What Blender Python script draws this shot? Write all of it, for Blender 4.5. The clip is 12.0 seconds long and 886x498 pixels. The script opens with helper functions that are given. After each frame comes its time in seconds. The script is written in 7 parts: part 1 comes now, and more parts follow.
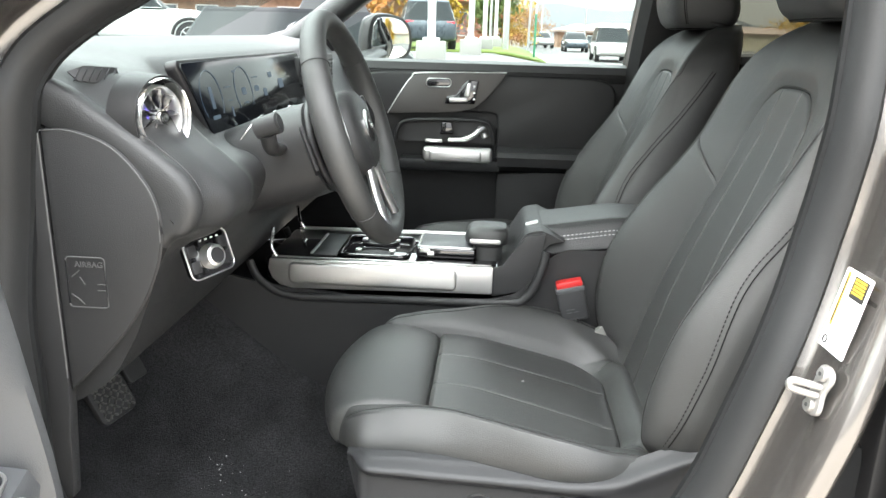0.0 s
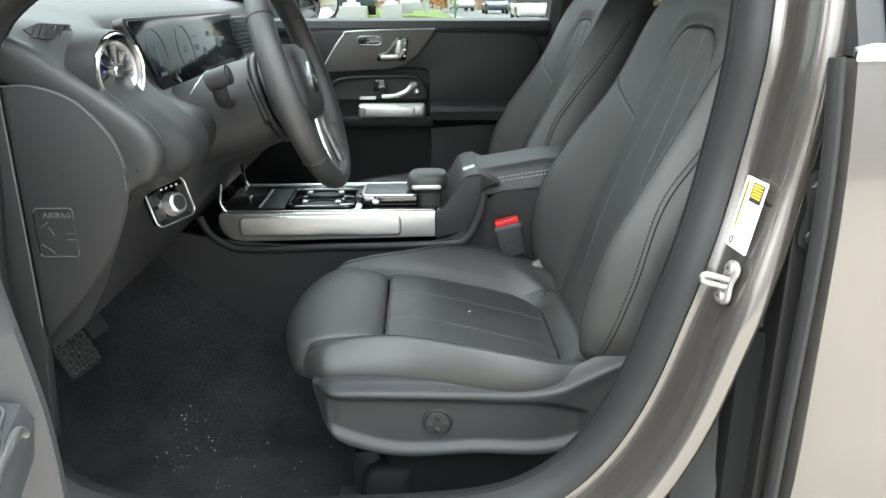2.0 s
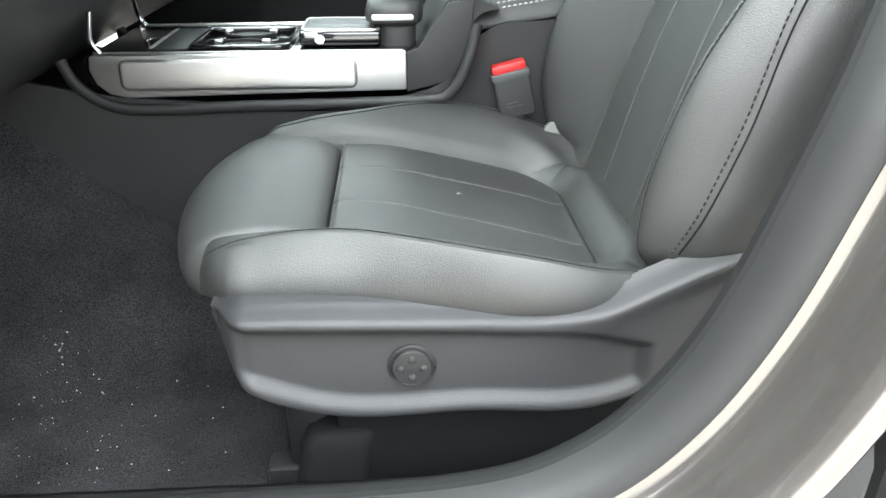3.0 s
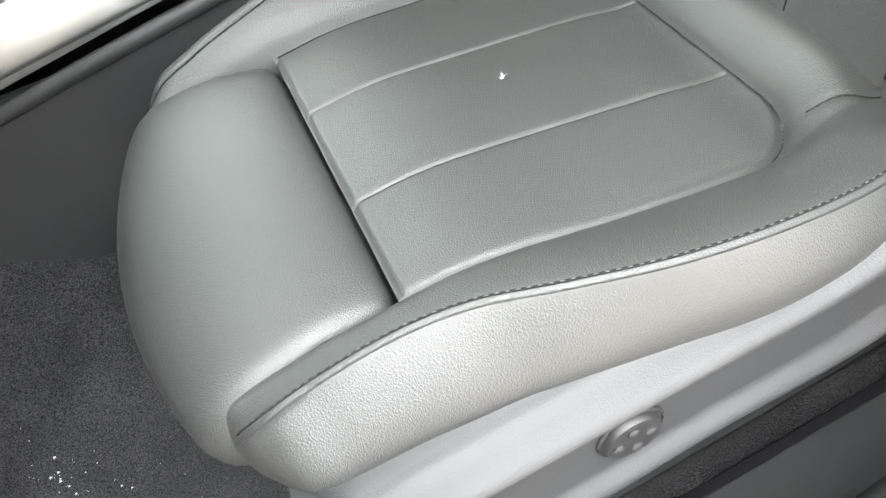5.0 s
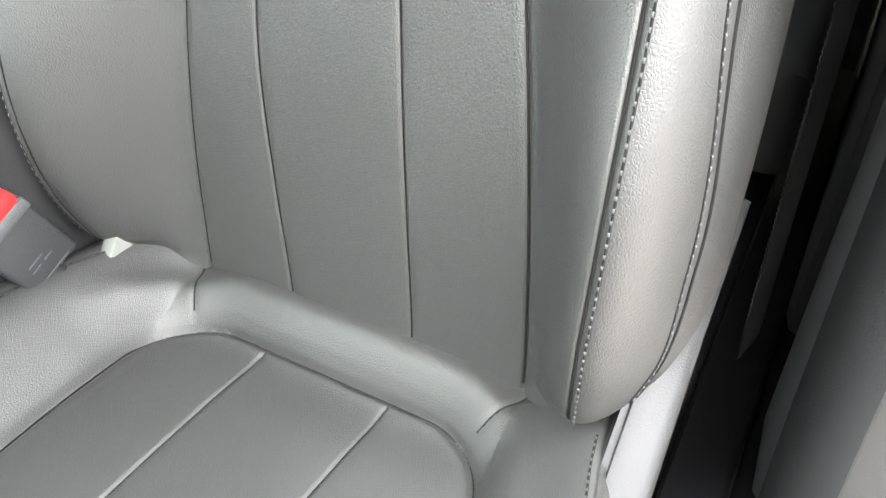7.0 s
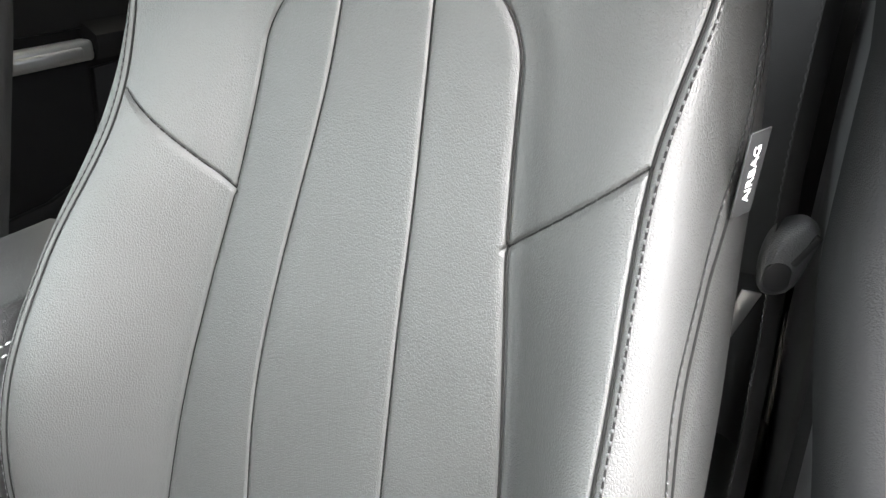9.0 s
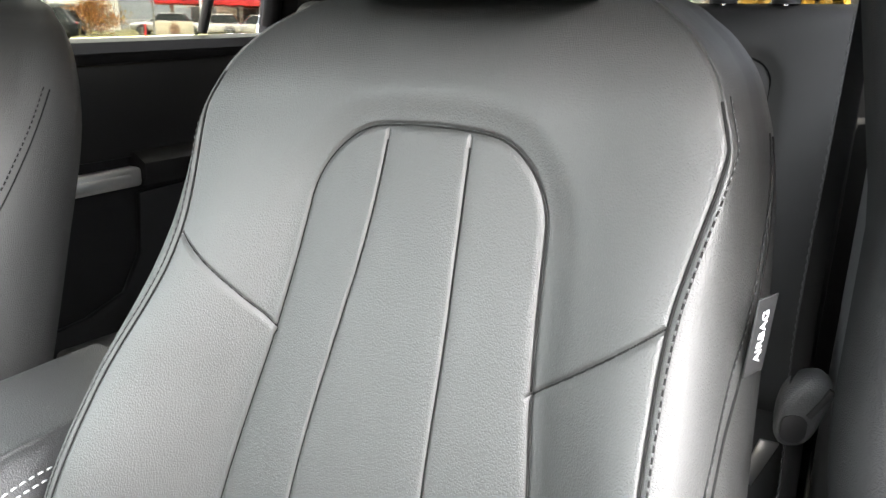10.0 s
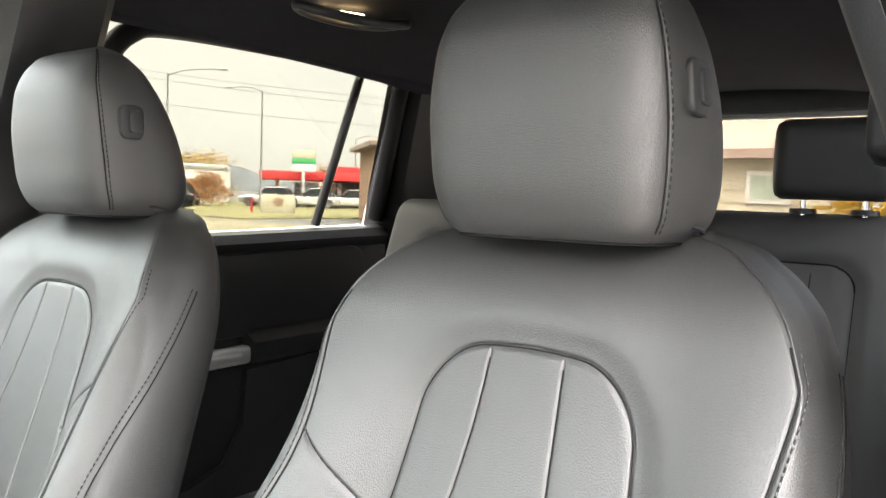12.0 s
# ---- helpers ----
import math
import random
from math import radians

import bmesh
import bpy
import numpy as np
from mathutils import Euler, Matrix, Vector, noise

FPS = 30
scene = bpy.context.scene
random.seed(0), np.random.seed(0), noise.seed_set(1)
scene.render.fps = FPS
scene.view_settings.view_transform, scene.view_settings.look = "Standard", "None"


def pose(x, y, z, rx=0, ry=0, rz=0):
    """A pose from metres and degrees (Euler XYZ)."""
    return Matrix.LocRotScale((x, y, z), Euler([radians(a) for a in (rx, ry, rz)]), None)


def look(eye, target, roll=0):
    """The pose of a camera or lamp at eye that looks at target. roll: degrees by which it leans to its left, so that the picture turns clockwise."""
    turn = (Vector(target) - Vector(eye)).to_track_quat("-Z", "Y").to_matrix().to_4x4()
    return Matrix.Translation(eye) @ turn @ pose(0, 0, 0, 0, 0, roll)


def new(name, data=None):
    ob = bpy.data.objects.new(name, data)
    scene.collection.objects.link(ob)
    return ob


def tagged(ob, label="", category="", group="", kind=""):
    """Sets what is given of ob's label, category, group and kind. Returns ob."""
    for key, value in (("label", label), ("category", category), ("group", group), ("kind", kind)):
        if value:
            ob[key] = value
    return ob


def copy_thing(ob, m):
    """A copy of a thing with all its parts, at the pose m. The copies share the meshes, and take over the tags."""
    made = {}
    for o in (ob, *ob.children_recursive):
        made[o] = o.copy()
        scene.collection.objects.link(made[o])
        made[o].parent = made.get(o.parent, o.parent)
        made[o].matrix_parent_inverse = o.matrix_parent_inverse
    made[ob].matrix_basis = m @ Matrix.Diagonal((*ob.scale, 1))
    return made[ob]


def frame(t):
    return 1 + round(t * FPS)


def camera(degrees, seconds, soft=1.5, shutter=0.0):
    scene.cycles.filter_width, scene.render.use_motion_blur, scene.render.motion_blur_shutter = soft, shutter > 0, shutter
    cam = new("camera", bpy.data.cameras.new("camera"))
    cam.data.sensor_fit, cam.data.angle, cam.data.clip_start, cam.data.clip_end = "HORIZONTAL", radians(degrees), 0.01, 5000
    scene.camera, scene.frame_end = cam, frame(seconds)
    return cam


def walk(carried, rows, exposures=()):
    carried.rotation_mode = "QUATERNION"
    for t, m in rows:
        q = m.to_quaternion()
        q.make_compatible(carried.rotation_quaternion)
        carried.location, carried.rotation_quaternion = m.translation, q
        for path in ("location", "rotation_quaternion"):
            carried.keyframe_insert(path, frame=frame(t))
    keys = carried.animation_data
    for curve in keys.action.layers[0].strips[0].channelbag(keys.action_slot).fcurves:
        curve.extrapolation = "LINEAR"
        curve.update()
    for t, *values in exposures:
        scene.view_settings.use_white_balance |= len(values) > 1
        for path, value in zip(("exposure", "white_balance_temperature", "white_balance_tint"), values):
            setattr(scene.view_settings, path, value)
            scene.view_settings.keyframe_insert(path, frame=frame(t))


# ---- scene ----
cam = camera(61.5, 12.0)
PATH = [
    (0, (0.238, -1.556, 1.246), (0.111, 0.36, 0.687), 1.6),
    (0.5, (0.208, -1.685, 1.255), (0.158, 0.249, 0.747), 1.2),
    (1, (0.193, -1.754, 1.261), (0.182, 0.184, 0.768), 0.9),
    (1.5, (0.193, -1.766, 1.261), (0.215, 0.163, 0.733), 0.4),
    (2, (0.218, -1.656, 1.225), (0.272, 0.238, 0.586), -0.1),
    (2.5, (0.241, -1.428, 1.144), (0.325, 0.413, 0.366), -0.0),
    (3, (0.23, -1.242, 1.024), (0.343, 0.545, 0.132), 0.1),
    (3.2, (0.222, -1.184, 0.992), (0.347, 0.573, 0.046), 0.1),
    (4.8, (0.171, -0.851, 1.037), (0.253, 0.494, -0.441), -21.6),
    (5, (0.171, -0.81, 1.043), (0.262, 0.486, -0.478), -26.2),
    (5.5, (0.186, -0.737, 1.049), (0.421, 0.405, -0.576), -33.2),
    (6, (0.212, -0.711, 1.043), (0.766, 0.343, -0.566), -29.8),
    (6.6, (0.222, -0.693, 1.085), (1.178, 0.206, -0.43), -16.8),
    (7, (0.232, -0.676, 1.131), (1.351, 0.132, -0.328), -9.5),
    (7.2, (0.229, -0.669, 1.147), (1.424, 0.104, -0.247), -6.5),
    (7.5, (0.213, -0.648, 1.189), (1.548, 0.019, -0.138), -2.1),
    (7.7, (0.196, -0.648, 1.193), (1.618, 0.017, -0.047), -0.3),
    (9.3, (0.197, -0.658, 1.227), (1.833, 0.181, 0.441), 0.5),
    (9.5, (0.189, -0.658, 1.231), (1.847, 0.197, 0.511), 0.9),
    (10, (0.17, -0.663, 1.256), (1.851, 0.253, 0.678), 1.2),
    (10.5, (0.15, -0.668, 1.278), (1.837, 0.315, 0.84), 1.6),
    (11, (0.129, -0.679, 1.291), (1.804, 0.368, 0.979), 2.0),
    (11.5, (0.111, -0.686, 1.299), (1.761, 0.425, 1.095), 2.2),
    (12, (0.097, -0.688, 1.312), (1.724, 0.467, 1.173), 2.0),
]
EXPOSURE = [(0.0, 2.76, 6450, 10), (1.0, 2.30, 6050, 7), (2.0, 2.24, 6300, 8), (2.5, 2.65, 5950, 7), (3.2, 3.2, 6350, 9), (5.0, 3.74, 6550, 11), (7.5, 4.05, 6550, 13), (9.5, 4.2, 6500, 14), (11.0, 4.25, 6500, 14), (12.0, 4.40, 6650, 16)]
walk(cam, [(t, look(eye, target, roll)) for t, eye, target, roll in PATH], EXPOSURE)

# ---- light ----
SUN_ELEV, SUN_ROT = radians(42), radians(238)
world = bpy.data.worlds.new("sky")
scene.world = world
world.use_nodes = True
wn, wl = world.node_tree.nodes, world.node_tree.links
wn.clear()
sky = wn.new("ShaderNodeTexSky")
sky.sky_type, sky.sun_disc = "NISHITA", False
sky.sun_elevation, sky.sun_rotation = SUN_ELEV, SUN_ROT
sky.dust_density = 3.0
wcoord = wn.new("ShaderNodeTexCoord")
wmap = wn.new("ShaderNodeMapping")
wmap.inputs["Scale"].default_value = (1.0, 1.0, 3.2)
wnoise = wn.new("ShaderNodeTexNoise")
wnoise.inputs["Scale"].default_value, wnoise.inputs["Detail"].default_value = 1.7, 5.0
wramp = wn.new("ShaderNodeMapRange")
wramp.inputs["From Min"].default_value, wramp.inputs["From Max"].default_value = 0.36, 0.58
wramp.inputs["To Min"].default_value, wramp.inputs["To Max"].default_value = 0.72, 1.0
wmix = wn.new("ShaderNodeMix")
wmix.data_type = "RGBA"
wmix.inputs["B"].default_value = (6.6, 6.75, 6.7, 1)
wbg, wout = wn.new("ShaderNodeBackground"), wn.new("ShaderNodeOutputWorld")
wbg.inputs["Strength"].default_value = 0.11
wl.new(wcoord.outputs["Generated"], wmap.inputs["Vector"])
wl.new(wmap.outputs["Vector"], wnoise.inputs["Vector"])
wl.new(wnoise.outputs["Fac"], wramp.inputs["Value"])
wl.new(wramp.outputs["Result"], wmix.inputs["Factor"])
wl.new(sky.outputs["Color"], wmix.inputs["A"])
# an overcast sky is brighter overhead than at the horizon
wsep, wgrad, wmul = wn.new("ShaderNodeSeparateXYZ"), wn.new("ShaderNodeMapRange"), wn.new("ShaderNodeMix")
wgrad.inputs["From Min"].default_value, wgrad.inputs["From Max"].default_value = 0.22, 0.85
wgrad.inputs["To Min"].default_value, wgrad.inputs["To Max"].default_value = 0.62, 3.7
wmul.data_type, wmul.blend_type = "RGBA", "MULTIPLY"
wmul.inputs["Factor"].default_value = 1.0
wl.new(wcoord.outputs["Generated"], wsep.inputs["Vector"])
wl.new(wsep.outputs["Z"], wgrad.inputs["Value"])
wl.new(wmix.outputs["Result"], wmul.inputs["A"])
wl.new(wgrad.outputs["Result"], wmul.inputs["B"])
wl.new(wmul.outputs["Result"], wbg.inputs["Color"])
wl.new(wbg.outputs["Background"], wout.inputs["Surface"])
sun_data = bpy.data.lights.new("sun", "SUN")
sun_data.energy, sun_data.angle, sun_data.color = 0.75, radians(90), (1.0, 0.96, 0.9)
sun = new("sun", sun_data)
sun_dir = Vector((math.sin(SUN_ROT) * math.cos(SUN_ELEV), math.cos(SUN_ROT) * math.cos(SUN_ELEV), math.sin(SUN_ELEV)))
sun.matrix_world = look(sun_dir * 50, (0, 0, 0))


from mathutils.bvhtree import BVHTree

# ---- materials ----
def mat(name, color, rough=0.5, metal=0.0, spec=0.5, grain=None, bump=0.0, mottle=0.12, mottle_scale=6.0, coat=0.0, voronoi=False, dist=0.0006, sheen=0.0, stretch=None, fleck=0.0):
    """A surface: colour mottled at a large scale, fine relief at the grain's scale."""
    m = bpy.data.materials.new(name)
    m.use_nodes = True
    n, l = m.node_tree.nodes, m.node_tree.links
    b = n["Principled BSDF"]
    co = n.new("ShaderNodeTexCoord")
    vec = co.outputs["Object"]
    if stretch:
        mp = n.new("ShaderNodeMapping")
        mp.inputs["Scale"].default_value = stretch
        l.new(vec, mp.inputs["Vector"])
        vec = mp.outputs["Vector"]
    big = n.new("ShaderNodeTexNoise")
    big.inputs["Scale"].default_value, big.inputs["Detail"].default_value = mottle_scale, 4.0
    l.new(vec, big.inputs["Vector"])
    mr = n.new("ShaderNodeMapRange")
    mr.inputs["From Min"].default_value, mr.inputs["From Max"].default_value = 0.3, 0.7
    mr.inputs["To Min"].default_value, mr.inputs["To Max"].default_value = 1 - mottle, 1 + mottle
    l.new(big.outputs["Fac"], mr.inputs["Value"])
    mul = n.new("ShaderNodeMix")
    mul.data_type, mul.blend_type = "RGBA", "MULTIPLY"
    mul.inputs["Factor"].default_value = 1.0
    mul.inputs["A"].default_value = (*color, 1)
    l.new(mr.outputs["Result"], mul.inputs["B"])
    shade = mul.outputs["Result"]
    if fleck:
        fine, fr, fm = n.new("ShaderNodeTexNoise"), n.new("ShaderNodeMapRange"), n.new("ShaderNodeMix")
        fine.inputs["Scale"].default_value, fine.inputs["Detail"].default_value = fleck, 2.0
        fr.inputs["From Min"].default_value, fr.inputs["From Max"].default_value = 0.35, 0.68
        fr.inputs["To Min"].default_value, fr.inputs["To Max"].default_value = 0.35, 1.9
        fm.data_type, fm.blend_type = "RGBA", "MULTIPLY"
        fm.inputs["Factor"].default_value = 1.0
        l.new(vec, fine.inputs["Vector"])
        l.new(fine.outputs["Fac"], fr.inputs["Value"])
        l.new(shade, fm.inputs["A"])
        l.new(fr.outputs["Result"], fm.inputs["B"])
        shade = fm.outputs["Result"]
    l.new(shade, b.inputs["Base Color"])
    rr = n.new("ShaderNodeMapRange")
    rr.inputs["To Min"].default_value, rr.inputs["To Max"].default_value = max(0.02, rough - 0.05), min(1, rough + 0.05)
    l.new(big.outputs["Fac"], rr.inputs["Value"])
    l.new(rr.outputs["Result"], b.inputs["Roughness"])
    b.inputs["Metallic"].default_value = metal
    b.inputs["Specular IOR Level"].default_value = spec
    b.inputs["Coat Weight"].default_value = coat
    b.inputs["Coat Roughness"].default_value = 0.06
    b.inputs["Sheen Weight"].default_value = sheen
    if grain:
        if voronoi:
            g = n.new("ShaderNodeTexVoronoi")
            g.feature = "DISTANCE_TO_EDGE" if voronoi == "pebble" else "F1"
            g.inputs["Scale"].default_value = grain
            warp = n.new("ShaderNodeTexNoise")
            warp.inputs["Scale"].default_value = grain * 0.5
            wm = n.new("ShaderNodeMix")
            wm.data_type, wm.blend_type = "RGBA", "LINEAR_LIGHT"
            wm.inputs["Factor"].default_value = 0.5 / grain
            l.new(vec, wm.inputs["A"])
            l.new(warp.outputs["Color"], wm.inputs["B"])
            l.new(vec, warp.inputs["Vector"])
            l.new(wm.outputs["Result"], g.inputs["Vector"])
            height = g.outputs["Distance"]
            if voronoi == "pebble":
                cr = n.new("ShaderNodeMapRange")
                cr.interpolation_type = "SMOOTHSTEP"
                cr.inputs["From Max"].default_value = 0.30
                l.new(height, cr.inputs["Value"])
                height = cr.outputs["Result"]
        else:
            g = n.new("ShaderNodeTexNoise")
            g.inputs["Scale"].default_value, g.inputs["Detail"].default_value = grain, 3.0
            l.new(vec, g.inputs["Vector"])
            height = g.outputs["Fac"]
        bp = n.new("ShaderNodeBump")
        bp.inputs["Strength"].default_value, bp.inputs["Distance"].default_value = bump, dist
        bp.invert = voronoi is True
        l.new(height, bp.inputs["Height"])
        l.new(bp.outputs["Normal"], b.inputs["Normal"])
    return m


def glass(name, tint, gloss=0.02):
    """A pane: clear and tinted, with a mirror gloss by Fresnel."""
    m = bpy.data.materials.new(name)
    m.use_nodes = True
    n, l = m.node_tree.nodes, m.node_tree.links
    n.clear()
    out, mx, tr, gl, fr, pw, ra = (n.new("ShaderNode" + k) for k in ("OutputMaterial", "MixShader", "BsdfTransparent", "BsdfGlossy", "LayerWeight", "Math", "MapRange"))
    tr.inputs["Color"].default_value = (*tint, 1)
    gl.inputs["Roughness"].default_value = gloss
    fr.inputs["Blend"].default_value = 0.5
    pw.operation = "POWER"
    pw.inputs[1].default_value = 5.0
    ra.inputs["To Min"].default_value, ra.inputs["To Max"].default_value = 0.03, 0.07
    l.new(fr.outputs["Facing"], pw.inputs[0])
    l.new(pw.outputs["Value"], ra.inputs["Value"])
    l.new(ra.outputs["Result"], mx.inputs["Fac"])
    l.new(tr.outputs["BSDF"], mx.inputs[1])
    l.new(gl.outputs["BSDF"], mx.inputs[2])
    l.new(mx.outputs["Shader"], out.inputs["Surface"])
    return m


def glow(name, color, strength):
    m = bpy.data.materials.new(name)
    m.use_nodes = True
    b = m.node_tree.nodes["Principled BSDF"]
    b.inputs["Base Color"].default_value = (0.01, 0.01, 0.01, 1)
    b.inputs["Emission Color"].default_value = (*color, 1)
    b.inputs["Emission Strength"].default_value = strength
    return m


LEATHER = mat("leatherette", (0.0215, 0.0223, 0.0219), 0.52, spec=0.72, grain=540, bump=0.5, voronoi="pebble", mottle=0.08, dist=0.00031, stretch=(1.0, 1.0, 0.62))
STITCH = mat("thread", (0.14, 0.145, 0.145), 0.7, grain=900, bump=0.3)
MID_THREAD = mat("grey_thread", (0.06, 0.061, 0.062), 0.75, spec=0.3, grain=900, bump=0.3)
SEAM = mat("seam_thread", (0.008, 0.008, 0.008), 0.85, spec=0.12)
STITCH_DARK = mat("dark_thread", (0.03, 0.03, 0.03), 0.7, grain=900, bump=0.3)
# dash plastic lightened: sky light on the open door is in its colour
LIGHTENED_SOFT = mat("lightened_plastic", (0.058, 0.060, 0.063), 0.45, grain=700, bump=0.4, voronoi=True)
# darker plastic for the far side: the cabin's shade is in its colour
SHADED_PLASTIC = mat("shaded_plastic", (0.012, 0.0122, 0.013), 0.45, spec=0.3, grain=700, bump=0.4, voronoi=True)
# darker copy of the leatherette, with the doors' shade in its colour
SHADED_LEATHER = mat("shaded_leatherette", (0.014, 0.0143, 0.015), 0.46, spec=0.4, grain=620, bump=0.5, voronoi=True, dist=0.00045)
SOFT = mat("soft_plastic", (0.021, 0.0214, 0.022), 0.46, spec=0.45, grain=700, bump=0.5, voronoi=True)
# paler plastic that paints the highlights of embossing and panel edges
HIGHLIGHT = mat("highlight_plastic", (0.075, 0.075, 0.076), 0.45, spec=0.4)
# front seats' leatherette lightened to lift the shade at the rear backrests
LIT_LEATHER = mat("lit_leatherette", (0.052, 0.051, 0.051), 0.50, spec=0.55, grain=440, bump=0.5, voronoi="pebble", dist=0.0004)
HARD = mat("hard_plastic", (0.022, 0.0222, 0.023), 0.45, spec=0.32, grain=900, bump=0.35, voronoi=True)
VALANCE = mat("grained_plastic", (0.027, 0.0275, 0.029), 0.50, spec=0.30, grain=800, bump=0.28, voronoi=True)
# base set near black to take in the shade inside the door frame
TRIM = mat("shaded_trim", (0.011, 0.0115, 0.012), 0.72, spec=0.14, grain=900, bump=0.35, voronoi=True)
DARK = mat("black_plastic", (0.012, 0.012, 0.013), 0.5, grain=600, bump=0.2)
CARPET = mat("carpet", (0.028, 0.028, 0.0295), 0.95, spec=0.02, grain=420, bump=0.9, dist=0.003, mottle=0.3, mottle_scale=9, sheen=0.02, fleck=620)
CLOTH = mat("headliner", (0.020, 0.020, 0.024), 0.95, spec=0.02, grain=700, bump=0.4)
SILVER = mat("satin_aluminium", (0.68, 0.68, 0.67), 0.38, metal=1.0, grain=300, bump=0.05, mottle=0.04, stretch=(0.2, 1, 6))
GUNMETAL = mat("dark_chrome", (0.22, 0.22, 0.225), 0.2, metal=1.0, mottle=0.03)
# light from the open doorway is put into this pillar's paler base
LIT_PILLAR = mat("lit_pillar_plastic", (0.052, 0.054, 0.057), 0.5, spec=0.45, grain=700, bump=0.4, voronoi=True)
CHROME = mat("chrome", (0.78, 0.78, 0.78), 0.09, metal=1.0, mottle=0.02)
ZINC = mat("zinc_plated_steel", (0.34, 0.33, 0.315), 0.42, metal=0.7, grain=300, bump=0.2, mottle=0.1)
TAG = mat("woven_tag", (0.03, 0.031, 0.032), 0.8, spec=0.12, grain=1500, bump=0.4)
STEEL = mat("steel", (0.5, 0.5, 0.49), 0.33, metal=1.0, grain=300, bump=0.15)
PIANO = mat("piano_black", (0.006, 0.006, 0.007), 0.06, coat=1.0, mottle=0.02)
SCREEN = mat("display_glass", (0.004, 0.005, 0.007), 0.12, spec=0.25, coat=0.15, mottle=0.02)
WORN_RUBBER = mat("worn_rubber", (0.06, 0.058, 0.055), 0.6, grain=300, bump=0.3, mottle=0.3, mottle_scale=30)
# near-black base: deep shade of recesses, sills and far pillar put into the colour
SHADE_BLACK = mat("shade_black", (0.004, 0.004, 0.0045), 0.4, spec=0.12)
RUBBER = mat("seal_rubber", (0.018, 0.0185, 0.019), 0.55, spec=0.3, grain=500, bump=0.3)
PAINT = mat("warm_grey_paint", (0.135, 0.126, 0.118), 0.25, metal=0.75, coat=0.9, grain=2500, bump=0.04, mottle=0.03)
WEAVE = mat("carbon_weave", (0.06, 0.057, 0.055), 0.42, metal=0.35, grain=1100, bump=0.4)
WEBBING = mat("belt_webbing", (0.012, 0.012, 0.013), 0.8, grain=900, bump=0.6, stretch=(1, 1, 3))
RED = mat("red_plastic", (0.45, 0.02, 0.02), 0.35)
PAPER = mat("label_paper", (0.8, 0.8, 0.79), 0.5, mottle=0.03)
YELLOW = mat("label_yellow", (0.6, 0.40, 0.04), 0.5)
INK = mat("ink", (0.02, 0.02, 0.02), 0.6)
PRINT = mat("white_print", (0.75, 0.75, 0.75), 0.6)
LINT = mat("lint", (0.42, 0.42, 0.42), 0.9)
UI = glow("display_print", (0.25, 0.5, 0.8), 0.02)
LAMP = glow("reading_lamp_glow", (1.0, 0.72, 0.3), 3.0)
BLUE_GLOW = glow("ambient_light_glow", (0.25, 0.2, 1.0), 0.18)
PANE = glass("window_glass", (0.775, 0.82, 0.805))
REAR_PANE = glass("privacy_glass", (0.33, 0.33, 0.298))
TAIL_PANE = glass("rear_glass", (0.385, 0.37, 0.335))
DARK_PANE = glass("tinted_glass", (0.30, 0.31, 0.32))
MIRROR = mat("mirror", (0.85, 0.86, 0.86), 0.02, metal=1.0, mottle=0.0)


# ---- mesh helpers ----
def sstep(a, b, x):
    t = np.clip((np.asarray(x, float) - a) / (b - a), 0, 1)
    return t * t * (3 - 2 * t)


def curve_at(table, x):
    """A smooth curve through the table's (x, y) pairs, given in rising x."""
    xs, ys = np.array(table, float).T
    x = np.asarray(x, float)
    m = np.gradient(ys, xs)
    k = np.clip(np.searchsorted(xs, x) - 1, 0, len(xs) - 2)
    h = xs[k + 1] - xs[k]
    t = np.clip((x - xs[k]) / h, 0, 1)
    return (2 * t**3 - 3 * t**2 + 1) * ys[k] + (t**3 - 2 * t**2 + t) * h * m[k] + (3 * t**2 - 2 * t**3) * ys[k + 1] + (t**3 - t**2) * h * m[k + 1]


def smooth_path(points, n=8, closed=False):
    """Catmull-Rom through the points, n steps a span."""
    p = np.array(points, float)
    k = len(p)
    out = []
    for i in range(k if closed else k - 1):
        a, b, c, d = (p[(i + j) % k] if closed else p[min(max(i + j, 0), k - 1)] for j in (-1, 0, 1, 2))
        for s in range(n):
            t = s / n
            out.append(0.5 * (2 * b + (c - a) * t + (2 * a - 5 * b + 4 * c - d) * t * t + (3 * b - a - 3 * c + d) * t**3))
    if not closed:
        out.append(p[-1])
    return np.array(out)


def mesh_of(verts, faces, sharp=40):
    me = bpy.data.meshes.new("mesh")
    me.from_pydata([tuple(map(float, v)) for v in verts], [], [tuple(map(int, f)) for f in faces])
    me.update()
    me.polygons.foreach_set("use_smooth", np.ones(len(me.polygons), bool))
    if sharp:
        me.set_sharp_from_angle(angle=radians(sharp))
    return me


def fixed(me):
    """Faces turned outwards."""
    bm = bmesh.new()
    bm.from_mesh(me)
    bmesh.ops.recalc_face_normals(bm, faces=bm.faces)
    bm.to_mesh(me)
    bm.free()
    return me


def grid_faces(nu, nv, close_u=False, base=0, flip=False):
    f = []
    for j in range(nv - 1):
        for i in range(nu if close_u else nu - 1):
            a, b = base + j * nu + i, base + j * nu + (i + 1) % nu
            q = (a, b, b + nu, a + nu)
            f.append(q[::-1] if flip else q)
    return f


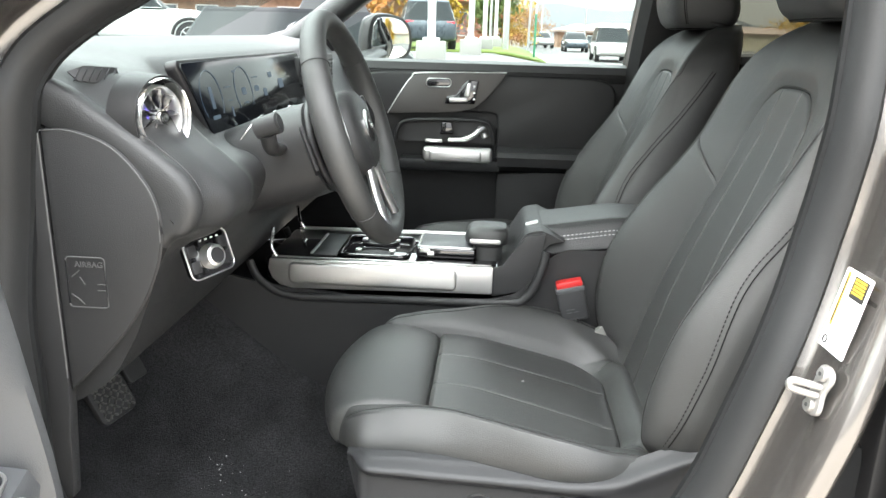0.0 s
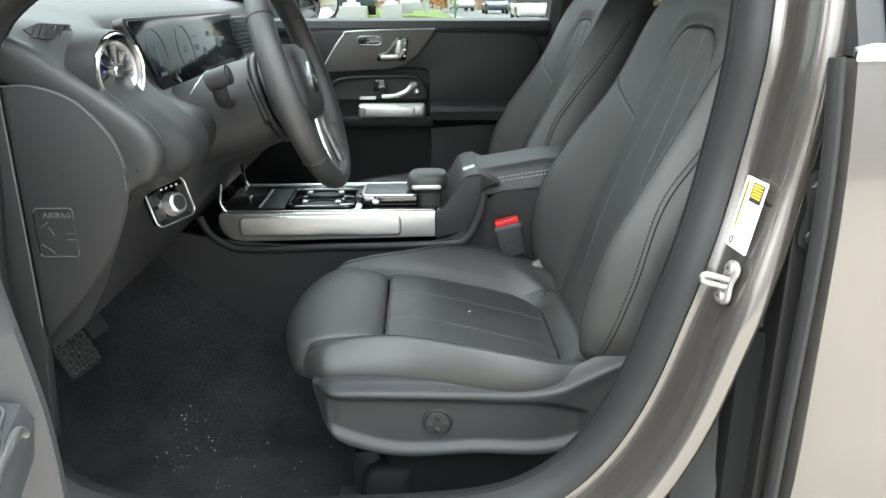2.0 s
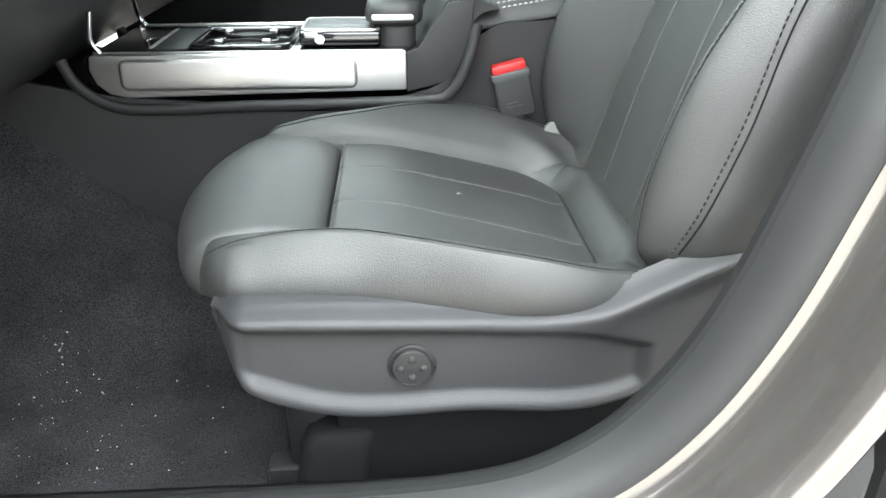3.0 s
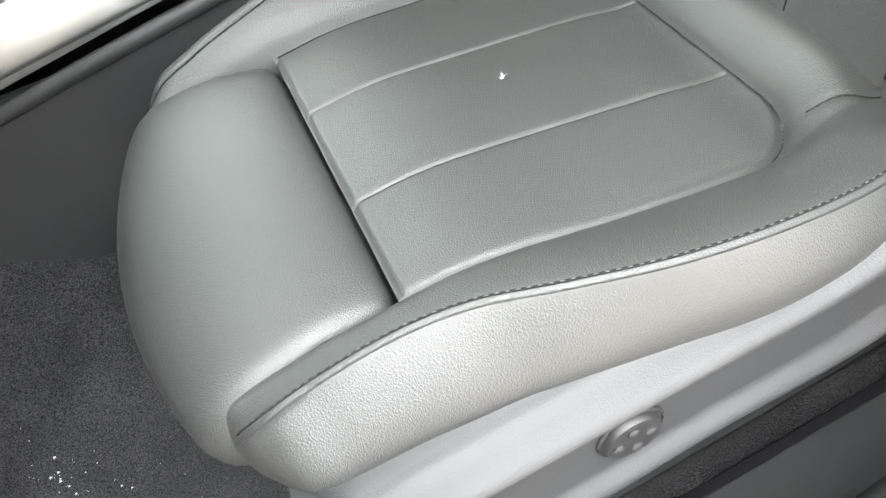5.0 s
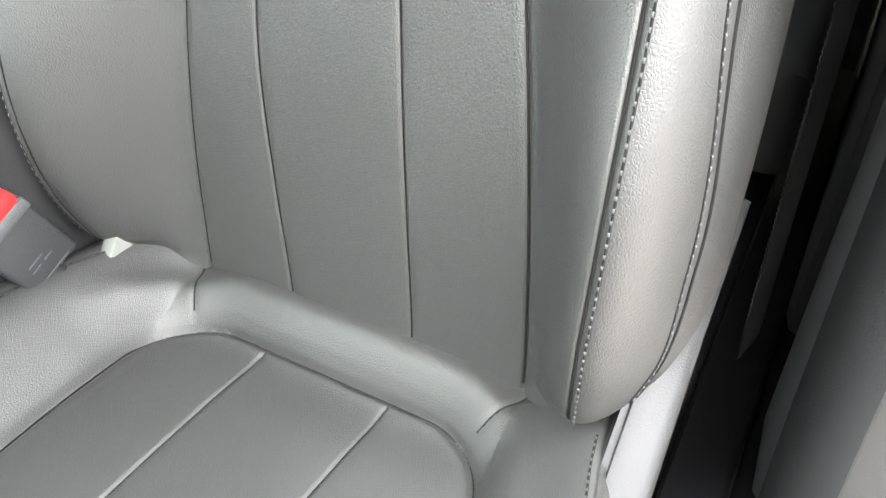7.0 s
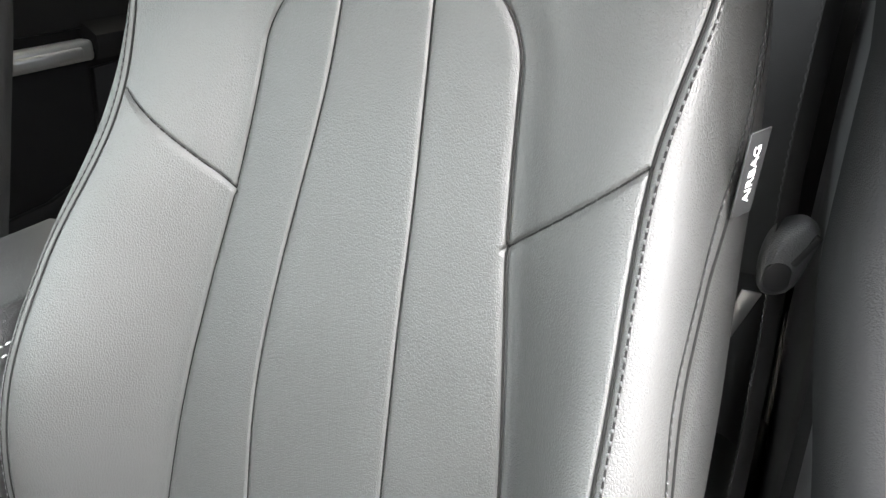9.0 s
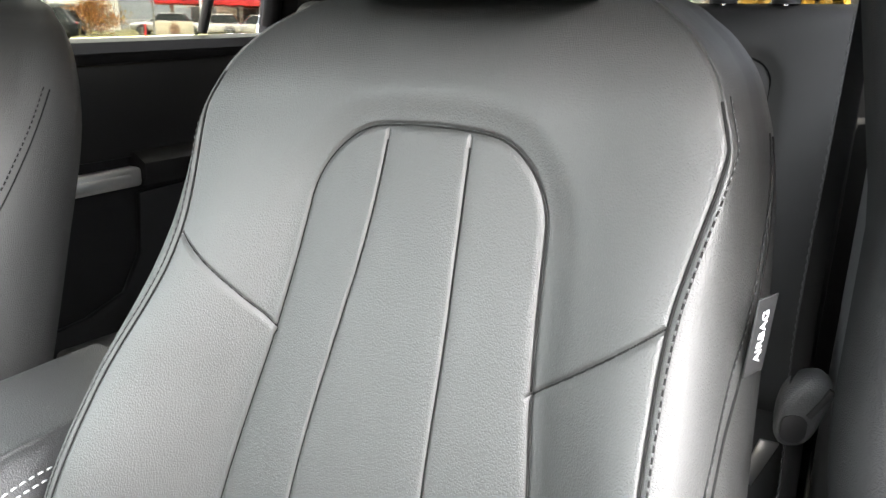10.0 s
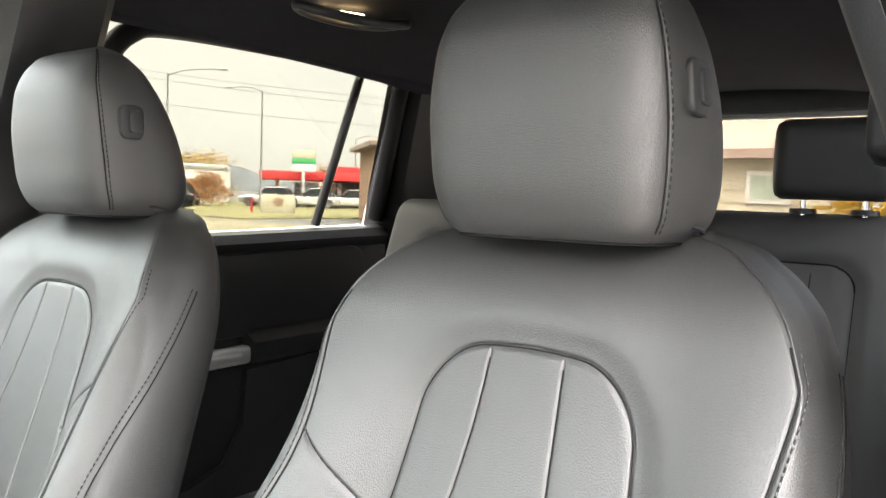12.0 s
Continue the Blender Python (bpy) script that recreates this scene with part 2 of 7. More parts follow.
def loft(loops, cap=True, sharp=40):
    """Skin over closed loops of equal count."""
    loops = [np.array(p, float) for p in loops]
    nu, nv = len(loops[0]), len(loops)
    v = np.concatenate(loops)
    f = grid_faces(nu, nv, True)
    if cap:
        f += [tuple(range(nu))[::-1], tuple((nv - 1) * nu + i for i in range(nu))]
    return fixed(mesh_of(v, f, sharp))


def sheet(points, thick, axis_normal=None, sharp=40):
    """A grid of points (nv, nu, 3) made solid along a vector."""
    p = np.array(points, float)
    nv, nu = p.shape[:2]
    off = np.array(axis_normal, float) * thick
    v = np.concatenate([p.reshape(-1, 3), p.reshape(-1, 3) + off])
    k = nv * nu
    f = grid_faces(nu, nv) + grid_faces(nu, nv, base=k, flip=True)
    rim = [j * nu for j in range(nv)] + [(nv - 1) * nu + i for i in range(1, nu)] + [j * nu + nu - 1 for j in range(nv - 2, -1, -1)] + [i for i in range(nu - 2, 0, -1)]
    for a, b in zip(rim, rim[1:] + rim[:1]):
        f.append((a, b, b + k, a + k))
    return fixed(mesh_of(v, f, sharp))


def tube(path, radius, segs=10, flat=None, up=(0, 0, 1), closed=False, sharp=50):
    """A rod along a path. flat: (width, height) factors of its section, width lying across `up`."""
    p = np.array(path, float)
    n = len(p)
    r = np.full(n, radius) if np.isscalar(radius) else np.array(radius, float)
    fw, fh = flat or (1, 1)
    loops = []
    for i in range(n):
        d = (p[(i + 1) % n] - p[i - 1]) if closed else p[min(i + 1, n - 1)] - p[max(i - 1, 0)]
        d = d / (np.linalg.norm(d) + 1e-12)
        side = np.cross(d, up)
        if np.linalg.norm(side) < 1e-3:
            side = np.cross(d, (1, 0.1, 0))
        side /= np.linalg.norm(side)
        above = np.cross(side, d)
        a = np.linspace(0, 2 * np.pi, segs, endpoint=False)
        loops.append(p[i] + r[i] * (np.cos(a)[:, None] * side * fw + np.sin(a)[:, None] * above * fh))
    if closed:
        v = np.concatenate(loops)
        f = grid_faces(segs, n, True) + [((n - 1) * segs + i, (n - 1) * segs + (i + 1) % segs, (i + 1) % segs, i) for i in range(segs)]
        return fixed(mesh_of(v, f, sharp))
    return loft(loops, True, sharp)


def box(size, at=(0, 0, 0), bevel=0.004, segs=2, turn=None):
    bm = bmesh.new()
    bmesh.ops.create_cube(bm, size=1)
    bmesh.ops.scale(bm, vec=size, verts=bm.verts)
    if bevel:
        bmesh.ops.bevel(bm, geom=list(bm.edges), offset=min(bevel, 0.45 * min(size)), segments=segs, profile=0.5, affect="EDGES")
    m = Matrix.Translation(at)
    if turn is not None:
        m = m @ Euler([radians(a) for a in turn]).to_matrix().to_4x4()
    bm.transform(m)
    me = bpy.data.meshes.new("mesh")
    bm.to_mesh(me)
    bm.free()
    me.polygons.foreach_set("use_smooth", np.ones(len(me.polygons), bool))
    me.set_sharp_from_angle(angle=radians(40))
    return me


def lathe(profile, m, segs=32, sharp=35):
    """A turned form: (radius, height) pairs round the pose's z."""
    a = np.linspace(0, 2 * np.pi, segs, endpoint=False)
    loops = [[m @ Vector((max(r, 1e-4) * math.cos(t), max(r, 1e-4) * math.sin(t), h)) for t in a] for r, h in profile]
    return loft(loops, True, sharp)


def plate(outline, thick, m, bevel=0.002, segs=2):
    """An outline in the pose's xy, made solid along its z, edges rounded."""
    bm = bmesh.new()
    vs = [bm.verts.new((x, y, 0)) for x, y in outline]
    f = bm.faces.new(vs)
    r = bmesh.ops.extrude_face_region(bm, geom=[f])
    bmesh.ops.translate(bm, vec=(0, 0, thick), verts=[v for v in r["geom"] if isinstance(v, bmesh.types.BMVert)])
    bmesh.ops.recalc_face_normals(bm, faces=bm.faces)
    if bevel:
        rim = [e for e in bm.edges if len(e.link_faces) == 2 and e.calc_face_angle(0) > 0.9]
        bmesh.ops.bevel(bm, geom=rim, offset=bevel, segments=segs, profile=0.5, affect="EDGES")
    bm.transform(m)
    me = bpy.data.meshes.new("mesh")
    bm.to_mesh(me)
    bm.free()
    me.polygons.foreach_set("use_smooth", np.ones(len(me.polygons), bool))
    me.set_sharp_from_angle(angle=radians(40))
    return me


def rrect(w, h, r, n=5):
    """A rounded rectangle's outline about the origin."""
    out = []
    for cx, cy, a0 in ((w / 2 - r, h / 2 - r, 0), (-w / 2 + r, h / 2 - r, 90), (-w / 2 + r, -h / 2 + r, 180), (w / 2 - r, -h / 2 + r, 270)):
        for i in range(n + 1):
            a = radians(a0 + 90 * i / n)
            out.append((cx + r * math.cos(a), cy + r * math.sin(a)))
    return out


def joined(meshes):
    """Several meshes as one."""
    bm = bmesh.new()
    for me in meshes:
        bm.from_mesh(me)
    me = bpy.data.meshes.new("mesh")
    bm.to_mesh(me)
    bm.free()
    return me


def frame_of(origin, xdir, ydir):
    """A pose from its origin and two directions."""
    x = Vector(xdir).normalized()
    z = x.cross(Vector(ydir)).normalized()
    y = z.cross(x)
    return Matrix.Translation(origin) @ Matrix((x, y, z)).transposed().to_4x4()


def thing(name, at, label, category, group="", kind=""):
    ob = new(name)
    ob.location = at
    ob.empty_display_size = 0.05
    return tagged(ob, label, category, group, kind)


def part(name, me, material, parent=None, label="", category="", group="", kind=""):
    ob = new(name, me)
    me.materials.clear()
    me.materials.append(material)
    if parent:
        ob.parent = parent
        if parent.data is None:
            ob.matrix_parent_inverse = Matrix.Translation(-parent.location)
    return tagged(ob, label, category, group, kind)


def stitches(points, normals, length=0.0042, gap=0.0022, radius=0.0006, lift=0.0003):
    """Short raised threads along a path."""
    p, q = np.array(points, float), np.array(normals, float)
    seg = np.linalg.norm(np.diff(p, axis=0), axis=1)
    s = np.r_[0, np.cumsum(seg)]
    starts = np.arange(0.002, s[-1] - length, length + gap)
    at = lambda d: np.array([np.interp(d, s, p[:, i]) for i in range(3)])
    nat = lambda d: np.array([np.interp(d, s, q[:, i]) for i in range(3)])
    v, f = [], []
    for d in starts:
        a, b = at(d), at(d + length)
        nn = nat(d + length / 2)
        nn /= np.linalg.norm(nn) + 1e-9
        t = (b - a) / (np.linalg.norm(b - a) + 1e-9)
        side = np.cross(t, nn)
        k = len(v)
        for c, h, w in ((a - nn * 0.0004, 0.0, 0.8), (a * 0.7 + b * 0.3, lift + radius, 1), (a * 0.3 + b * 0.7, lift + radius, 1), (b - nn * 0.0004, 0.0, 0.8)):
            for ang in (-1, 0, 1):
                v.append(c + side * ang * radius * w + nn * (h - (0.0005 if ang else 0)))
        for j in range(3):
            for i in range(2):
                f.append((k + j * 3 + i, k + j * 3 + i + 1, k + j * 3 + i + 4, k + j * 3 + i + 3))
    return mesh_of(v, f, 0)


def sewn(points, normals, parent, label="", length=0.0042, gap=0.0026, radius=0.0008, lift=0.0003):
    """A sewn line: a dark sunk seam with raised grey threads across it."""
    p, q = np.array(points, float), np.array(normals, float)
    q = q / np.linalg.norm(q, axis=1)[:, None]
    part("seam", tube(p - q * 0.0002, 0.0009, 5), SEAM, parent)
    part("stitching", stitches(p, q, length, gap, radius, lift + 0.0004), MID_THREAD, parent, label, kind="stuff")


# ---- ground, road and grass ----
ASPHALT = mat("asphalt", (0.095, 0.093, 0.09), 0.9, grain=60, bump=0.4, dist=0.004, mottle=0.2, mottle_scale=0.6)
CONCRETE = mat("concrete", (0.24, 0.235, 0.22), 0.85, grain=40, bump=0.3, dist=0.004, mottle=0.12, mottle_scale=0.8)
FORECOURT = mat("beige_concrete", (0.42, 0.38, 0.33), 0.85, grain=40, bump=0.3, dist=0.004, mottle=0.15, mottle_scale=0.7)
GRASS = mat("grass", (0.085, 0.12, 0.018), 0.9, grain=25, bump=1.0, dist=0.03, mottle=0.35, mottle_scale=1.2)
DRY_GRASS = mat("dry_grass", (0.15, 0.135, 0.05), 0.9, grain=20, bump=1.0, dist=0.03, mottle=0.3, mottle_scale=0.5)


def ground_z(x, y):
    """The lot rises a little on the far side of the bonnet."""
    return 0.62 * sstep(5.5, 14, y) * sstep(3.5, 0.0, x) * sstep(70, 45, y)


gx = np.r_[-900, -300, -120, np.linspace(-60, 6, 45), 12, 30, 60, 120, 300, 900]
gy = np.r_[-900, -200, -60, -20, -5, np.linspace(0, 75, 51), 120, 300, 900]
GX, GY = np.meshgrid(gx, gy)
tagged(part("ground", mesh_of(np.stack([GX, GY, ground_z(GX, GY)], -1).reshape(-1, 3), grid_faces(len(gx), len(gy)), 0), ASPHALT), "pale worn asphalt car park", "ground", kind="structure")

fx2, fy2 = np.meshgrid(np.linspace(-9, 11, 30), np.linspace(-15, 2.5, 30))
tagged(part("forecourt", sheet(np.stack([fx2, fy2, 0.012 + 0.002 * np.sin(fx2 * 1.3) * np.sin(fy2 * 0.9)], -1), 0.05, (0, 0, -1), 0), FORECOURT), "pale beige concrete forecourt under the car", "pavement", kind="structure")

# ---- the car's shell ----
def opening_y(z, x=0.0):
    lean = 0.40 if x < 0.2 else 0.20 if x > 0.5 else 0.40 - 0.20 * (x - 0.2) / 0.3
    return -0.742 + lean * max(0.0, z - 1.16) - 0.030 * float(sstep(1.05, 0.85, z))


OPENING = [(-0.368, 0.62), (-0.370, 0.78), (-0.356, 0.97), (-0.328, 1.13), (-0.305, 1.208), (-0.247, 1.262), (-0.197, 1.293), (-0.125, 1.345), (-0.03, 1.42), (0.10, 1.51), (0.28, 1.565), (0.48, 1.575), (0.585, 1.545), (0.630, 1.46), (0.636, 1.32), (0.624, 1.15), (0.604, 1.0), (0.572, 0.844), (0.527, 0.70), (0.472, 0.596), (0.40, 0.525), (0.30, 0.487), (0.1, 0.475), (-0.15, 0.475), (-0.31, 0.52)]
OPENING = [(0.238 + (x - 0.238) * (1 - 0.044 * float(sstep(1.05, 0.85, z))), 1.17 + (z - 1.17) * (1 - 0.044 * float(sstep(1.05, 0.85, z)))) for x, z in OPENING]
OPEN_PATH = smooth_path(OPENING, 7, True)
OPEN_OUT = np.roll(OPEN_PATH, -1, 0) - np.roll(OPEN_PATH, 1, 0)
OPEN_OUT = np.stack([-OPEN_OUT[:, 1], OPEN_OUT[:, 0]], 1) / np.linalg.norm(OPEN_OUT, axis=1)[:, None]


def ring(offset, dy):
    """The door opening's line, moved outwards in its plane and across."""
    p = OPEN_PATH + OPEN_OUT * offset
    return np.array([(x, opening_y(z0, x0) + dy, z) for (x, z), (x0, z0) in zip(p, OPEN_PATH)])


def band(rows, closed=True, sharp=45):
    """A skin over rings laid side by side."""
    rows = [np.array(r, float) for r in rows]
    return mesh_of(np.concatenate(rows), grid_faces(len(rows[0]), len(rows), closed), sharp)


car = thing("car_body", (0.6, 0, 0), "warm grey metallic car body with an open front door", "car", kind="structure")
part("door_frame", band([ring(*o) for o in ((0.002, 0.0), (0.004, -0.003), (0.020, -0.005), (0.024, -0.010), (0.026, -0.020), (0.027, -0.045), (0.029, -0.070), (0.033, -0.081), (0.041, -0.087), (0.054, -0.088), (0.061, -0.083), (0.065, -0.06), (0.068, -0.02))]), PAINT, car, "warm grey painted door frame with stepped flanges")
part("door_seal", band([ring(*o) for o in ((-0.022, 0.030), (-0.020, 0.010), (-0.015, -0.002), (-0.006, -0.010), (0.004, -0.011), (0.010, -0.005), (0.012, 0.004))]), RUBBER, car, "matt black rubber door seal")
part("frame_trim", band([ring(*o) for o in ((-0.020, 0.028), (-0.026, 0.031), (-0.026, 0.040), (-0.018, 0.052), (0.0, 0.060), (0.05, 0.064))]), TRIM, car, "dark plastic pillar trim inside the seal")
# outer skin past the flange: sill below, roof rail above, wing ahead
part("sill", box((1.5, 0.10, 0.14), (0.15, -0.80, 0.36), 0.03, 4), PAINT, car)
part("scuff_plate", box((0.90, 0.15, 0.012), (0.065, -0.722, 0.452), 0.004), TRIM, car, "black plastic scuff plate")
part("sill_trim", box((1.9, 0.06, 0.12), (0.35, -0.665, 0.395), 0.012), SHADE_BLACK, car)
part("wing", sheet([[(x, -0.855 + 0.02 * abs(z - 0.9), z) for x in np.linspace(-1.3, -0.40, 8)] for z in np.linspace(0.4, 1.12, 8)], 0.01, (0, 1, 0)), PAINT, car)

# pillars of the driver's side, inner side
bp = [[(x, y, z) for x, y in ((0.615, -0.705), (0.64, -0.685), (0.72, -0.678), (0.80, -0.685), (0.86, -0.70), (0.86, -0.735), (0.655, -0.725))] for z in np.linspace(0.45, 1.60, 12)]
bp = [[(x - 0.10 * max(0, 0.85 - z), y + 0.004 + 0.17 * max(0, z - 1.2) + 0.20 * max(0, z - 1.30) - (0.030 if y > -0.72 else 0.06) * float(sstep(1.05, 0.85, z)), z) for x, y, z in row] for row in bp]
part("b_pillar_trim", loft(bp, True, 35), LIT_PILLAR, car, "dark grey plastic pillar cover")

part("pillar_foot_trim", box((0.22, 0.08, 0.44), (0.735, -0.755, 0.60), 0.02), TRIM, car, "dark plastic foot of the pillar")

# right-hand pillars
ap = smooth_path([(-0.52, 0.70, 1.14), (-0.34, 0.672, 1.225), (-0.11, 0.628, 1.385), (0.10, 0.585, 1.52), (0.24, 0.56, 1.60)], 5)
part("a_pillar", tube(ap, [0.085] * 4 + [0.07] * (len(ap) - 4), 14, (0.55, 1.0), (0, 1, 0.3)), HARD, car, "black A-pillar cover")
part("tweeter_cover", plate([(-0.07, -0.035), (0.06, -0.035), (0.05, 0.01), (0.02, 0.03)], 0.012, frame_of((-0.30, 0.655, 1.215), (1, -0.02, 0.1), (0, -0.25, 1)), 0.004), DARK, car)
bp2 = [[(x + 0.012 * (z - 1.15) / 0.4 * 4 * 0.6, y - 0.33 * max(0, z - 1.16), z) for x, y in ((0.605, 0.69), (0.63, 0.655), (0.70, 0.645), (0.76, 0.655), (0.79, 0.69), (0.79, 0.78), (0.605, 0.78))] for z in np.linspace(0.45, 1.64, 10)]
part("b_pillar_trim", loft(bp2, True, 35), SHADED_PLASTIC, car)
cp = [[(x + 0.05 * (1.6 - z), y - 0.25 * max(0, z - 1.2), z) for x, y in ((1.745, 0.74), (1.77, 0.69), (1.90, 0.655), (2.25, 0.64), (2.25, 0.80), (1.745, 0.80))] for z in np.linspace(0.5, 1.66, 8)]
part("c_pillar_trim", loft(cp, True, 35), SHADE_BLACK, car)
cp = [[(x, -y, z) for x, y, z in row] for row in cp]
part("c_pillar_trim", loft(cp, True, 35), HARD, car)

# roof: lining inside, painted skin above
lining = [[(x, y, 1.665 - 0.10 * (abs(y) / 0.62) ** 3 * 0.55 - 0.045 * max(0, (0.25 - x) / 0.4) ** 2 - 0.03 * max(0, (x - 1.6) / 0.7) ** 2) for y in np.linspace(-0.60, 0.60, 25)] for x in np.linspace(-0.02, 2.42, 24)]
tagged(part("ceiling", sheet(lining, 0.02, (0, 0, 1)), CLOTH), "black woven headliner of the car", "headliner", kind="structure")
skin = [[(x, y, 1.715 - (0.12 if y < 0 else 0.04) * (abs(y) / 0.72) ** 3 - 0.05 * max(0, (0.25 - x) / 0.4) ** 2 - 0.03 * max(0, (x - 1.6) / 0.7) ** 2) for y in np.linspace(-0.70, 0.70, 25)] for x in np.linspace(-0.06, 2.40, 24)]
part("roof_skin", sheet(skin, 0.012, (0, 0, 1)), PAINT, car)
for s in (-1, 1):
    rail = smooth_path([(0.05, s * 0.60, 1.585), (0.4, s * 0.602, 1.625), (1.0, s * 0.603, 1.645), (1.6, s * 0.60, 1.640), (2.2, s * 0.59, 1.60)], 6)
    part("roof_rail_trim", tube(rail, 0.035, 12, (0.9, 1.0)), CLOTH, car)

# front scuttle, windscreen, tailgate
ws = [[(-0.80 + 0.86 * v, (0.70 - 0.13 * v) * u, 1.13 + 0.43 * v + 0.03 * (1 - u * u) * v) for u in np.linspace(-1, 1, 13)] for v in np.linspace(0, 1, 9)]
wsob = part("windscreen", sheet(ws, 0.005, (-0.4, 0, 0.9)), PANE, car, "clear windscreen")
wsob.visible_shadow = False
part("bonnet", sheet([[(x, y, 1.10 - 0.16 * ((-0.85 - x) / 0.9) ** 2 - 0.05 * (y / 0.8) ** 2) for y in np.linspace(-0.80, 0.80, 13)] for x in np.linspace(-1.9, -0.82, 9)], 0.02, (0, 0, -1)), PAINT, car)
part("bulkhead", box((0.03, 1.44, 0.80), (-0.86, 0, 0.72), 0.0), DARK, car)
part("tailgate", box((0.08, 1.30, 0.78), (2.42, 0, 0.86), 0.03), HARD, car, "dark inner tailgate panel")
part("tailgate_header", box((0.10, 1.20, 0.07), (2.33, 0, 1.607), 0.018), HARD, car, "dark grey panel above the rear window")
part("tailgate_strip", box((0.02, 1.06, 0.016), (2.305, 0, 1.566), 0.004), mat("pale_trim", (0.35, 0.36, 0.35), 0.5), car)
rw = part("rear_window", sheet([[(2.42 - 0.09 * v, u * (0.60 - 0.04 * v), 1.24 + 0.33 * v) for u in np.linspace(-1, 1, 7)] for v in (0, 0.5, 1)], 0.004, (1, 0, 0)), TAIL_PANE, car, "clear heated rear window")
rw.visible_shadow = False
part("boot_floor", box((0.9, 1.3, 0.05), (2.0, 0, 0.55), 0.0), CARPET, car)

# floor and tunnel carpet
fx, fy = np.linspace(-0.86, 2.4, 90), np.linspace(-0.70, 0.70, 61)
FX, FY = np.meshgrid(fx, fy)
fz = 0.342 + 0.95 * np.maximum(0, -0.46 - FX) + 0.18 * sstep(0.34, 0.13, np.abs(FY)) + 0.45 * np.maximum(0, -0.10 - FX) ** 1.2 * sstep(0.28, 0.13, np.abs(FY)) * 2.2
fz += 0.003 * np.sin(FX * 31 + 2 * FY) * np.sin(FY * 23)
tagged(part("floor", sheet(np.stack([FX, FY, fz], -1), 0.03, (0, 0, -1), 60), CARPET), "black carpet with pale crumbs scattered on it", "car floor", kind="structure")
rng = np.random.default_rng(11)
v, f = [], []
for i in range(240):
    cl = [(-0.284, -0.285, 0.016), (-0.235, -0.330, 0.022), (-0.36, -0.46, 0.06), (-0.22, -0.42, 0.12)][min(3, int(rng.integers(0, 7)))] if i < 190 else (-0.25, -0.42, 0.2)
    x, y = rng.normal(cl[0], cl[2]), rng.normal(cl[1], cl[2])
    if not (-0.45 < x < 0.1 and -0.66 < y < -0.23):
        continue
    z = 0.344 + 0.18 * float(sstep(0.34, 0.13, abs(y))) + 0.99 * max(0, -0.10 - x) ** 1.2 * float(sstep(0.28, 0.13, abs(y)))
    r = 0.0004 + 0.0012 * rng.random() ** 4
    k = len(v)
    v += [(x - r, y - r, z), (x + r * 1.3, y - r * 0.6, z), (x + r * 0.4, y + r * 1.2, z), (x, y, z + 1.6 * r)]
    f += [(k, k + 1, k + 3), (k + 1, k + 2, k + 3), (k + 2, k, k + 3)]
tagged(part("crumbs", mesh_of(v, f, 0), LINT), "pale crumbs and dust on the black carpet", "crumbs", kind="stuff")

# ---- dashboard ----
TAIL = [(-0.20, 0.895), (-0.225, 0.84), (-0.28, 0.772), (-0.42, 0.728), (-0.7, 0.80), (-0.84, 0.95)]
SEC_END = smooth_path([(-0.80, 1.10), (-0.62, 1.175), (-0.45, 1.208), (-0.36, 1.196), (-0.283, 1.177), (-0.235, 1.147), (-0.188, 1.114), (-0.136, 1.071), (-0.119, 1.034), (-0.133, 1.000), (-0.160, 0.985), (-0.178, 0.95)] + TAIL, 4, True)
SEC_POD = smooth_path([(-0.80, 1.10), (-0.62, 1.175), (-0.45, 1.216), (-0.33, 1.205), (-0.25, 1.192), (-0.212, 1.168), (-0.168, 1.112), (-0.130, 1.080), (-0.096, 1.045), (-0.096, 1.012), (-0.125, 0.985), (-0.165, 0.965)] + TAIL, 4, True)
SEC_MID = smooth_path([(-0.80, 1.10), (-0.62, 1.175), (-0.45, 1.222), (-0.33, 1.218), (-0.275, 1.206), (-0.248, 1.185), (-0.205, 1.110), (-0.178, 1.075), (-0.130, 1.058), (-0.112, 1.030), (-0.128, 0.990), (-0.165, 0.945)] + TAIL, 4, True)


def dash_section(y):
    """The dashboard's outline at a place across the car."""
    k, q = float(sstep(-0.69, -0.635, y)), float(sstep(-0.575, -0.50, y))
    return (SEC_END * (1 - k) + SEC_POD * k) * (1 - q) + SEC_MID * q


loops = []
for y in np.r_[-0.688, -0.682, np.linspace(-0.675, -0.48, 30), np.linspace(-0.44, 0.68, 24), 0.697, 0.70]:
    sec = dash_section(y)
    if y > 0.69:
        sec = sec * (1 - 0.012) + sec.mean(0) * 0.012
    loops.append([(x, y, z) for x, z in sec])
dash = thing("dashboard", (-0.45, 0, 0.74), "black soft-touch dashboard with round chrome vents", "dashboard", kind="structure")
part("dash_body", loft(loops, True, 50), SOFT, dash)
cap_line = [(-0.300, 1.122), (-0.262, 1.122), (-0.215, 1.104), (-0.180, 1.066), (-0.165, 1.03), (-0.164, 0.99), (-0.178, 0.94), (-0.205, 0.89), (-0.245, 0.84), (-0.300, 0.782)]
cap = part("end_panel", plate([(x, z) for x, z in smooth_path(cap_line, 4, False)], 0.010, frame_of((0, -0.699, 0), (1, 0, 0), (0, 0, 1)), 0.003), HARD, dash, "dark grained plastic end panel of the dashboard")
part("emblem_frame", tube([(-0.262 + x, -0.710, 0.934 + z) for x, z in rrect(0.050, 0.066, 0.005)], 0.0009, 6, closed=True), HIGHLIGHT, cap, "embossed outline")
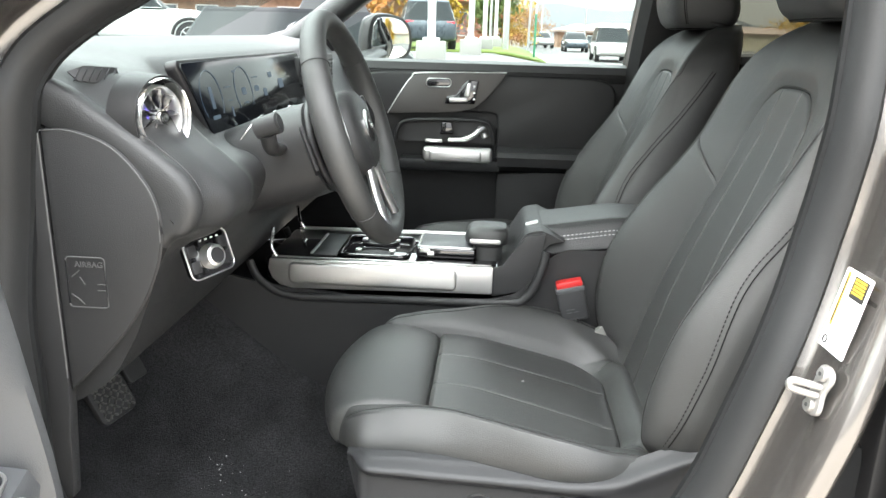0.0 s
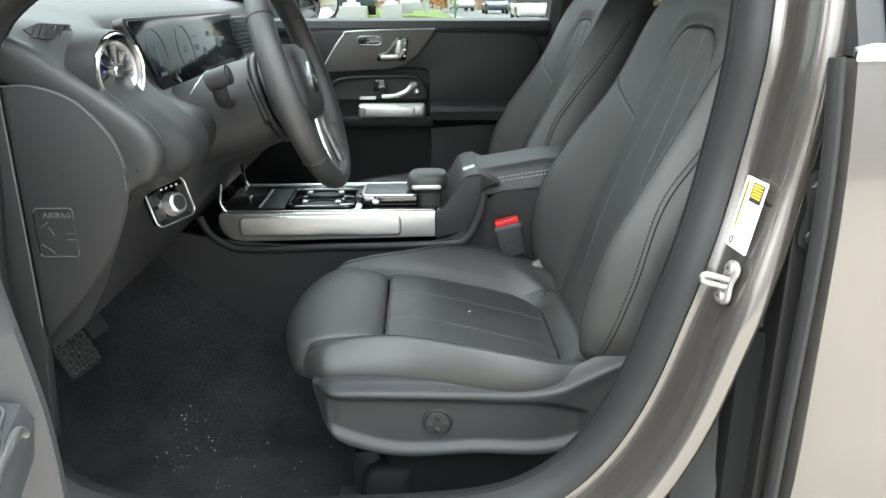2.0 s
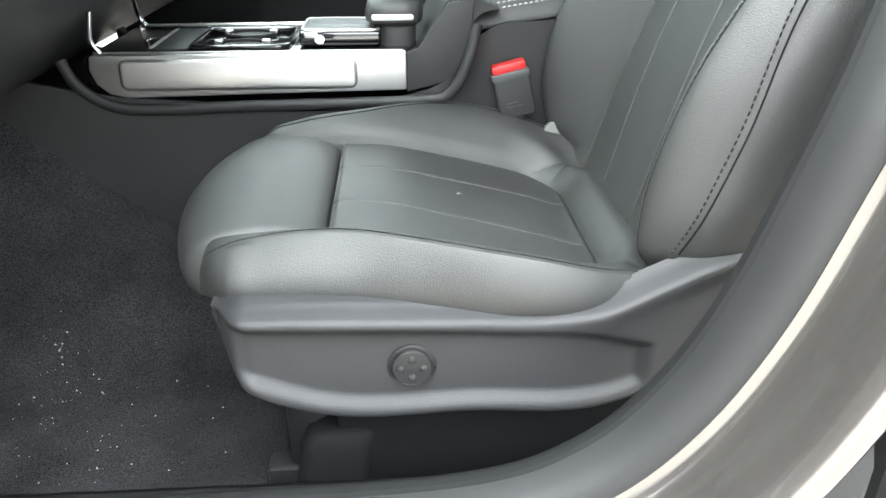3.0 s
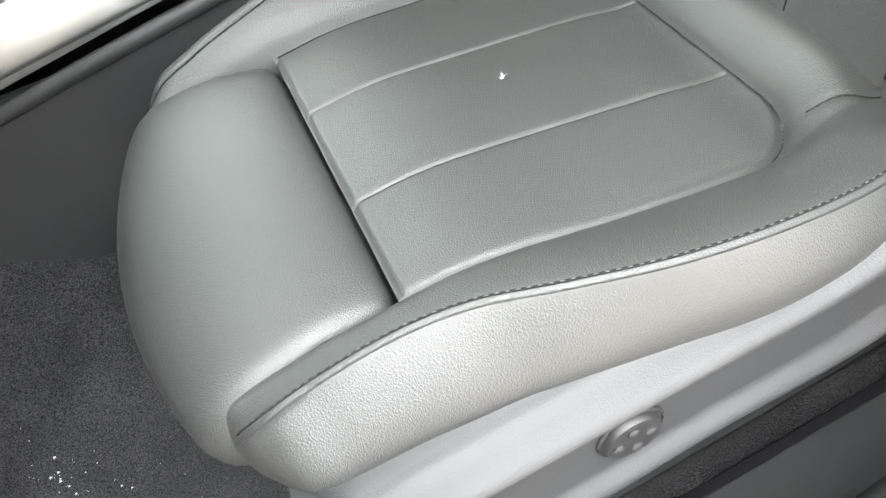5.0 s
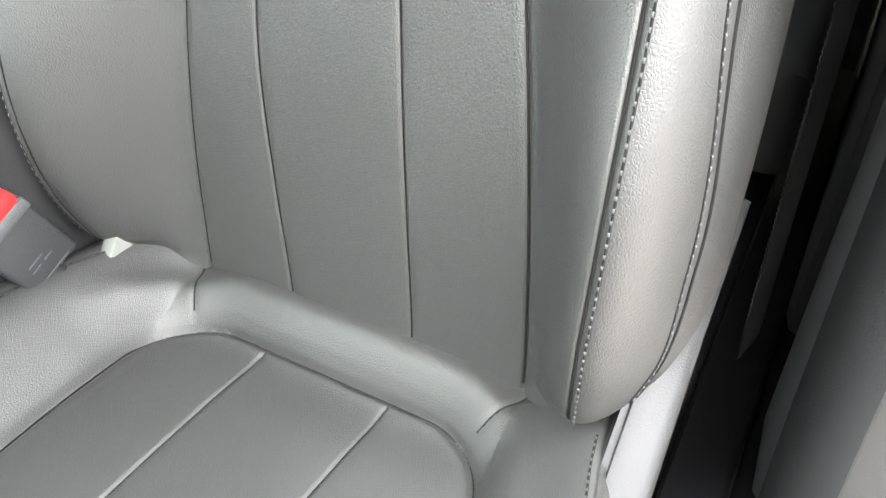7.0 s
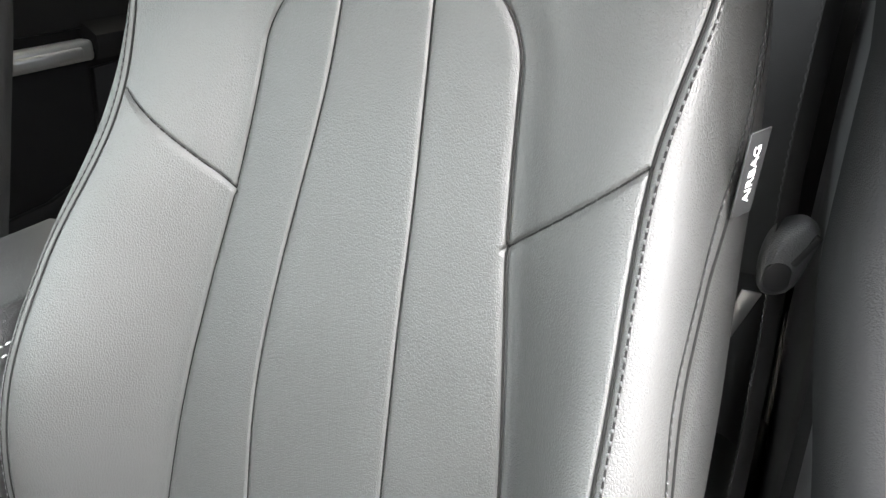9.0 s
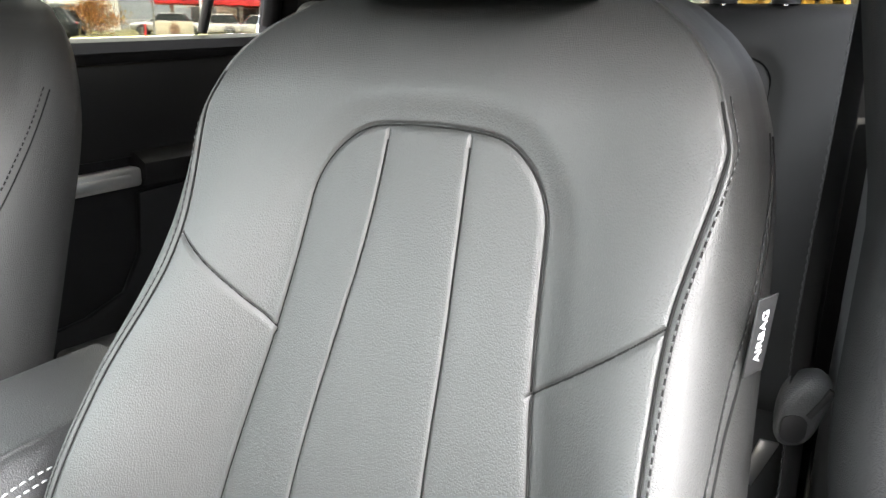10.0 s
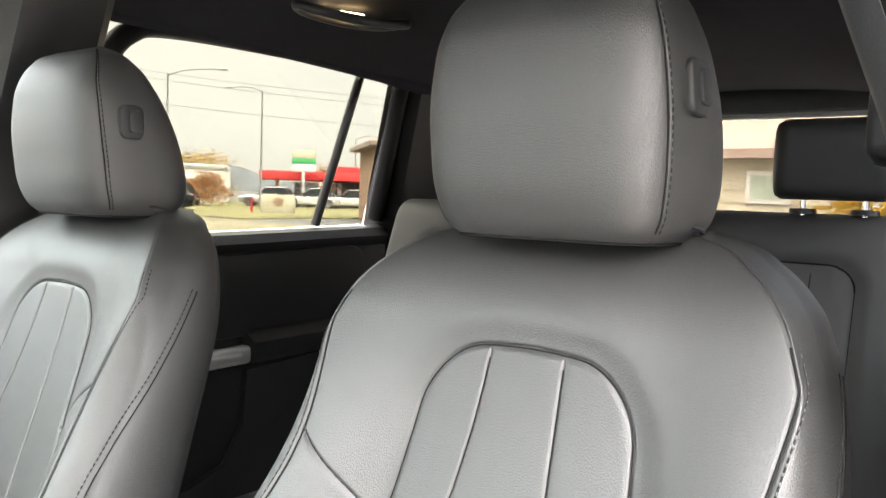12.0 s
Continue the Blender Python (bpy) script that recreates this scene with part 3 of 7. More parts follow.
for bx, bz, bw, bt in ((-0.276, 0.945, 0.014, -40), (-0.268, 0.936, 0.012, 60), (-0.244, 0.932, 0.010, 0), (-0.244, 0.924, 0.010, 0), (-0.278, 0.914, 0.014, 35), (-0.272, 0.909, 0.012, 45)):
    part("emboss", box((bw, 0.0012, 0.0014), (bx, -0.7096, bz), 0.0004, 1, (0, bt, 0)), HIGHLIGHT, cap)
# thin pale tubes draw the highlight along the panel's bevels
part("edge_highlight", tube([(-0.3035, -0.7085, 1.118), (-0.3035, -0.7085, 0.80)], 0.0012, 6), HIGHLIGHT, cap)
part("edge_highlight", tube([(x, -0.7092, z) for x, z in smooth_path(cap_line[:6], 4)], 0.0009, 6), HIGHLIGHT, cap)
lower_trim = [(-0.39, 1.16), (-0.303, 1.128), (-0.303, 0.785), (-0.315, 0.62), (-0.39, 0.60)]
part("kick_trim", plate([(x, z) for x, z in lower_trim[::-1]], 0.02, frame_of((0, -0.69, 0), (1, 0, 0), (0, 0, 1)), 0.003), HARD, dash)
# leather-grained band that rounds the dashboard's end, outside the panel
tangent = np.roll(SEC_END, -1, 0) - np.roll(SEC_END, 1, 0)
inward = np.stack([tangent[:, 1], -tangent[:, 0]], 1) / np.linalg.norm(tangent, axis=1)[:, None]
if ((SEC_END.mean(0) - SEC_END) * inward).sum(1).mean() < 0:
    inward = -inward
ends = [(0.056, -0.690), (0.052, -0.7010), (0.044, -0.7030), (0.020, -0.7035), (0.010, -0.7025), (0.004, -0.6990), (0.000, -0.6930), (-0.0015, -0.686), (-0.001, -0.676)]
part("nose_band", band([[(x, y, z) for x, z in (SEC_END + inward * d)[12:42]] for d, y in ends], False), SOFT, dash, "grained band round the dashboard's end")
# dark tube draws the shade in the crease beside the band
part("crease_line", tube([(x, -0.679, z) for x, z in (SEC_END + inward * -0.0012)[14:42]], 0.0011, 6), STITCH_DARK, dash)
seam_line = [(x, -0.7045, z) for x, z in smooth_path(cap_line, 4)]
part("panel_gap", tube(seam_line, 0.0016, 6), DARK, dash)


def text_mesh(words, size, depth, m):
    cu = bpy.data.curves.new("words", "FONT")
    cu.body, cu.size, cu.extrude, cu.align_x, cu.align_y = words, size, depth, "CENTER", "CENTER"
    ob = bpy.data.objects.new("words", cu)
    scene.collection.objects.link(ob)
    bpy.context.view_layer.update()
    me = bpy.data.meshes.new_from_object(ob.evaluated_get(bpy.context.evaluated_depsgraph_get()))
    bpy.data.objects.remove(ob)
    bpy.data.curves.remove(cu)
    me.transform(m)
    return me


part("lettering", text_mesh("AIRBAG", 0.0105, 0.0006, frame_of((-0.258, -0.7095, 0.957), (1, 0, 0), (0, 0, 1))), HIGHLIGHT, cap, "embossed letters")


def round_vent(name, at, ahead, radius, parent, tall=1.0):
    """A turbine vent: rim, ring, hub and blades. ahead: the way that it faces."""
    m = frame_of(at, Vector((0, 1, 0)) - Vector(ahead).normalized() * Vector(ahead).normalized().y, (0, 0, 1))
    if (m.to_3x3() @ Vector((0, 0, 1))).dot(Vector(ahead)) < 0:
        m = m @ pose(0, 0, 0, 180, 0, 0)
    m = m @ Matrix.Diagonal((1, tall, 1, 1))
    v = part(name, lathe([(radius * 1.0, -0.02), (radius * 1.0, 0.006), (radius * 0.97, 0.009), (radius * 0.93, 0.007), (radius * 0.91, 0.0), (radius * 0.88, -0.018), (0.0, -0.022)], m, 48), CHROME, parent, "chrome-rimmed round air vent")
    part("collar", lathe([(radius * 1.10, -0.035), (radius * 1.07, -0.004), (radius * 1.04, 0.005), (radius * 1.01, 0.004), (radius * 0.99, -0.02)], m, 48), HARD, v, "dark collar")
    part("vent_ring", lathe([(radius * 0.80, -0.016), (radius * 0.80, 0.000), (radius * 0.76, 0.003), (radius * 0.72, 0.000), (radius * 0.70, -0.016)], m, 40), SILVER, v)
    part("vent_hub", lathe([(radius * 0.22, -0.018), (radius * 0.22, 0.002), (radius * 0.17, 0.006), (radius * 0.1, 0.006), (0.0, 0.004)], m, 24), CHROME, v)
    part("hub_glow", lathe([(radius * 0.26, -0.016), (radius * 0.26, -0.010), (radius * 0.22, -0.009)], m, 24), BLUE_GLOW, v, "blue ring of ambient light")
    for k in range(9):
        a = 2 * math.pi * k / 9
        blade = box((radius * 0.52, 0.0022, 0.012), (radius * 0.47, 0, -0.006), 0.0006, 1, (24, 0, 0))
        blade.transform(m @ pose(0, 0, 0, 0, 0, math.degrees(a)))
        part("blade", blade, GUNMETAL, v)
    part("vent_back", lathe([(radius * 0.88, -0.0175), (0.0, -0.0170)], m, 32), DARK, v)
    return v


round_vent("air_vent", (-0.180, -0.646, 1.135), (0.93, -0.27, 0.25), 0.049, dash)
for y in (-0.045, 0.065, 0.175):
    round_vent("air_vent", (-0.142, y, 1.052), (0.90, 0, 0.30), 0.040, dash)
# demister slots at the driver's end, and the speaker grille on top
SVM = frame_of((-0.254, -0.660, 1.185), (0.56, 0.83, 0), (-0.30, 0.20, 0.93))
slot = part("side_vent", plate([(-0.032, 0.004), (-0.022, -0.008), (0.004, -0.012), (0.032, -0.002), (0.030, 0.008), (-0.010, 0.011)], 0.003, SVM, 0.001), DARK, dash)
for k in range(6):
    part("slat", box((0.0016, 0.019, 0.004), (0, 0, 0), 0.0005, 1), SOFT, slot).data.transform(SVM @ pose(-0.021 + 0.0092 * k, -0.0005, 0.003, 0, 0, -38))
part("speaker_grille", box((0.10, 0.26, 0.005), (-0.44, -0.12, 1.2205), 0.002), DARK, dash, "perforated black speaker grille")

# ---- instrument display ----
display = thing("display", (-0.19, -0.25, 1.08), "wide black glass instrument display, lit", "display")
dm = frame_of((-0.205, -0.180, 1.138), (0, 1, 0), (-0.22, 0, 0.9755))


def slanted(w, h, cut, r):
    """A panel's outline whose driver-side edge leans inwards to its foot."""
    return smooth_path([(w / 2, -h / 2 + r), (w / 2, h / 2 - r), (w / 2 - r, h / 2), (-w / 2 + r, h / 2), (-w / 2 + 0.4 * r, h / 2 - r), (-w / 2 + cut, -h / 2 + r), (-w / 2 + cut + r, -h / 2), (w / 2 - r, -h / 2)], 1, True)


part("housing", plate(slanted(0.655, 0.124, 0.056, 0.010), -0.02, dm, 0.004), DARK, display, "dark grey housing")
part("screen", plate(slanted(0.640, 0.112, 0.052, 0.007), 0.003, dm, 0.001), SCREEN, display, "glossy black glass")
for cx in (-0.235, -0.085):
    arc = [dm @ Vector((cx + 0.042 * math.cos(radians(a)), 0.0 + 0.042 * math.sin(radians(a)), 0.0034)) for a in range(-40, 221, 10)]
    part("gauge_arc", tube(arc, 0.0007, 5), UI, display)
for x, y, w, h in ((-0.235, 0.0, 0.012, 0.034), (-0.235, -0.03, 0.03, 0.006), (-0.16, 0.012, 0.03, 0.0015), (-0.16, -0.010, 0.022, 0.0015), (-0.16, -0.028, 0.006, 0.016), (-0.085, 0.0, 0.020, 0.012), (-0.085, -0.02, 0.022, 0.0025), (-0.115, 0.035, 0.012, 0.003), (-0.015, 0.02, 0.03, 0.002), (-0.015, 0.0, 0.022, 0.010), (0.03, -0.01, 0.018, 0.014), (0.08, 0.02, 0.02, 0.01), (0.14, 0.0, 0.03, 0.018)):
    part("readout", plate([(x - w / 2, y - h / 2), (x + w / 2, y - h / 2), (x + w / 2, y + h / 2), (x - w / 2, y + h / 2)], 0.0006, dm @ pose(0, 0, 0.0031), 0), UI, display)
for y0, w in ((-0.40, 0.085), (-0.32, 0.085), (-0.235, 0.075)):
    hoop = smooth_path([(-0.150, y0 - w / 2, 1.080), (-0.135, y0 - w * 0.42, 1.101), (-0.130, y0, 1.113), (-0.135, y0 + w * 0.42, 1.101), (-0.150, y0 + w / 2, 1.080)], 6)
    part("trim_hoop", tube(hoop, 0.0011, 8), CHROME, dash, "thin chrome hoop below the display")
ribs = part("ribbed_trim", box((0.012, 0.34, 0.10), (-0.206, 0.27, 1.135), 0.003), HARD, dash, "ribbed dark trim")
for k in range(9):
    part("rib", box((0.004, 0.33, 0.004), (-0.199, 0.27, 1.10 + 0.009 * k), 0.001, 1), DARK, ribs)

# ---- light switch ----
sw = thing("light_switch", (-0.145, -0.61, 0.90), "headlamp switch panel with a silver rotary knob", "switch")
sm = frame_of((-0.150, -0.612, 0.947), (0.42, 0.90, 0.05), (-0.30, 0.08, 0.95))
part("switch_plate", plate(rrect(0.075, 0.056, 0.010), 0.010, sm, 0.002), PIANO, sw, "black switch plate")
part("plate_rim", tube([sm @ Vector((x, y, 0.0105)) for x, y in rrect(0.077, 0.058, 0.011)], 0.0011, 6, closed=True), SILVER, sw, "thin silver rim")
kn = part("rotary_knob", lathe([(0.0175, 0.009), (0.0175, 0.016), (0.0150, 0.024), (0.0120, 0.026), (0.0, 0.025)], sm @ pose(0.0, -0.004, 0), 32), SILVER, sw, "silver rotary knob")
part("knob_face", lathe([(0.011, 0.0255), (0.010, 0.0275), (0.0, 0.0275)], sm @ pose(0.0, -0.004, 0), 24), DARK, kn)
for x, y in ((-0.027, 0.010), (-0.027, -0.012), (0.026, 0.010), (0.026, -0.012)):
    part("button", plate(rrect(0.015, 0.016, 0.003), 0.0125, sm @ pose(x, y, 0), 0.001), DARK, sw)
for x in (-0.008, 0.002, 0.012, 0.022):
    part("mark", plate(rrect(0.004, 0.0025, 0.0008), 0.0107, sm @ pose(x, 0.020, 0), 0), PRINT, sw)

# ---- steering wheel and column ----
WC, WAX, WUP = Vector((0.018, -0.375, 1.094)), Vector((0.948, 0, 0.317)), Vector((-0.317, 0, 0.948))
wm = frame_of(WC, (0, 1, 0), WUP)
wheel = thing("steering_wheel", WC, "black leather three-spoke steering wheel with silver lower spokes", "steering wheel")
rim = [wm @ Vector((0.1735 * math.cos(a), 0.1735 * math.sin(a), 0)) for a in np.linspace(0, 2 * math.pi, 96, endpoint=False)]
part("rim", tube(rim, [0.0175 + 0.0012 * math.cos(2 * a) for a in np.linspace(0, 2 * math.pi, 96, endpoint=False)], 18, (1.0, 1.12), tuple(WAX), True), LEATHER, wheel, "smooth black leather rim")
for a in (38, 142, 218, 322):
    c, s = math.cos(radians(a)), math.sin(radians(a))
    loop = [wm @ (Vector((0.1735 * c, 0.1735 * s, 0)) + Vector((c, s, 0)) * 0.0186 * math.cos(t) + Vector((0, 0, 1)) * 0.0204 * math.sin(t)) for t in np.linspace(0, 2 * math.pi, 20, endpoint=False)]
    part("rim_seam", tube(loop, 0.0007, 5, closed=True), DARK, wheel)
st = [wm @ Vector((0.1590 * math.cos(a), 0.1590 * math.sin(a), -0.006)) for a in np.linspace(0, 2 * math.pi, 140)]
part("stitching", stitches(st, [(wm.to_3x3() @ Vector((-math.cos(a), -math.sin(a), -0.4))) for a in np.linspace(0, 2 * math.pi, 140)], 0.005, 0.003, 0.0009), STITCH_DARK, wheel, kind="stuff")
hubl = []
for h, k in ((-0.055, 0.75), (-0.05, 0.92), (-0.030, 1.0), (-0.006, 1.0), (0.008, 0.93), (0.015, 0.78), (0.017, 0.4)):
    hubl.append([wm @ Vector((x * k, y * k - 0.004, h)) for x, y in rrect(0.150, 0.135, 0.058, 8)])
part("airbag_cover", loft(hubl, True, 50), SOFT, wheel, "black airbag cover")
for sx in (-1, 1):
    arm = smooth_path([(sx * 0.055, 0.012, -0.022), (sx * 0.11, 0.014, -0.020), (sx * 0.165, 0.012, -0.004)], 5)
    part("spoke", tube([wm @ Vector(p) for p in arm], 0.020, 12, (1.35, 0.5), tuple(WAX)), DARK, wheel)
    pad = part("switch_pad", plate(rrect(0.040, 0.060, 0.012), 0.010, wm @ pose(sx * 0.105, 0.014, -0.010), 0.003), PIANO, wheel, "thumb switch pad")
    part("pad_rim", tube([wm @ pose(sx * 0.105, 0.014, 0.0005) @ Vector((x, y, 0)) for x, y in rrect(0.042, 0.062, 0.012)], 0.0012, 6, closed=True), SILVER, pad)
    for y in (-0.016, 0.0, 0.016):
        part("button", plate(rrect(0.026, 0.011, 0.003), 0.0035, wm @ pose(sx * 0.105, 0.014 + y, -0.0005), 0.001), DARK, pad)
for sx in (-1, 1):
    arm = smooth_path([(sx * 0.022, -0.058, 0.004), (sx * 0.036, -0.105, 0.003), (sx * 0.050, -0.158, 0.006)], 6)
    part("lower_spoke", tube([wm @ Vector(p) for p in arm], [0.0135] * len(arm), 12, (1.0, 0.55), tuple(WAX)), SILVER, wheel, "satin silver lower spoke")
part("spoke_web", plate([(-0.04, -0.06), (0.04, -0.06), (0.05, -0.15), (-0.05, -0.15)], 0.012, wm @ pose(0, 0, -0.022), 0.004), DARK, wheel)
part("emblem", lathe([(0.027, 0.0), (0.027, 0.004), (0.023, 0.005), (0.0, 0.004)], wm @ pose(0, 0.0, 0.0155), 32), CHROME, wheel, "plain round chrome emblem")
column = thing("steering_column", (-0.14, -0.375, 1.0), "black steering column with stalks and shift paddles", "steering column")
cm = frame_of(WC - WAX * 0.06, (0, 1, 0), WUP)
part("shroud", loft([[cm @ Vector((x * k, y * k - 0.01, h)) for x, y in rrect(0.150, 0.150, 0.06, 7)] for h, k in ((0.0, 0.86), (-0.006, 0.97), (-0.05, 1.0), (-0.12, 0.94), (-0.20, 0.9))], True, 45), HARD, column, "black column shroud")
stalk = part("stalk", tube(smooth_path([cm @ Vector(p) for p in ((-0.055, 0.010, -0.05), (-0.10, 0.012, -0.046), (-0.145, 0.020, -0.036), (-0.165, 0.040, -0.028))], 5), 0.0115, 14, (1.0, 0.85)), HARD, column, "indicator stalk")
part("stalk_tip", tube([cm @ Vector((-0.164, 0.050, -0.040)), cm @ Vector((-0.167, 0.050, -0.006))], 0.0145, 16), HARD, stalk)
part("tip_face", lathe([(0.010, 0.0), (0.010, 0.002), (0.0, 0.002)], frame_of(cm @ Vector((-0.167, 0.050, -0.0065)), (0, 1, 0), WUP), 20), DARK, stalk)
part("stalk", tube(smooth_path([cm @ Vector(p) for p in ((0.055, 0.025, -0.05), (0.10, 0.034, -0.046), (0.14, 0.046, -0.040))], 5), 0.011, 12), HARD, column)
for sx in (-1, 1):
    part("paddle", plate([(-0.010, -0.035), (0.006, -0.045), (0.012, 0.030), (-0.004, 0.036)], 0.006, cm @ pose(sx * 0.096, 0.0, -0.002, 0, sx * -25, 0), 0.002), DARK, column, "black shift paddle")
part("ring_trim", tube([cm @ Vector((0.072 * math.cos(a), 0.072 * math.sin(a) - 0.01, 0.002)) for a in np.linspace(0, 2 * math.pi, 40, endpoint=False)], 0.006, 8, closed=True), DARK, column)

# ---- pedals ----
pedal = thing("brake_pedal", (-0.40, -0.50, 0.40), "ribbed black rubber brake pedal", "pedal")
pm = frame_of((-0.402, -0.452, 0.628), (0.25, 0.95, 0.05), (-0.45, 0.1, 0.88))
part("pad", plate(rrect(0.080, 0.072, 0.014), 0.014, pm, 0.004), RUBBER, pedal)
for i in range(-3, 4):
    for j in range(-3, 4):
        part("stud", box((0.0085, 0.0030, 0.005), (0, 0, 0), 0.001, 1), WORN_RUBBER, pedal).data.transform(pm @ pose(i * 0.0102, j * 0.0088, 0.0145, 0, 0, 45 if (i + j) % 2 else -45))
part("lever", tube([pm @ Vector((0, 0.0, -0.004)), pm @ Vector((0.0, 0.12, -0.04)), (-0.62, -0.44, 0.80)], 0.009, 8, (1.4, 0.6)), DARK, pedal)
foot = thing("accelerator", (-0.42, -0.36, 0.40), "flat black accelerator pedal", "pedal")
part("pad", plate(rrect(0.045, 0.10, 0.008), 0.012, frame_of((-0.405, -0.385, 0.680), (0.25, 0.95, 0.05), (-0.45, 0.1, 0.88)), 0.003), RUBBER, foot)

# ---- front seats ----
SEAT_Y = -0.372
PANEL_W = [(0.56, 0.160), (0.66, 0.158), (0.76, 0.152), (0.86, 0.141), (0.93, 0.130), (1.0, 0.118), (1.09, 0.108), (1.15, 0.104), (1.3, 0.104)]
FLUTE_NEAR = [(0.56, 0.060), (0.65, 0.060), (0.76, 0.056), (0.86, 0.051), (0.96, 0.0455), (1.0, 0.0440), (1.1, 0.0375), (1.18, 0.0335), (1.3, 0.0335)]
FLUTE_FAR = [(0.56, 0.058), (0.65, 0.062), (0.76, 0.068), (0.86, 0.0715), (0.96, 0.063), (1.0, 0.0575), (1.1, 0.0445), (1.18, 0.0405), (1.3, 0.0405)]
RIDGE_W = [(0.56, 0.192), (0.64, 0.204), (0.7, 0.211), (0.78, 0.2155), (0.85, 0.2175), (0.92, 0.2165), (0.97, 0.2140), (1.02, 0.2105), (1.06, 0.2090), (1.085, 0.2100), (1.11, 0.2135), (1.135, 0.2180), (1.16, 0.2225), (1.18, 0.2245), (1.20, 0.2225), (1.215, 0.2150), (1.24, 0.200), (1.3, 0.15)]
FAR_W = [(0.60, 0.0), (0.66, 0.008), (0.73, 0.016), (0.85, 0.018), (0.95, 0.013), (1.03, 0.005), (1.09, 0.0), (1.3, 0.0)]
FAR_PROUD = [(0.60, 0.0), (0.68, 0.006), (0.75, 0.014), (0.85, 0.019), (0.95, 0.015), (1.05, 0.005), (1.12, 0.0), (1.3, 0.0)]
PROUD = [(0.56, 0.0), (0.63, 0.016), (0.66, 0.034), (0.70, 0.054), (0.75, 0.070), (0.80, 0.077), (0.86, 0.078), (0.97, 0.056), (1.07, 0.034), (1.16, 0.022), (1.22, 0.012), (1.3, 0.0)]
SIDE_W = [(0.575, 0.150), (0.62, 0.178), (0.645, 0.205), (0.66, 0.226), (0.685, 0.249), (0.72, 0.262), (0.8, 0.266), (0.9, 0.264), (1.0, 0.257), (1.1, 0.250), (1.16, 0.242), (1.2, 0.231), (1.235, 0.213), (1.262, 0.183), (1.28, 0.147), (1.29, 0.10)]
Z_TOP = 1.29


def side_at(d, z):
    """Half width of the backrest on the side of the offset d; the tunnel side swells more."""
    return curve_at(SIDE_W, z) + (np.asarray(d) > 0) * curve_at(FAR_W, z)


def ridge_at(d, z):
    """How far from the middle the bolster's seam runs, on the side of d."""
    return np.minimum(curve_at(RIDGE_W, z) + (np.asarray(d) > 0) * (curve_at(FAR_W, z) + 0.010 * sstep(1.06, 0.95, z)), side_at(d, z) - 0.012)


def panel_edge(a, z):
    """Signed distance from the outline of the fluted panel."""
    e = np.minimum(curve_at(PANEL_W, z), curve_at(SIDE_W, z) - 0.035)
    r = 0.055
    qx, qz = a - (e - r), z - (1.178 - 1.1 * a * a - r)
    return np.hypot(np.maximum(qx, 0), np.maximum(qz, 0)) + np.minimum(np.maximum(qx, qz), 0) - r


def back_front(d, z):
    """The front of the backrest: x over the offset from the seat's middle and the height."""
    a = np.abs(d)
    e, r, ridge, side = curve_at(PANEL_W, z), 0.055, ridge_at(d, z), side_at(d, z)
    proud = curve_at(PROUD, z) + (np.asarray(d) > 0) * curve_at(FAR_PROUD, z)
    zt = 1.178 - 1.1 * a * a
    qx, qz = a - (e - r), z - (zt - r)
    sdf = np.hypot(np.maximum(qx, 0), np.maximum(qz, 0)) + np.minimum(np.maximum(qx, qz), 0) - r
    x = 0.503 + 0.33 * (z - 0.63)
    e = np.minimum(e, side - 0.035)
    ridge = np.maximum(ridge, e + 0.008)
    t = (a - e) / (ridge - e)
    swell = curve_at([(0.56, 0.0), (0.66, 0.003), (0.75, 0.008), (0.83, 0.010), (0.92, 0.008), (1.0, 0.004), (1.08, 0.0), (1.3, 0.0)], z)
    k = sstep(0.0, 1.0, t)
    x = x - proud * k - swell * (1 - k)
    x = x - 0.006 * sstep(0.0, 0.034, sdf) + 0.0030 * np.exp(-((sdf - 0.001) / 0.0017) ** 2)
    inner = sstep(0.0, -0.006, sdf)
    fl = flute(d, z)
    x = x + inner * 0.0019 * np.exp(-((a - fl) / 0.0014) ** 2)
    lane = np.where(a < fl, a / fl, np.clip((a - fl) / (e - fl + 1e-6), 0, 1) * 2 - 1)
    x = x - inner * 0.0014 * (1 - lane**8)
    # the slanted seams of the bolsters
    p0, p1 = np.array((0.118, 1.002)), np.array((0.208, 1.077))
    u = (p1 - p0) / np.linalg.norm(p1 - p0)
    along = (a - p0[0]) * u[0] + (z - p0[1]) * u[1]
    across = -(a - p0[0]) * u[1] + (z - p0[1]) * u[0]
    on = (along > -0.004) & (along < np.linalg.norm(p1 - p0))
    x = x + on * 0.0036 * np.exp(-(across / 0.0015) ** 2)
    x = x + 0.0024 * np.exp(-((a - ridge) / 0.0017) ** 2)
    over = np.clip((a - ridge) / (side - ridge + 1e-6), 0, 1)
    x = x + over**2 * (0.040 + 0.3 * proud) - 0.0035 * np.sin(np.pi * over) * (over < 1)
    x = x + 0.0022 * np.exp(-((a - (side - 0.007)) / 0.0022) ** 2)
    up = np.clip((z - 1.195) / (Z_TOP - 1.195), 0, 1)
    x = x + 0.085 * (1 - np.sqrt(np.maximum(1 - up**2, 0)))
    low = np.clip((0.70 - z) / 0.05, 0, 1)
    return x + 0.035 * low**2 * sstep(0.165, 0.22, a)


def back_rear(z):
    return 0.503 + 0.33 * (z - 0.63) + 0.118 - 0.02 * sstep(1.1, 1.29, z)


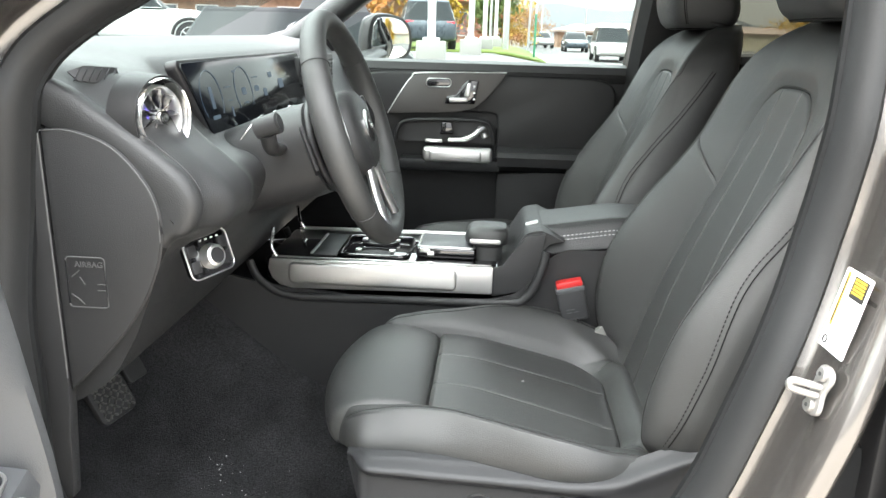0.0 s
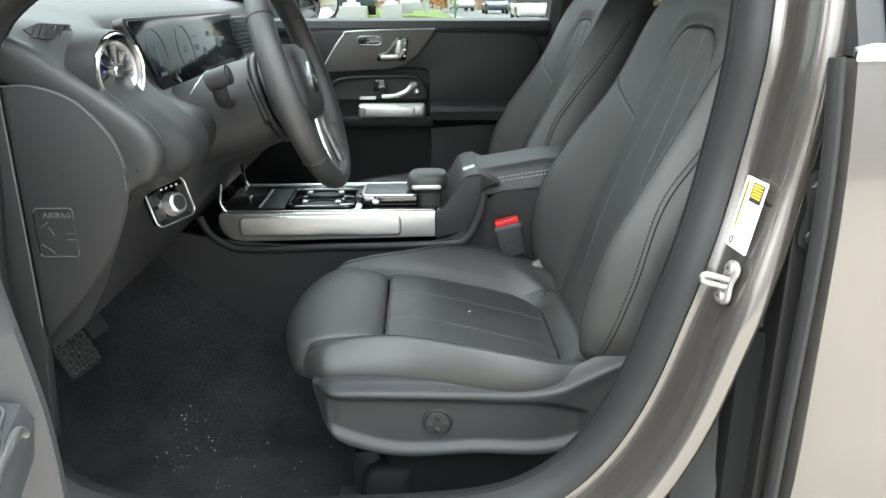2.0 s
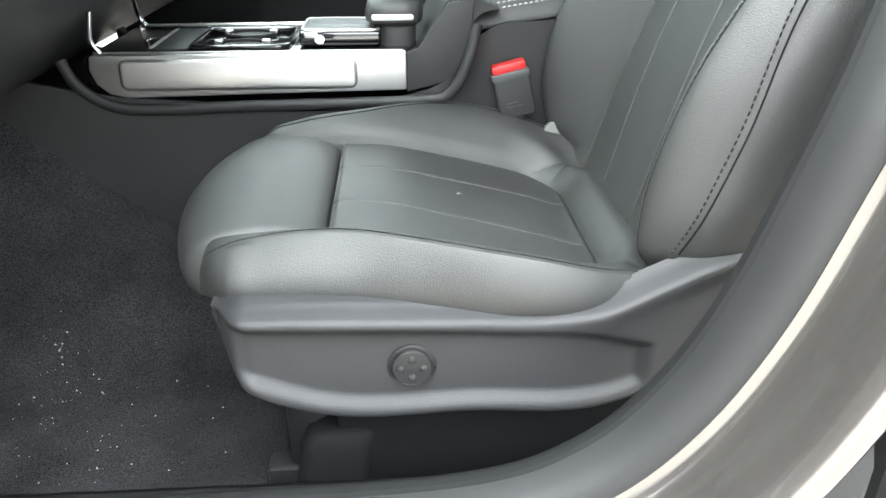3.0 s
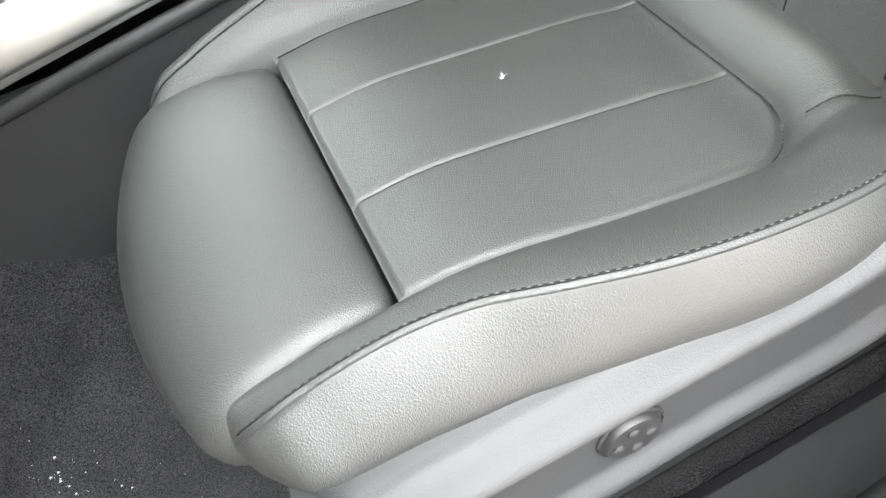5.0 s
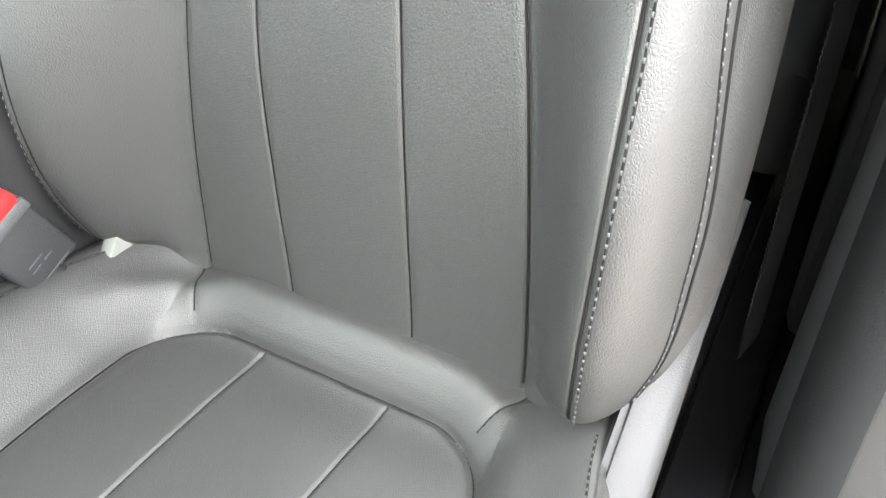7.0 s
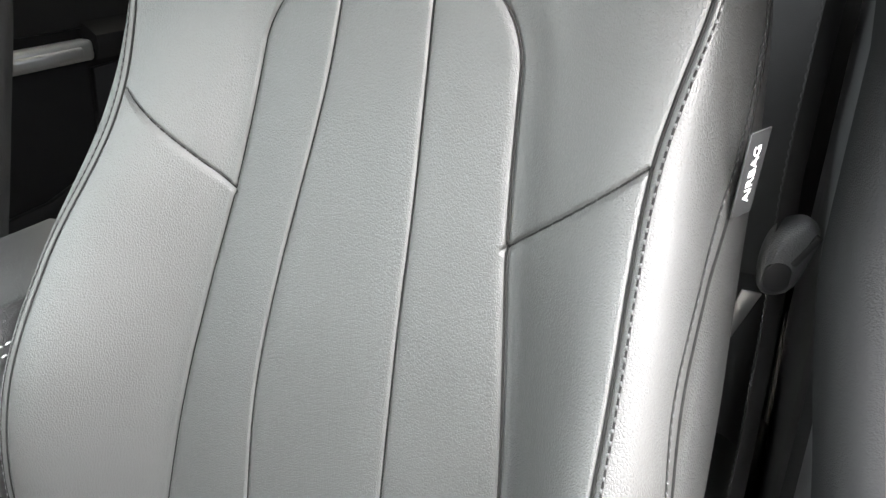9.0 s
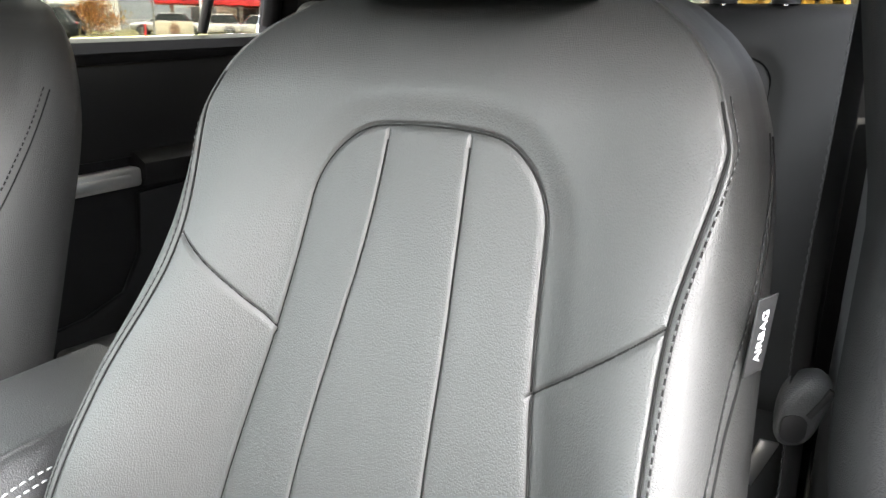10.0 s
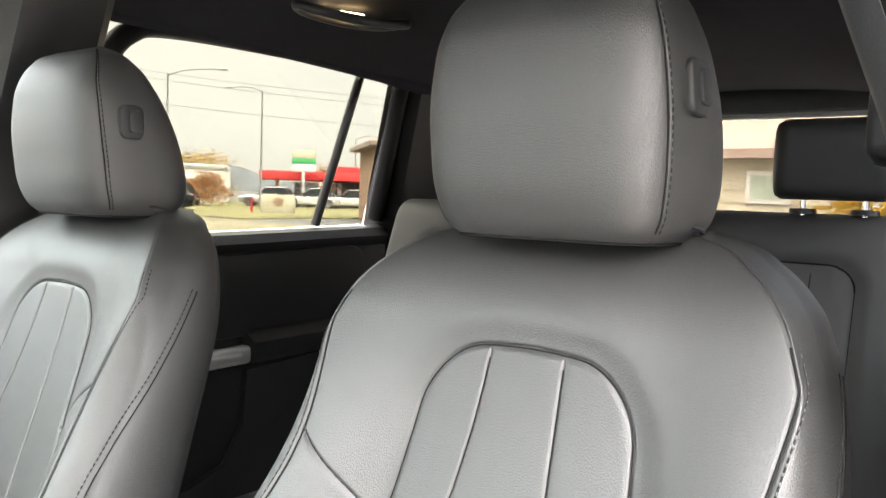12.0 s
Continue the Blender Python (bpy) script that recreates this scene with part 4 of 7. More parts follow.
def columns(marks, counts, other=None):
    """Offsets from 0 outwards, gathered at the marks, on both sides (other: the marks of the negative side)."""
    sides = []
    for ms in (marks, other or marks):
        out = [0.0]
        for a, b, n in zip(ms, ms[1:], counts):
            s = np.linspace(0, 1, n + 1)[1:]
            out += list(a + (b - a) * (0.35 * s + 0.65 * (0.5 - 0.5 * np.cos(np.pi * s))))
        sides.append(np.array(out))
    return np.r_[-sides[1][:0:-1], sides[0]]


def flute(d, z):
    """How far from the middle the flutes' seams run, on each side."""
    return np.where(np.asarray(d) < 0, curve_at(FLUTE_NEAR, z), curve_at(FLUTE_FAR, z))


def backrest_mesh(cy):
    zs = np.r_[np.linspace(0.575, 0.985, 110), np.linspace(0.9868, 1.195, 150), np.linspace(1.199, 1.2895, 34)]
    loops = []
    for z in zs:
        ws = [float(side_at(q, z)) for q in (1, -1)]
        e = min(float(curve_at(PANEL_W, z)), ws[1] - 0.035)
        marks = []
        for q, w in zip((1, -1), ws):
            ridge = max(float(ridge_at(q, z)), e + 0.008)
            marks.append((0.0, min(float(flute(q, z)), e - 0.01), e, ridge, w - 0.007, w))
        d = columns(marks[0], (22, 40, 56, 14, 6), marks[1])
        x = back_front(d, np.full_like(d, z))
        xr = max(float(back_rear(z)), x.max() + 0.004)
        sides = []
        for xe, w in ((x[-1], ws[0]), (x[0], ws[1])):
            sides.append([(xe + (xr - xe) * k, w + g) for k, g in ((0.15, 0.004), (0.4, 0.006), (0.7, 0.002), (0.92, -0.012), (1.0, -0.03))])
        back = [(xr + 0.01 * (1 - (q / (ws[0] - 0.03)) ** 2), q) for q in np.linspace(ws[0] - 0.03, -(ws[1] - 0.03), 14)[1:-1]]
        ring = [(a, b) for a, b in zip(x, d)] + sides[0] + back + [(px, -pd) for px, pd in sides[1][::-1]]
        loops.append([(px, cy + pd, z) for px, pd in ring])
    return loft(loops, True, 60)


INSERT = [(0.0, 0.690), (0.15, 0.686), (0.2, 0.684), (0.3, 0.662), (0.4, 0.636), (0.455, 0.621), (0.5, 0.628), (0.56, 0.65)]
CUSH_RIDGE = [(0.0, 0.150), (0.014, 0.160), (0.022, 0.173), (0.034, 0.182), (0.05, 0.187), (0.09, 0.190), (0.19, 0.205), (0.235, 0.224), (0.293, 0.2435), (0.365, 0.2525), (0.42, 0.2475), (0.45, 0.240), (0.56, 0.226)]
CUSH_TOP = [(0.0, 0.635), (0.014, 0.645), (0.022, 0.662), (0.034, 0.679), (0.05, 0.690), (0.09, 0.702), (0.19, 0.713), (0.28, 0.712), (0.356, 0.702), (0.44, 0.680), (0.5, 0.668), (0.56, 0.655)]


def cushion_top(x, d):
    """The top of the cushion: z over x and the offset from the seat's middle."""
    a = np.abs(d)
    r = 0.07
    qx, qe = a - (0.153 + 0.012 * sstep(0.15, 0.36, x) - r), x - (0.459 - r)
    sdf = np.hypot(np.maximum(qx, 0), np.maximum(qe, 0)) + np.minimum(np.maximum(qx, qe), 0) - r
    z = curve_at(INSERT, x)
    far = (np.asarray(d) > 0) * sstep(0.0, 0.06, x)
    ridge, top = curve_at(CUSH_RIDGE, x) - 0.010 * far, curve_at(CUSH_TOP, x) + 0.011 * far * sstep(0.53, 0.40, x)
    iw = 0.150 + 0.012 * sstep(0.15, 0.36, x)
    t = np.clip((a - iw) / (ridge - iw), 0, 1)
    z = z + (top - z) * np.sin(t * np.pi / 2) ** 1.3
    z = z + 0.0065 * sstep(0, 0.016, sdf) * (1 - sstep(0.0, 0.8, t)) - 0.0055 * np.exp(-((sdf - 0.001) / 0.0028) ** 2)
    z = z + 0.017 * np.exp(-(((sdf - 0.034) / 0.022) ** 2)) * sstep(0.38, 0.45, x) * (1 - sstep(0.0, 1.0, t))
    inner = sstep(0.0, -0.006, sdf)
    fl = 0.058 + 0.005 * sstep(0.15, 0.45, x)
    z = z - inner * 0.0019 * np.exp(-((a - fl) / 0.0014) ** 2)
    lane = np.where(a < fl, a / fl, np.clip((a - fl) / (0.155 - fl), 0, 1) * 2 - 1)
    z = z + inner * 0.0014 * (1 - lane**8)
    # the seams that part the bolsters from the rear strip
    u = np.array((0.045, 0.025)) / np.hypot(0.045, 0.025)
    along, across = (x - 0.455) * u[0] + (a - 0.140) * u[1], -(x - 0.455) * u[1] + (a - 0.140) * u[0]
    z = z - sstep(-0.010, 0.012, along) * (0.0018 * np.exp(-(across / 0.0026) ** 2)) 
    z = z - 0.0017 * np.exp(-((a - ridge + 0.002) / 0.0024) ** 2)
    edge = sstep(0.1522, 0.1502, x)
    z = z - 0.0045 * sstep(0.163, 0.152, x) ** 2 * (a < iw)
    return np.where(a < iw + 0.004, z * (1 - edge) + 0.59 * edge, z)


def cushion_mesh(cy):
    xs = np.r_[np.linspace(0.014, 0.05, 24), np.linspace(0.053, 0.147, 26), np.linspace(0.1485, 0.172, 26), np.linspace(0.175, 0.385, 60), np.linspace(0.3868, 0.52, 76), np.linspace(0.525, 0.545, 4)]
    loops = []
    for x in xs:
        rd, rz = float(curve_at(CUSH_RIDGE, x)), float(curve_at(CUSH_TOP, x))
        edge = 0.153 + 0.012 * float(sstep(0.15, 0.36, x))
        fw = 0.058 + 0.005 * float(sstep(0.15, 0.45, x))
        grow = float(sstep(0.0, 0.06, x))
        rf, zf = rd - 0.010 * grow, rz + 0.011 * grow * float(sstep(0.53, 0.40, x))
        d = columns((0.0, fw, edge, rf - 0.002, rf), (16, 36, 44, 5), (0.0, fw, edge, rd - 0.002, rd))
        z = np.maximum(cushion_top(np.full_like(d, x), d), 0.632 if x < 0.10 else 0.0)
        low = min(0.642, rz - 0.004) - 0.010 * float(sstep(0.06, 0.014, x))
        bul = 0.020 * float(sstep(0.012, 0.06, x)) * (1 - 0.45 * float(sstep(0.15, 0.30, x)) - 0.25 * float(sstep(0.38, 0.48, x)))
        sides = []
        for r0, z0 in ((rf, zf), (rd, rz)):
            far = 0.036 * grow * (r0 == rf)
            side = [(r0 + far * math.sin(k * 1.57) + bul * (1 - 0.7 * (far > 0)) * math.sin(k * 2.6) + (0.004 + 0.022 * float(sstep(0.02, 0.08, x)) * float(sstep(0.30, 0.14, x)) * (far == 0)) * k, z0 - (z0 - low) * k ** (1.0 + 22 * far)) for k in (0.06, 0.15, 0.3, 0.45, 0.6, 0.75, 0.88, 0.96)]
            r0 += far
            sides.append(side + [(r0 - 0.004, low - 0.004), (r0 - 0.012, low - 0.012), (r0 - 0.02, 0.575 + 0.06 * float(sstep(0.10, 0.03, x)))])
        ring = list(zip(d, z)) + sides[0] + [(-p, q) for p, q in sides[1][::-1]]
        loops.append([(x, cy + p, q) for p, q in ring])
    return loft(loops, True, 60)


def thigh_pad_mesh(cy):
    sec = smooth_path([(0.1485, 0.62), (0.1500, 0.672), (0.1415, 0.692), (0.105, 0.703), (0.06, 0.704), (0.024, 0.697), (-0.001, 0.683), (-0.013, 0.662), (-0.013, 0.643), (0.0, 0.628), (0.06, 0.615), (0.12, 0.610)], 6, True)
    mid = np.array((0.07, 0.635))
    loops = []
    for k in np.r_[-1, -0.995, -0.98, np.linspace(-0.95, 0.95, 41), 0.98, 0.995, 1]:
        half = 0.158
        shrink = 1 - 0.16 * (abs(k) ** 26) - 0.10 * max(0, (abs(k) - 0.95) / 0.05) ** 2
        p = mid + (sec - mid) * shrink
        p = p + np.stack([(0.038 * k * k - 0.020) * sstep(0.09, -0.03, sec[:, 0]), -0.006 * k * k * np.ones(len(sec))], 1)
        wid = half + (0.012 + 0.012 * (k > 0)) * sstep(0.14, 0.0, p[:, 0])
        loops.append([(px, cy + k * wv, pz) for (px, pz), wv in zip(p, wid)])
    return loft(loops, True, 60)


HEAD_Z = (1.277, 1.514)
HEAD_W = [(0.0, 0.80), (0.03, 0.87), (0.08, 0.93), (0.16, 0.97), (0.36, 1.0), (0.6, 0.975), (0.78, 0.90), (0.9, 0.79), (0.96, 0.67), (1.0, 0.50)]
HEAD_FRONT = [(0.0, -0.058), (0.04, -0.069), (0.12, -0.078), (0.35, -0.083), (0.62, -0.078), (0.80, -0.067), (0.91, -0.050), (0.97, -0.034), (1.0, -0.016)]
HEAD_REAR = [(0.0, 0.052), (0.05, 0.066), (0.14, 0.076), (0.30, 0.075), (0.55, 0.061), (0.75, 0.042), (0.90, 0.020), (0.97, 0.002), (1.0, -0.014)]
HEAD_RIM = smooth_path([(0.0, -1.0), (0.45, -0.985), (0.72, -0.90), (0.868, -0.70), (0.935, -0.40), (0.975, 0.0), (1.0, 0.40), (0.985, 0.72), (0.86, 0.93), (0.5, 0.99), (0.0, 1.0)], 9)


def head_section(z):
    """Half width, front and rear x of the headrest at a height."""
    u = (z - HEAD_Z[0]) / (HEAD_Z[1] - HEAD_Z[0])
    mid = 0.732 - 0.10 * (z - 1.4)
    return 0.131 * float(curve_at(HEAD_W, u)), mid + float(curve_at(HEAD_FRONT, u)), mid + float(curve_at(HEAD_REAR, u))


def head_point(z, k, s):
    """A point on the headrest's skin: k along the half outline from front to rear, s the side."""
    w, xf, xr = head_section(z)
    i = k * (len(HEAD_RIM) - 1)
    y, x = np.interp(i, np.arange(len(HEAD_RIM)), HEAD_RIM[:, 0]), np.interp(i, np.arange(len(HEAD_RIM)), HEAD_RIM[:, 1])
    return Vector(((xf + xr) / 2 + x * (xr - xf) / 2, s * y * w, z))


HEAD_SEAM = 0.315


def headrest_mesh(cy):
    zs = HEAD_Z[0] + (HEAD_Z[1] - HEAD_Z[0]) * (0.5 - 0.5 * np.cos(np.linspace(0.0, np.pi, 60)))
    loops = []
    for z in zs:
        row = []
        for s in (1, -1):
            ks = np.unique(np.r_[np.linspace(0, 1, 49), HEAD_SEAM + np.array((-0.012, -0.006, 0.0, 0.006, 0.012))])
            half = [head_point(z, k, s) + Vector((0.0018 * math.exp(-((k - HEAD_SEAM) / 0.008) ** 2), 0, 0)) for k in ks]
            row += half[:-1] if s > 0 else half[:0:-1]
        loops.append([p + Vector((0, cy, 0)) for p in row])
    return loft(loops, True, 60)


def surface_path(fun, ds, zs, cy):
    """Points on the backrest's front along (offset, height), with normals."""
    pts, nor = [], []
    for d, z in zip(ds, zs):
        h = 0.004
        x = float(fun(np.array([d]), np.array([z]))[0])
        dx = (float(fun(np.array([d + h]), np.array([z]))[0]) - float(fun(np.array([d - h]), np.array([z]))[0])) / (2 * h)
        dz = (float(fun(np.array([d]), np.array([z + h]))[0]) - float(fun(np.array([d]), np.array([z - h]))[0])) / (2 * h)
        pts.append((x, cy + d, z))
        nor.append((-1, dx, dz))
    return pts, nor


def build_seat(cy):
    seat = thing("driver_seat", (0.30, cy, 0.34), "black leatherette front seat with fluted centre panels", "car seat", "front seats")
    back = part("backrest", backrest_mesh(cy), LEATHER, seat)
    cush = part("cushion", cushion_mesh(cy), LEATHER, seat)
    part("thigh_support", thigh_pad_mesh(cy), LEATHER, seat)
    hull = BVHTree.FromPolygons([v.co.copy() for v in back.data.vertices], [tuple(f.vertices) for f in back.data.polygons])
    for s in (-1, 1):
        foot = []
        for x in np.linspace(0.045, 0.50, 70):
            r0 = float(curve_at(CUSH_RIDGE, x)) + (s > 0) * 0.026 * float(sstep(0.0, 0.06, x))
            foot.append((x, cy + s * (r0 + 0.006), min(0.642, float(curve_at(CUSH_TOP, x)) - 0.004) - 0.010 * float(sstep(0.06, 0.014, x)) - 0.001))
        # dark tube: piping together with the crevice's shade above the side cover
        part("piping", tube(foot, 0.0030, 6), SEAM, cush, "dark piping and crevice shade along the cushion's foot")
    for s in (-1, 1):
        zs = np.linspace(0.67, 1.215, 160)
        ridge = ridge_at(s, zs)
        p, n = surface_path(back_front, s * (ridge + 0.0050), zs, cy)
        sewn(p, n, back, "grey thread along the bolster's seam")
        p, n = surface_path(back_front, s * ridge, zs, cy)
        part("seam", tube(np.array(p)[::2] + np.array(n)[::2] * 0.0006, 0.0013, 5), SEAM, back)
        p, n = [], []
        for x, z in smooth_path([(0.497, 0.70), (0.533, 0.815), (0.567, 0.932), (0.615, 1.009), (0.675, 1.091), (0.738, 1.185)], 14):
            hit, nor, _, _ = hull.ray_cast(Vector((x, cy + s, z)), Vector((0, -s, 0)))
            if hit:
                p.append(hit + nor * 0.0003)
                n.append(nor)
        if len(p) > 8:
            part("seam", tube(p, 0.0010, 5), SEAM, back)
            q = []
            for x, z in smooth_path([(0.491, 0.70), (0.527, 0.817), (0.561, 0.935), (0.609, 1.013), (0.669, 1.095), (0.732, 1.188)], 14):
                hit, nor, _, _ = hull.ray_cast(Vector((x, cy + s, z)), Vector((0, -s, 0)))
                if hit:
                    q.append((hit + nor * 0.0003, nor))
            if len(q) > 8:
                sewn([a for a, _ in q], [b for _, b in q], back, "grey thread along the outer seam")
        xs = np.linspace(0.03, 0.475, 140)
        rd = curve_at(CUSH_RIDGE, xs) - 0.0065 - (s > 0) * 0.010 * sstep(0.0, 0.06, xs)
        z = cushion_top(xs, s * rd)
        sewn(np.stack([xs, cy + s * rd, z + 0.0003], 1), np.tile((0, -0.15 * s, 1.0), (len(xs), 1)), cush, "grey thread", radius=0.0006, gap=0.0018)
    # seams: flutes, the panel's outline and the slanted seams of the backrest; flutes and outline of the cushion
    zs = np.linspace(0.64, 1.165, 130)
    lines = [[(s * float(flute(s, z)), z) for z in zs] for s in (-1, 1)]
    arch = []
    for a in np.linspace(0.0, 0.1075, 60):
        lo, hi = 1.06, 1.20
        for _ in range(24):
            m = (lo + hi) / 2
            lo, hi = (m, hi) if panel_edge(np.array([a]), np.array([m]))[0] < 0 else (lo, m)
        arch.append((a, lo))
    side = [(float(min(curve_at(PANEL_W, z), curve_at(SIDE_W, z) - 0.035)), z) for z in np.linspace(arch[-1][1] - 0.004, 0.645, 110)]
    half = arch + side
    lines.append([(-a, z) for a, z in half[::-1]] + half[1:])
    for s in (-1, 1):
        lines.append([(s * (0.118 + 0.090 * t), 1.002 + 0.075 * t) for t in np.linspace(0.0, 1.0, 40)])
    for line in lines:
        d, z = np.array(line).T
        part("seam", tube(np.stack([back_front(d, z) - 0.0003, cy + d, z], 1), 0.0010, 5), SEAM, back)
    lines = [[(x, s * (0.058 + 0.005 * float(sstep(0.15, 0.45, x)))) for x in np.linspace(0.158, 0.451, 80)] for s in (-1, 1)]
    half = [(x, 0.154 + 0.012 * float(sstep(0.15, 0.36, x))) for x in np.linspace(0.156, 0.389, 70)]
    half += [(0.390 + 0.07 * math.sin(t), 0.096 + 0.07 * math.cos(t)) for t in np.linspace(0.03, math.pi / 2, 30)] + [(0.460, q) for q in np.linspace(0.09, 0.0, 20)]
    lines.append([(x, -q) for x, q in half] + half[::-1])
    for s in (-1, 1):
        lines.append([(0.455 + 0.045 * t, s * (0.140 + 0.025 * t)) for t in np.linspace(0.1, 1.0, 20)])
    for line in lines:
        x, d = np.array(line).T
        part("seam", tube(np.stack([x, cy + d, cushion_top(x, d) + 0.0002], 1), 0.0007, 5), SEAM, cush)
    head = part("headrest", headrest_mesh(cy), LEATHER, seat)
    foot = []
    for s in (1, -1):
        ks = np.linspace(0.0, 0.62, 40)
        half = [head_point(1.2785, k, s) + Vector((0, cy, -0.0005)) for k in ks]
        foot += half[::-1] if s > 0 else half[1:]
    part("piping", tube(foot, 0.0016, 6), SEAM, head, "dark piping round the headrest's foot")
    for s in (-1, 1):
        zs = np.linspace(1.288, 1.508, 70)
        pts = [head_point(z, HEAD_SEAM + 0.022, s) + Vector((0, cy, 0)) for z in zs]
        sewn(pts, [(-0.75, 0.66 * s, 0)] * len(pts), head, radius=0.0006)
        pts = [head_point(z, HEAD_SEAM, s) + Vector((0.0010, cy, 0)) for z in zs]
        part("seam", tube(pts, 0.0011, 5), SEAM, head)
        p, q, r = (head_point(z, k, s) + Vector((0, cy, 0)) for z, k in ((1.408, 0.475), (1.408, 0.505), (1.42, 0.475)))
        m = frame_of(p, (q - p) * -s, r - p) @ pose(0, 0, -0.003)
        knob = part("release_button", plate(rrect(0.034, 0.048, 0.011), 0.0085, m, 0.0035, 3), HARD, head, "black plastic release button")
        part("button_cap", plate(rrect(0.018, 0.031, 0.005), 0.0115, m @ pose(0.004 * -s, 0, 0), 0.002), HARD, knob)
        part("post", tube([(0.762, cy + s * 0.090, 1.20), (0.768, cy + s * 0.090, 1.31)], 0.0062, 14), CHROME, seat, "chrome headrest post")
        part("post_bezel", plate(rrect(0.040, 0.052, 0.016), 0.006, pose(0.764, cy + s * 0.092, 1.2855, 0, 10, 0), 0.002), LIGHTENED_SOFT, seat, "oval post collar")
        part("bezel_rim", tube([pose(0.764, cy + s * 0.092, 1.2905, 0, 10, 0) @ Vector((x, y, 0)) for x, y in rrect(0.046, 0.058, 0.018)], 0.002, 6, closed=True), DARK, seat)
    part("rail_cover", plate([(0.165, 0.40), (0.50, 0.40), (0.50, 0.535), (0.15, 0.535)], 0.012, frame_of((0, cy - 0.205, 0), (1, 0, 0), (0, 0, 1)), 0.004), TRIM, seat, "black plastic rail cover")
    part("rail_lip", box((0.34, 0.012, 0.008), (0.335, cy - 0.222, 0.402), 0.002), TRIM, seat)
    part("seat_base", box((0.42, 0.36, 0.13), (0.29, cy, 0.54), 0.02), DARK, seat)
    for s in (-1, 1):
        part("rail", box((0.50, 0.035, 0.06), (0.32, cy + s * 0.19, 0.385), 0.006), DARK, seat, "dark steel rail")
    for x in (0.12, 0.46):
        part("cross_member", box((0.05, 0.40, 0.10), (x, cy, 0.45), 0.015), DARK, seat)
    return seat


VAL_TOP = [(0.040, 0.646), (0.06, 0.656), (0.10, 0.660), (0.2, 0.659), (0.3, 0.656), (0.38, 0.655), (0.43, 0.663), (0.47, 0.683), (0.52, 0.706), (0.578, 0.725), (0.66, 0.752)]
VAL_LOW = [(0.040, 0.630), (0.048, 0.600), (0.062, 0.575), (0.09, 0.552), (0.139, 0.532), (0.3, 0.527), (0.44, 0.529), (0.48, 0.545), (0.53, 0.585), (0.66, 0.690)]


def valance_mesh(cy, s):
    """The side cover of the seat, with its sunk panel. s: +1 where the outer side is towards -y."""
    rows = []
    for x in np.linspace(0.040, 0.655, 150):
        zt, zb = float(curve_at(VAL_TOP, x)), float(curve_at(VAL_LOW, x))
        row = []
        for v in np.linspace(0, 1, 46):
            z = zb + (zt - zb) * v
            top_in = float(curve_at([(0.04, 0.642), (0.1, 0.640), (0.3, 0.632), (0.43, 0.620), (0.5, 0.60)], x))
            low_in = float(curve_at([(0.04, 0.60), (0.09, 0.575), (0.14, 0.556), (0.3, 0.550), (0.45, 0.556), (0.5, 0.58)], x))
            ends = min((x - 0.066), (0.472 - x) + 0.0)
            sdf = -min(top_in - z, z - low_in, ends)
            sunk = float(sstep(0.006, -0.010, sdf))
            d = -0.268 + 0.011 * sunk - 0.004 * math.exp(-(((v - 0.88) / 0.1) ** 2))
            d += 0.024 * float(sstep(0.90, 1.0, v)) + 0.020 * float(sstep(0.10, 0.0, v)) + 0.05 * float(sstep(0.09, 0.04, x)) ** 2
            row.append((x, cy + s * d, z))
        lip = -0.205 - 0.037 * float(sstep(0.30, 0.40, x))
        row.append((x, cy + s * lip, max(zt - 0.006, zb + 0.007)))
        row.append((x, cy + s * (lip + 0.002), max(zt - 0.045, zb + 0.006)))
        rows.append(row)
    return sheet(rows, 0.006, (0, s, 0), 60)


def outer_parts(seat, cy, s):
    """What only the door side of a seat has."""
    val = part("side_cover", valance_mesh(cy, s), VALANCE, seat, "grained dark grey plastic side cover")
    m = frame_of((0.238, cy - s * 0.2570, 0.590), (s, 0, 0), (0, 0, 1))
    knob = part("lumbar_knob", lathe([(0.0225, 0.0), (0.0225, 0.001), (0.0208, 0.0015), (0.0203, 0.0045), (0.0190, 0.0062), (0.0, 0.0068)], m, 36), DARK, val, "round lumbar control with four dimples")
    for ax, az in ((0, 0.0105), (0, -0.0105), (0.0115, 0), (-0.0115, 0)):
        part("button", lathe([(0.0042, 0.0), (0.0042, 0.0074), (0.003, 0.0082), (0.0, 0.0084)], m @ pose(ax, az, 0.0), 14), HARD, knob)
    ring = [m @ Vector((0.0235 * math.cos(t), 0.0235 * math.sin(t), 0.001)) for t in np.linspace(0, 2 * np.pi, 36, endpoint=False)]
    part("knob_ring", tube(ring, 0.0012, 6, closed=True), DARK, knob)


driver_seat = build_seat(SEAT_Y)
passenger_seat = copy_thing(driver_seat, pose(0.27, 0.384, 0.331))
passenger_seat.name = "passenger_seat"
outer_parts(driver_seat, SEAT_Y, 1)
duct = []
for z, k, dx in ((0.345, 1.12, -0.012), (0.42, 1.0, 0.0), (0.455, 0.98, 0.004), (0.474, 0.90, 0.010), (0.480, 0.70, 0.014)):
    duct.append([(0.150 + dx + x * k, SEAT_Y - 0.195 + y * k, z) for x, y in rrect(0.085, 0.070, 0.022, 6)])
tagged(part("floor_duct", loft(duct, True, 50), TRIM), "moulded black plastic duct under the front seat", "floor duct")
TAGM = frame_of((0.648, SEAT_Y - 0.259, 1.072), (0.93, -0.36, 0), (0, -0.06, 1))
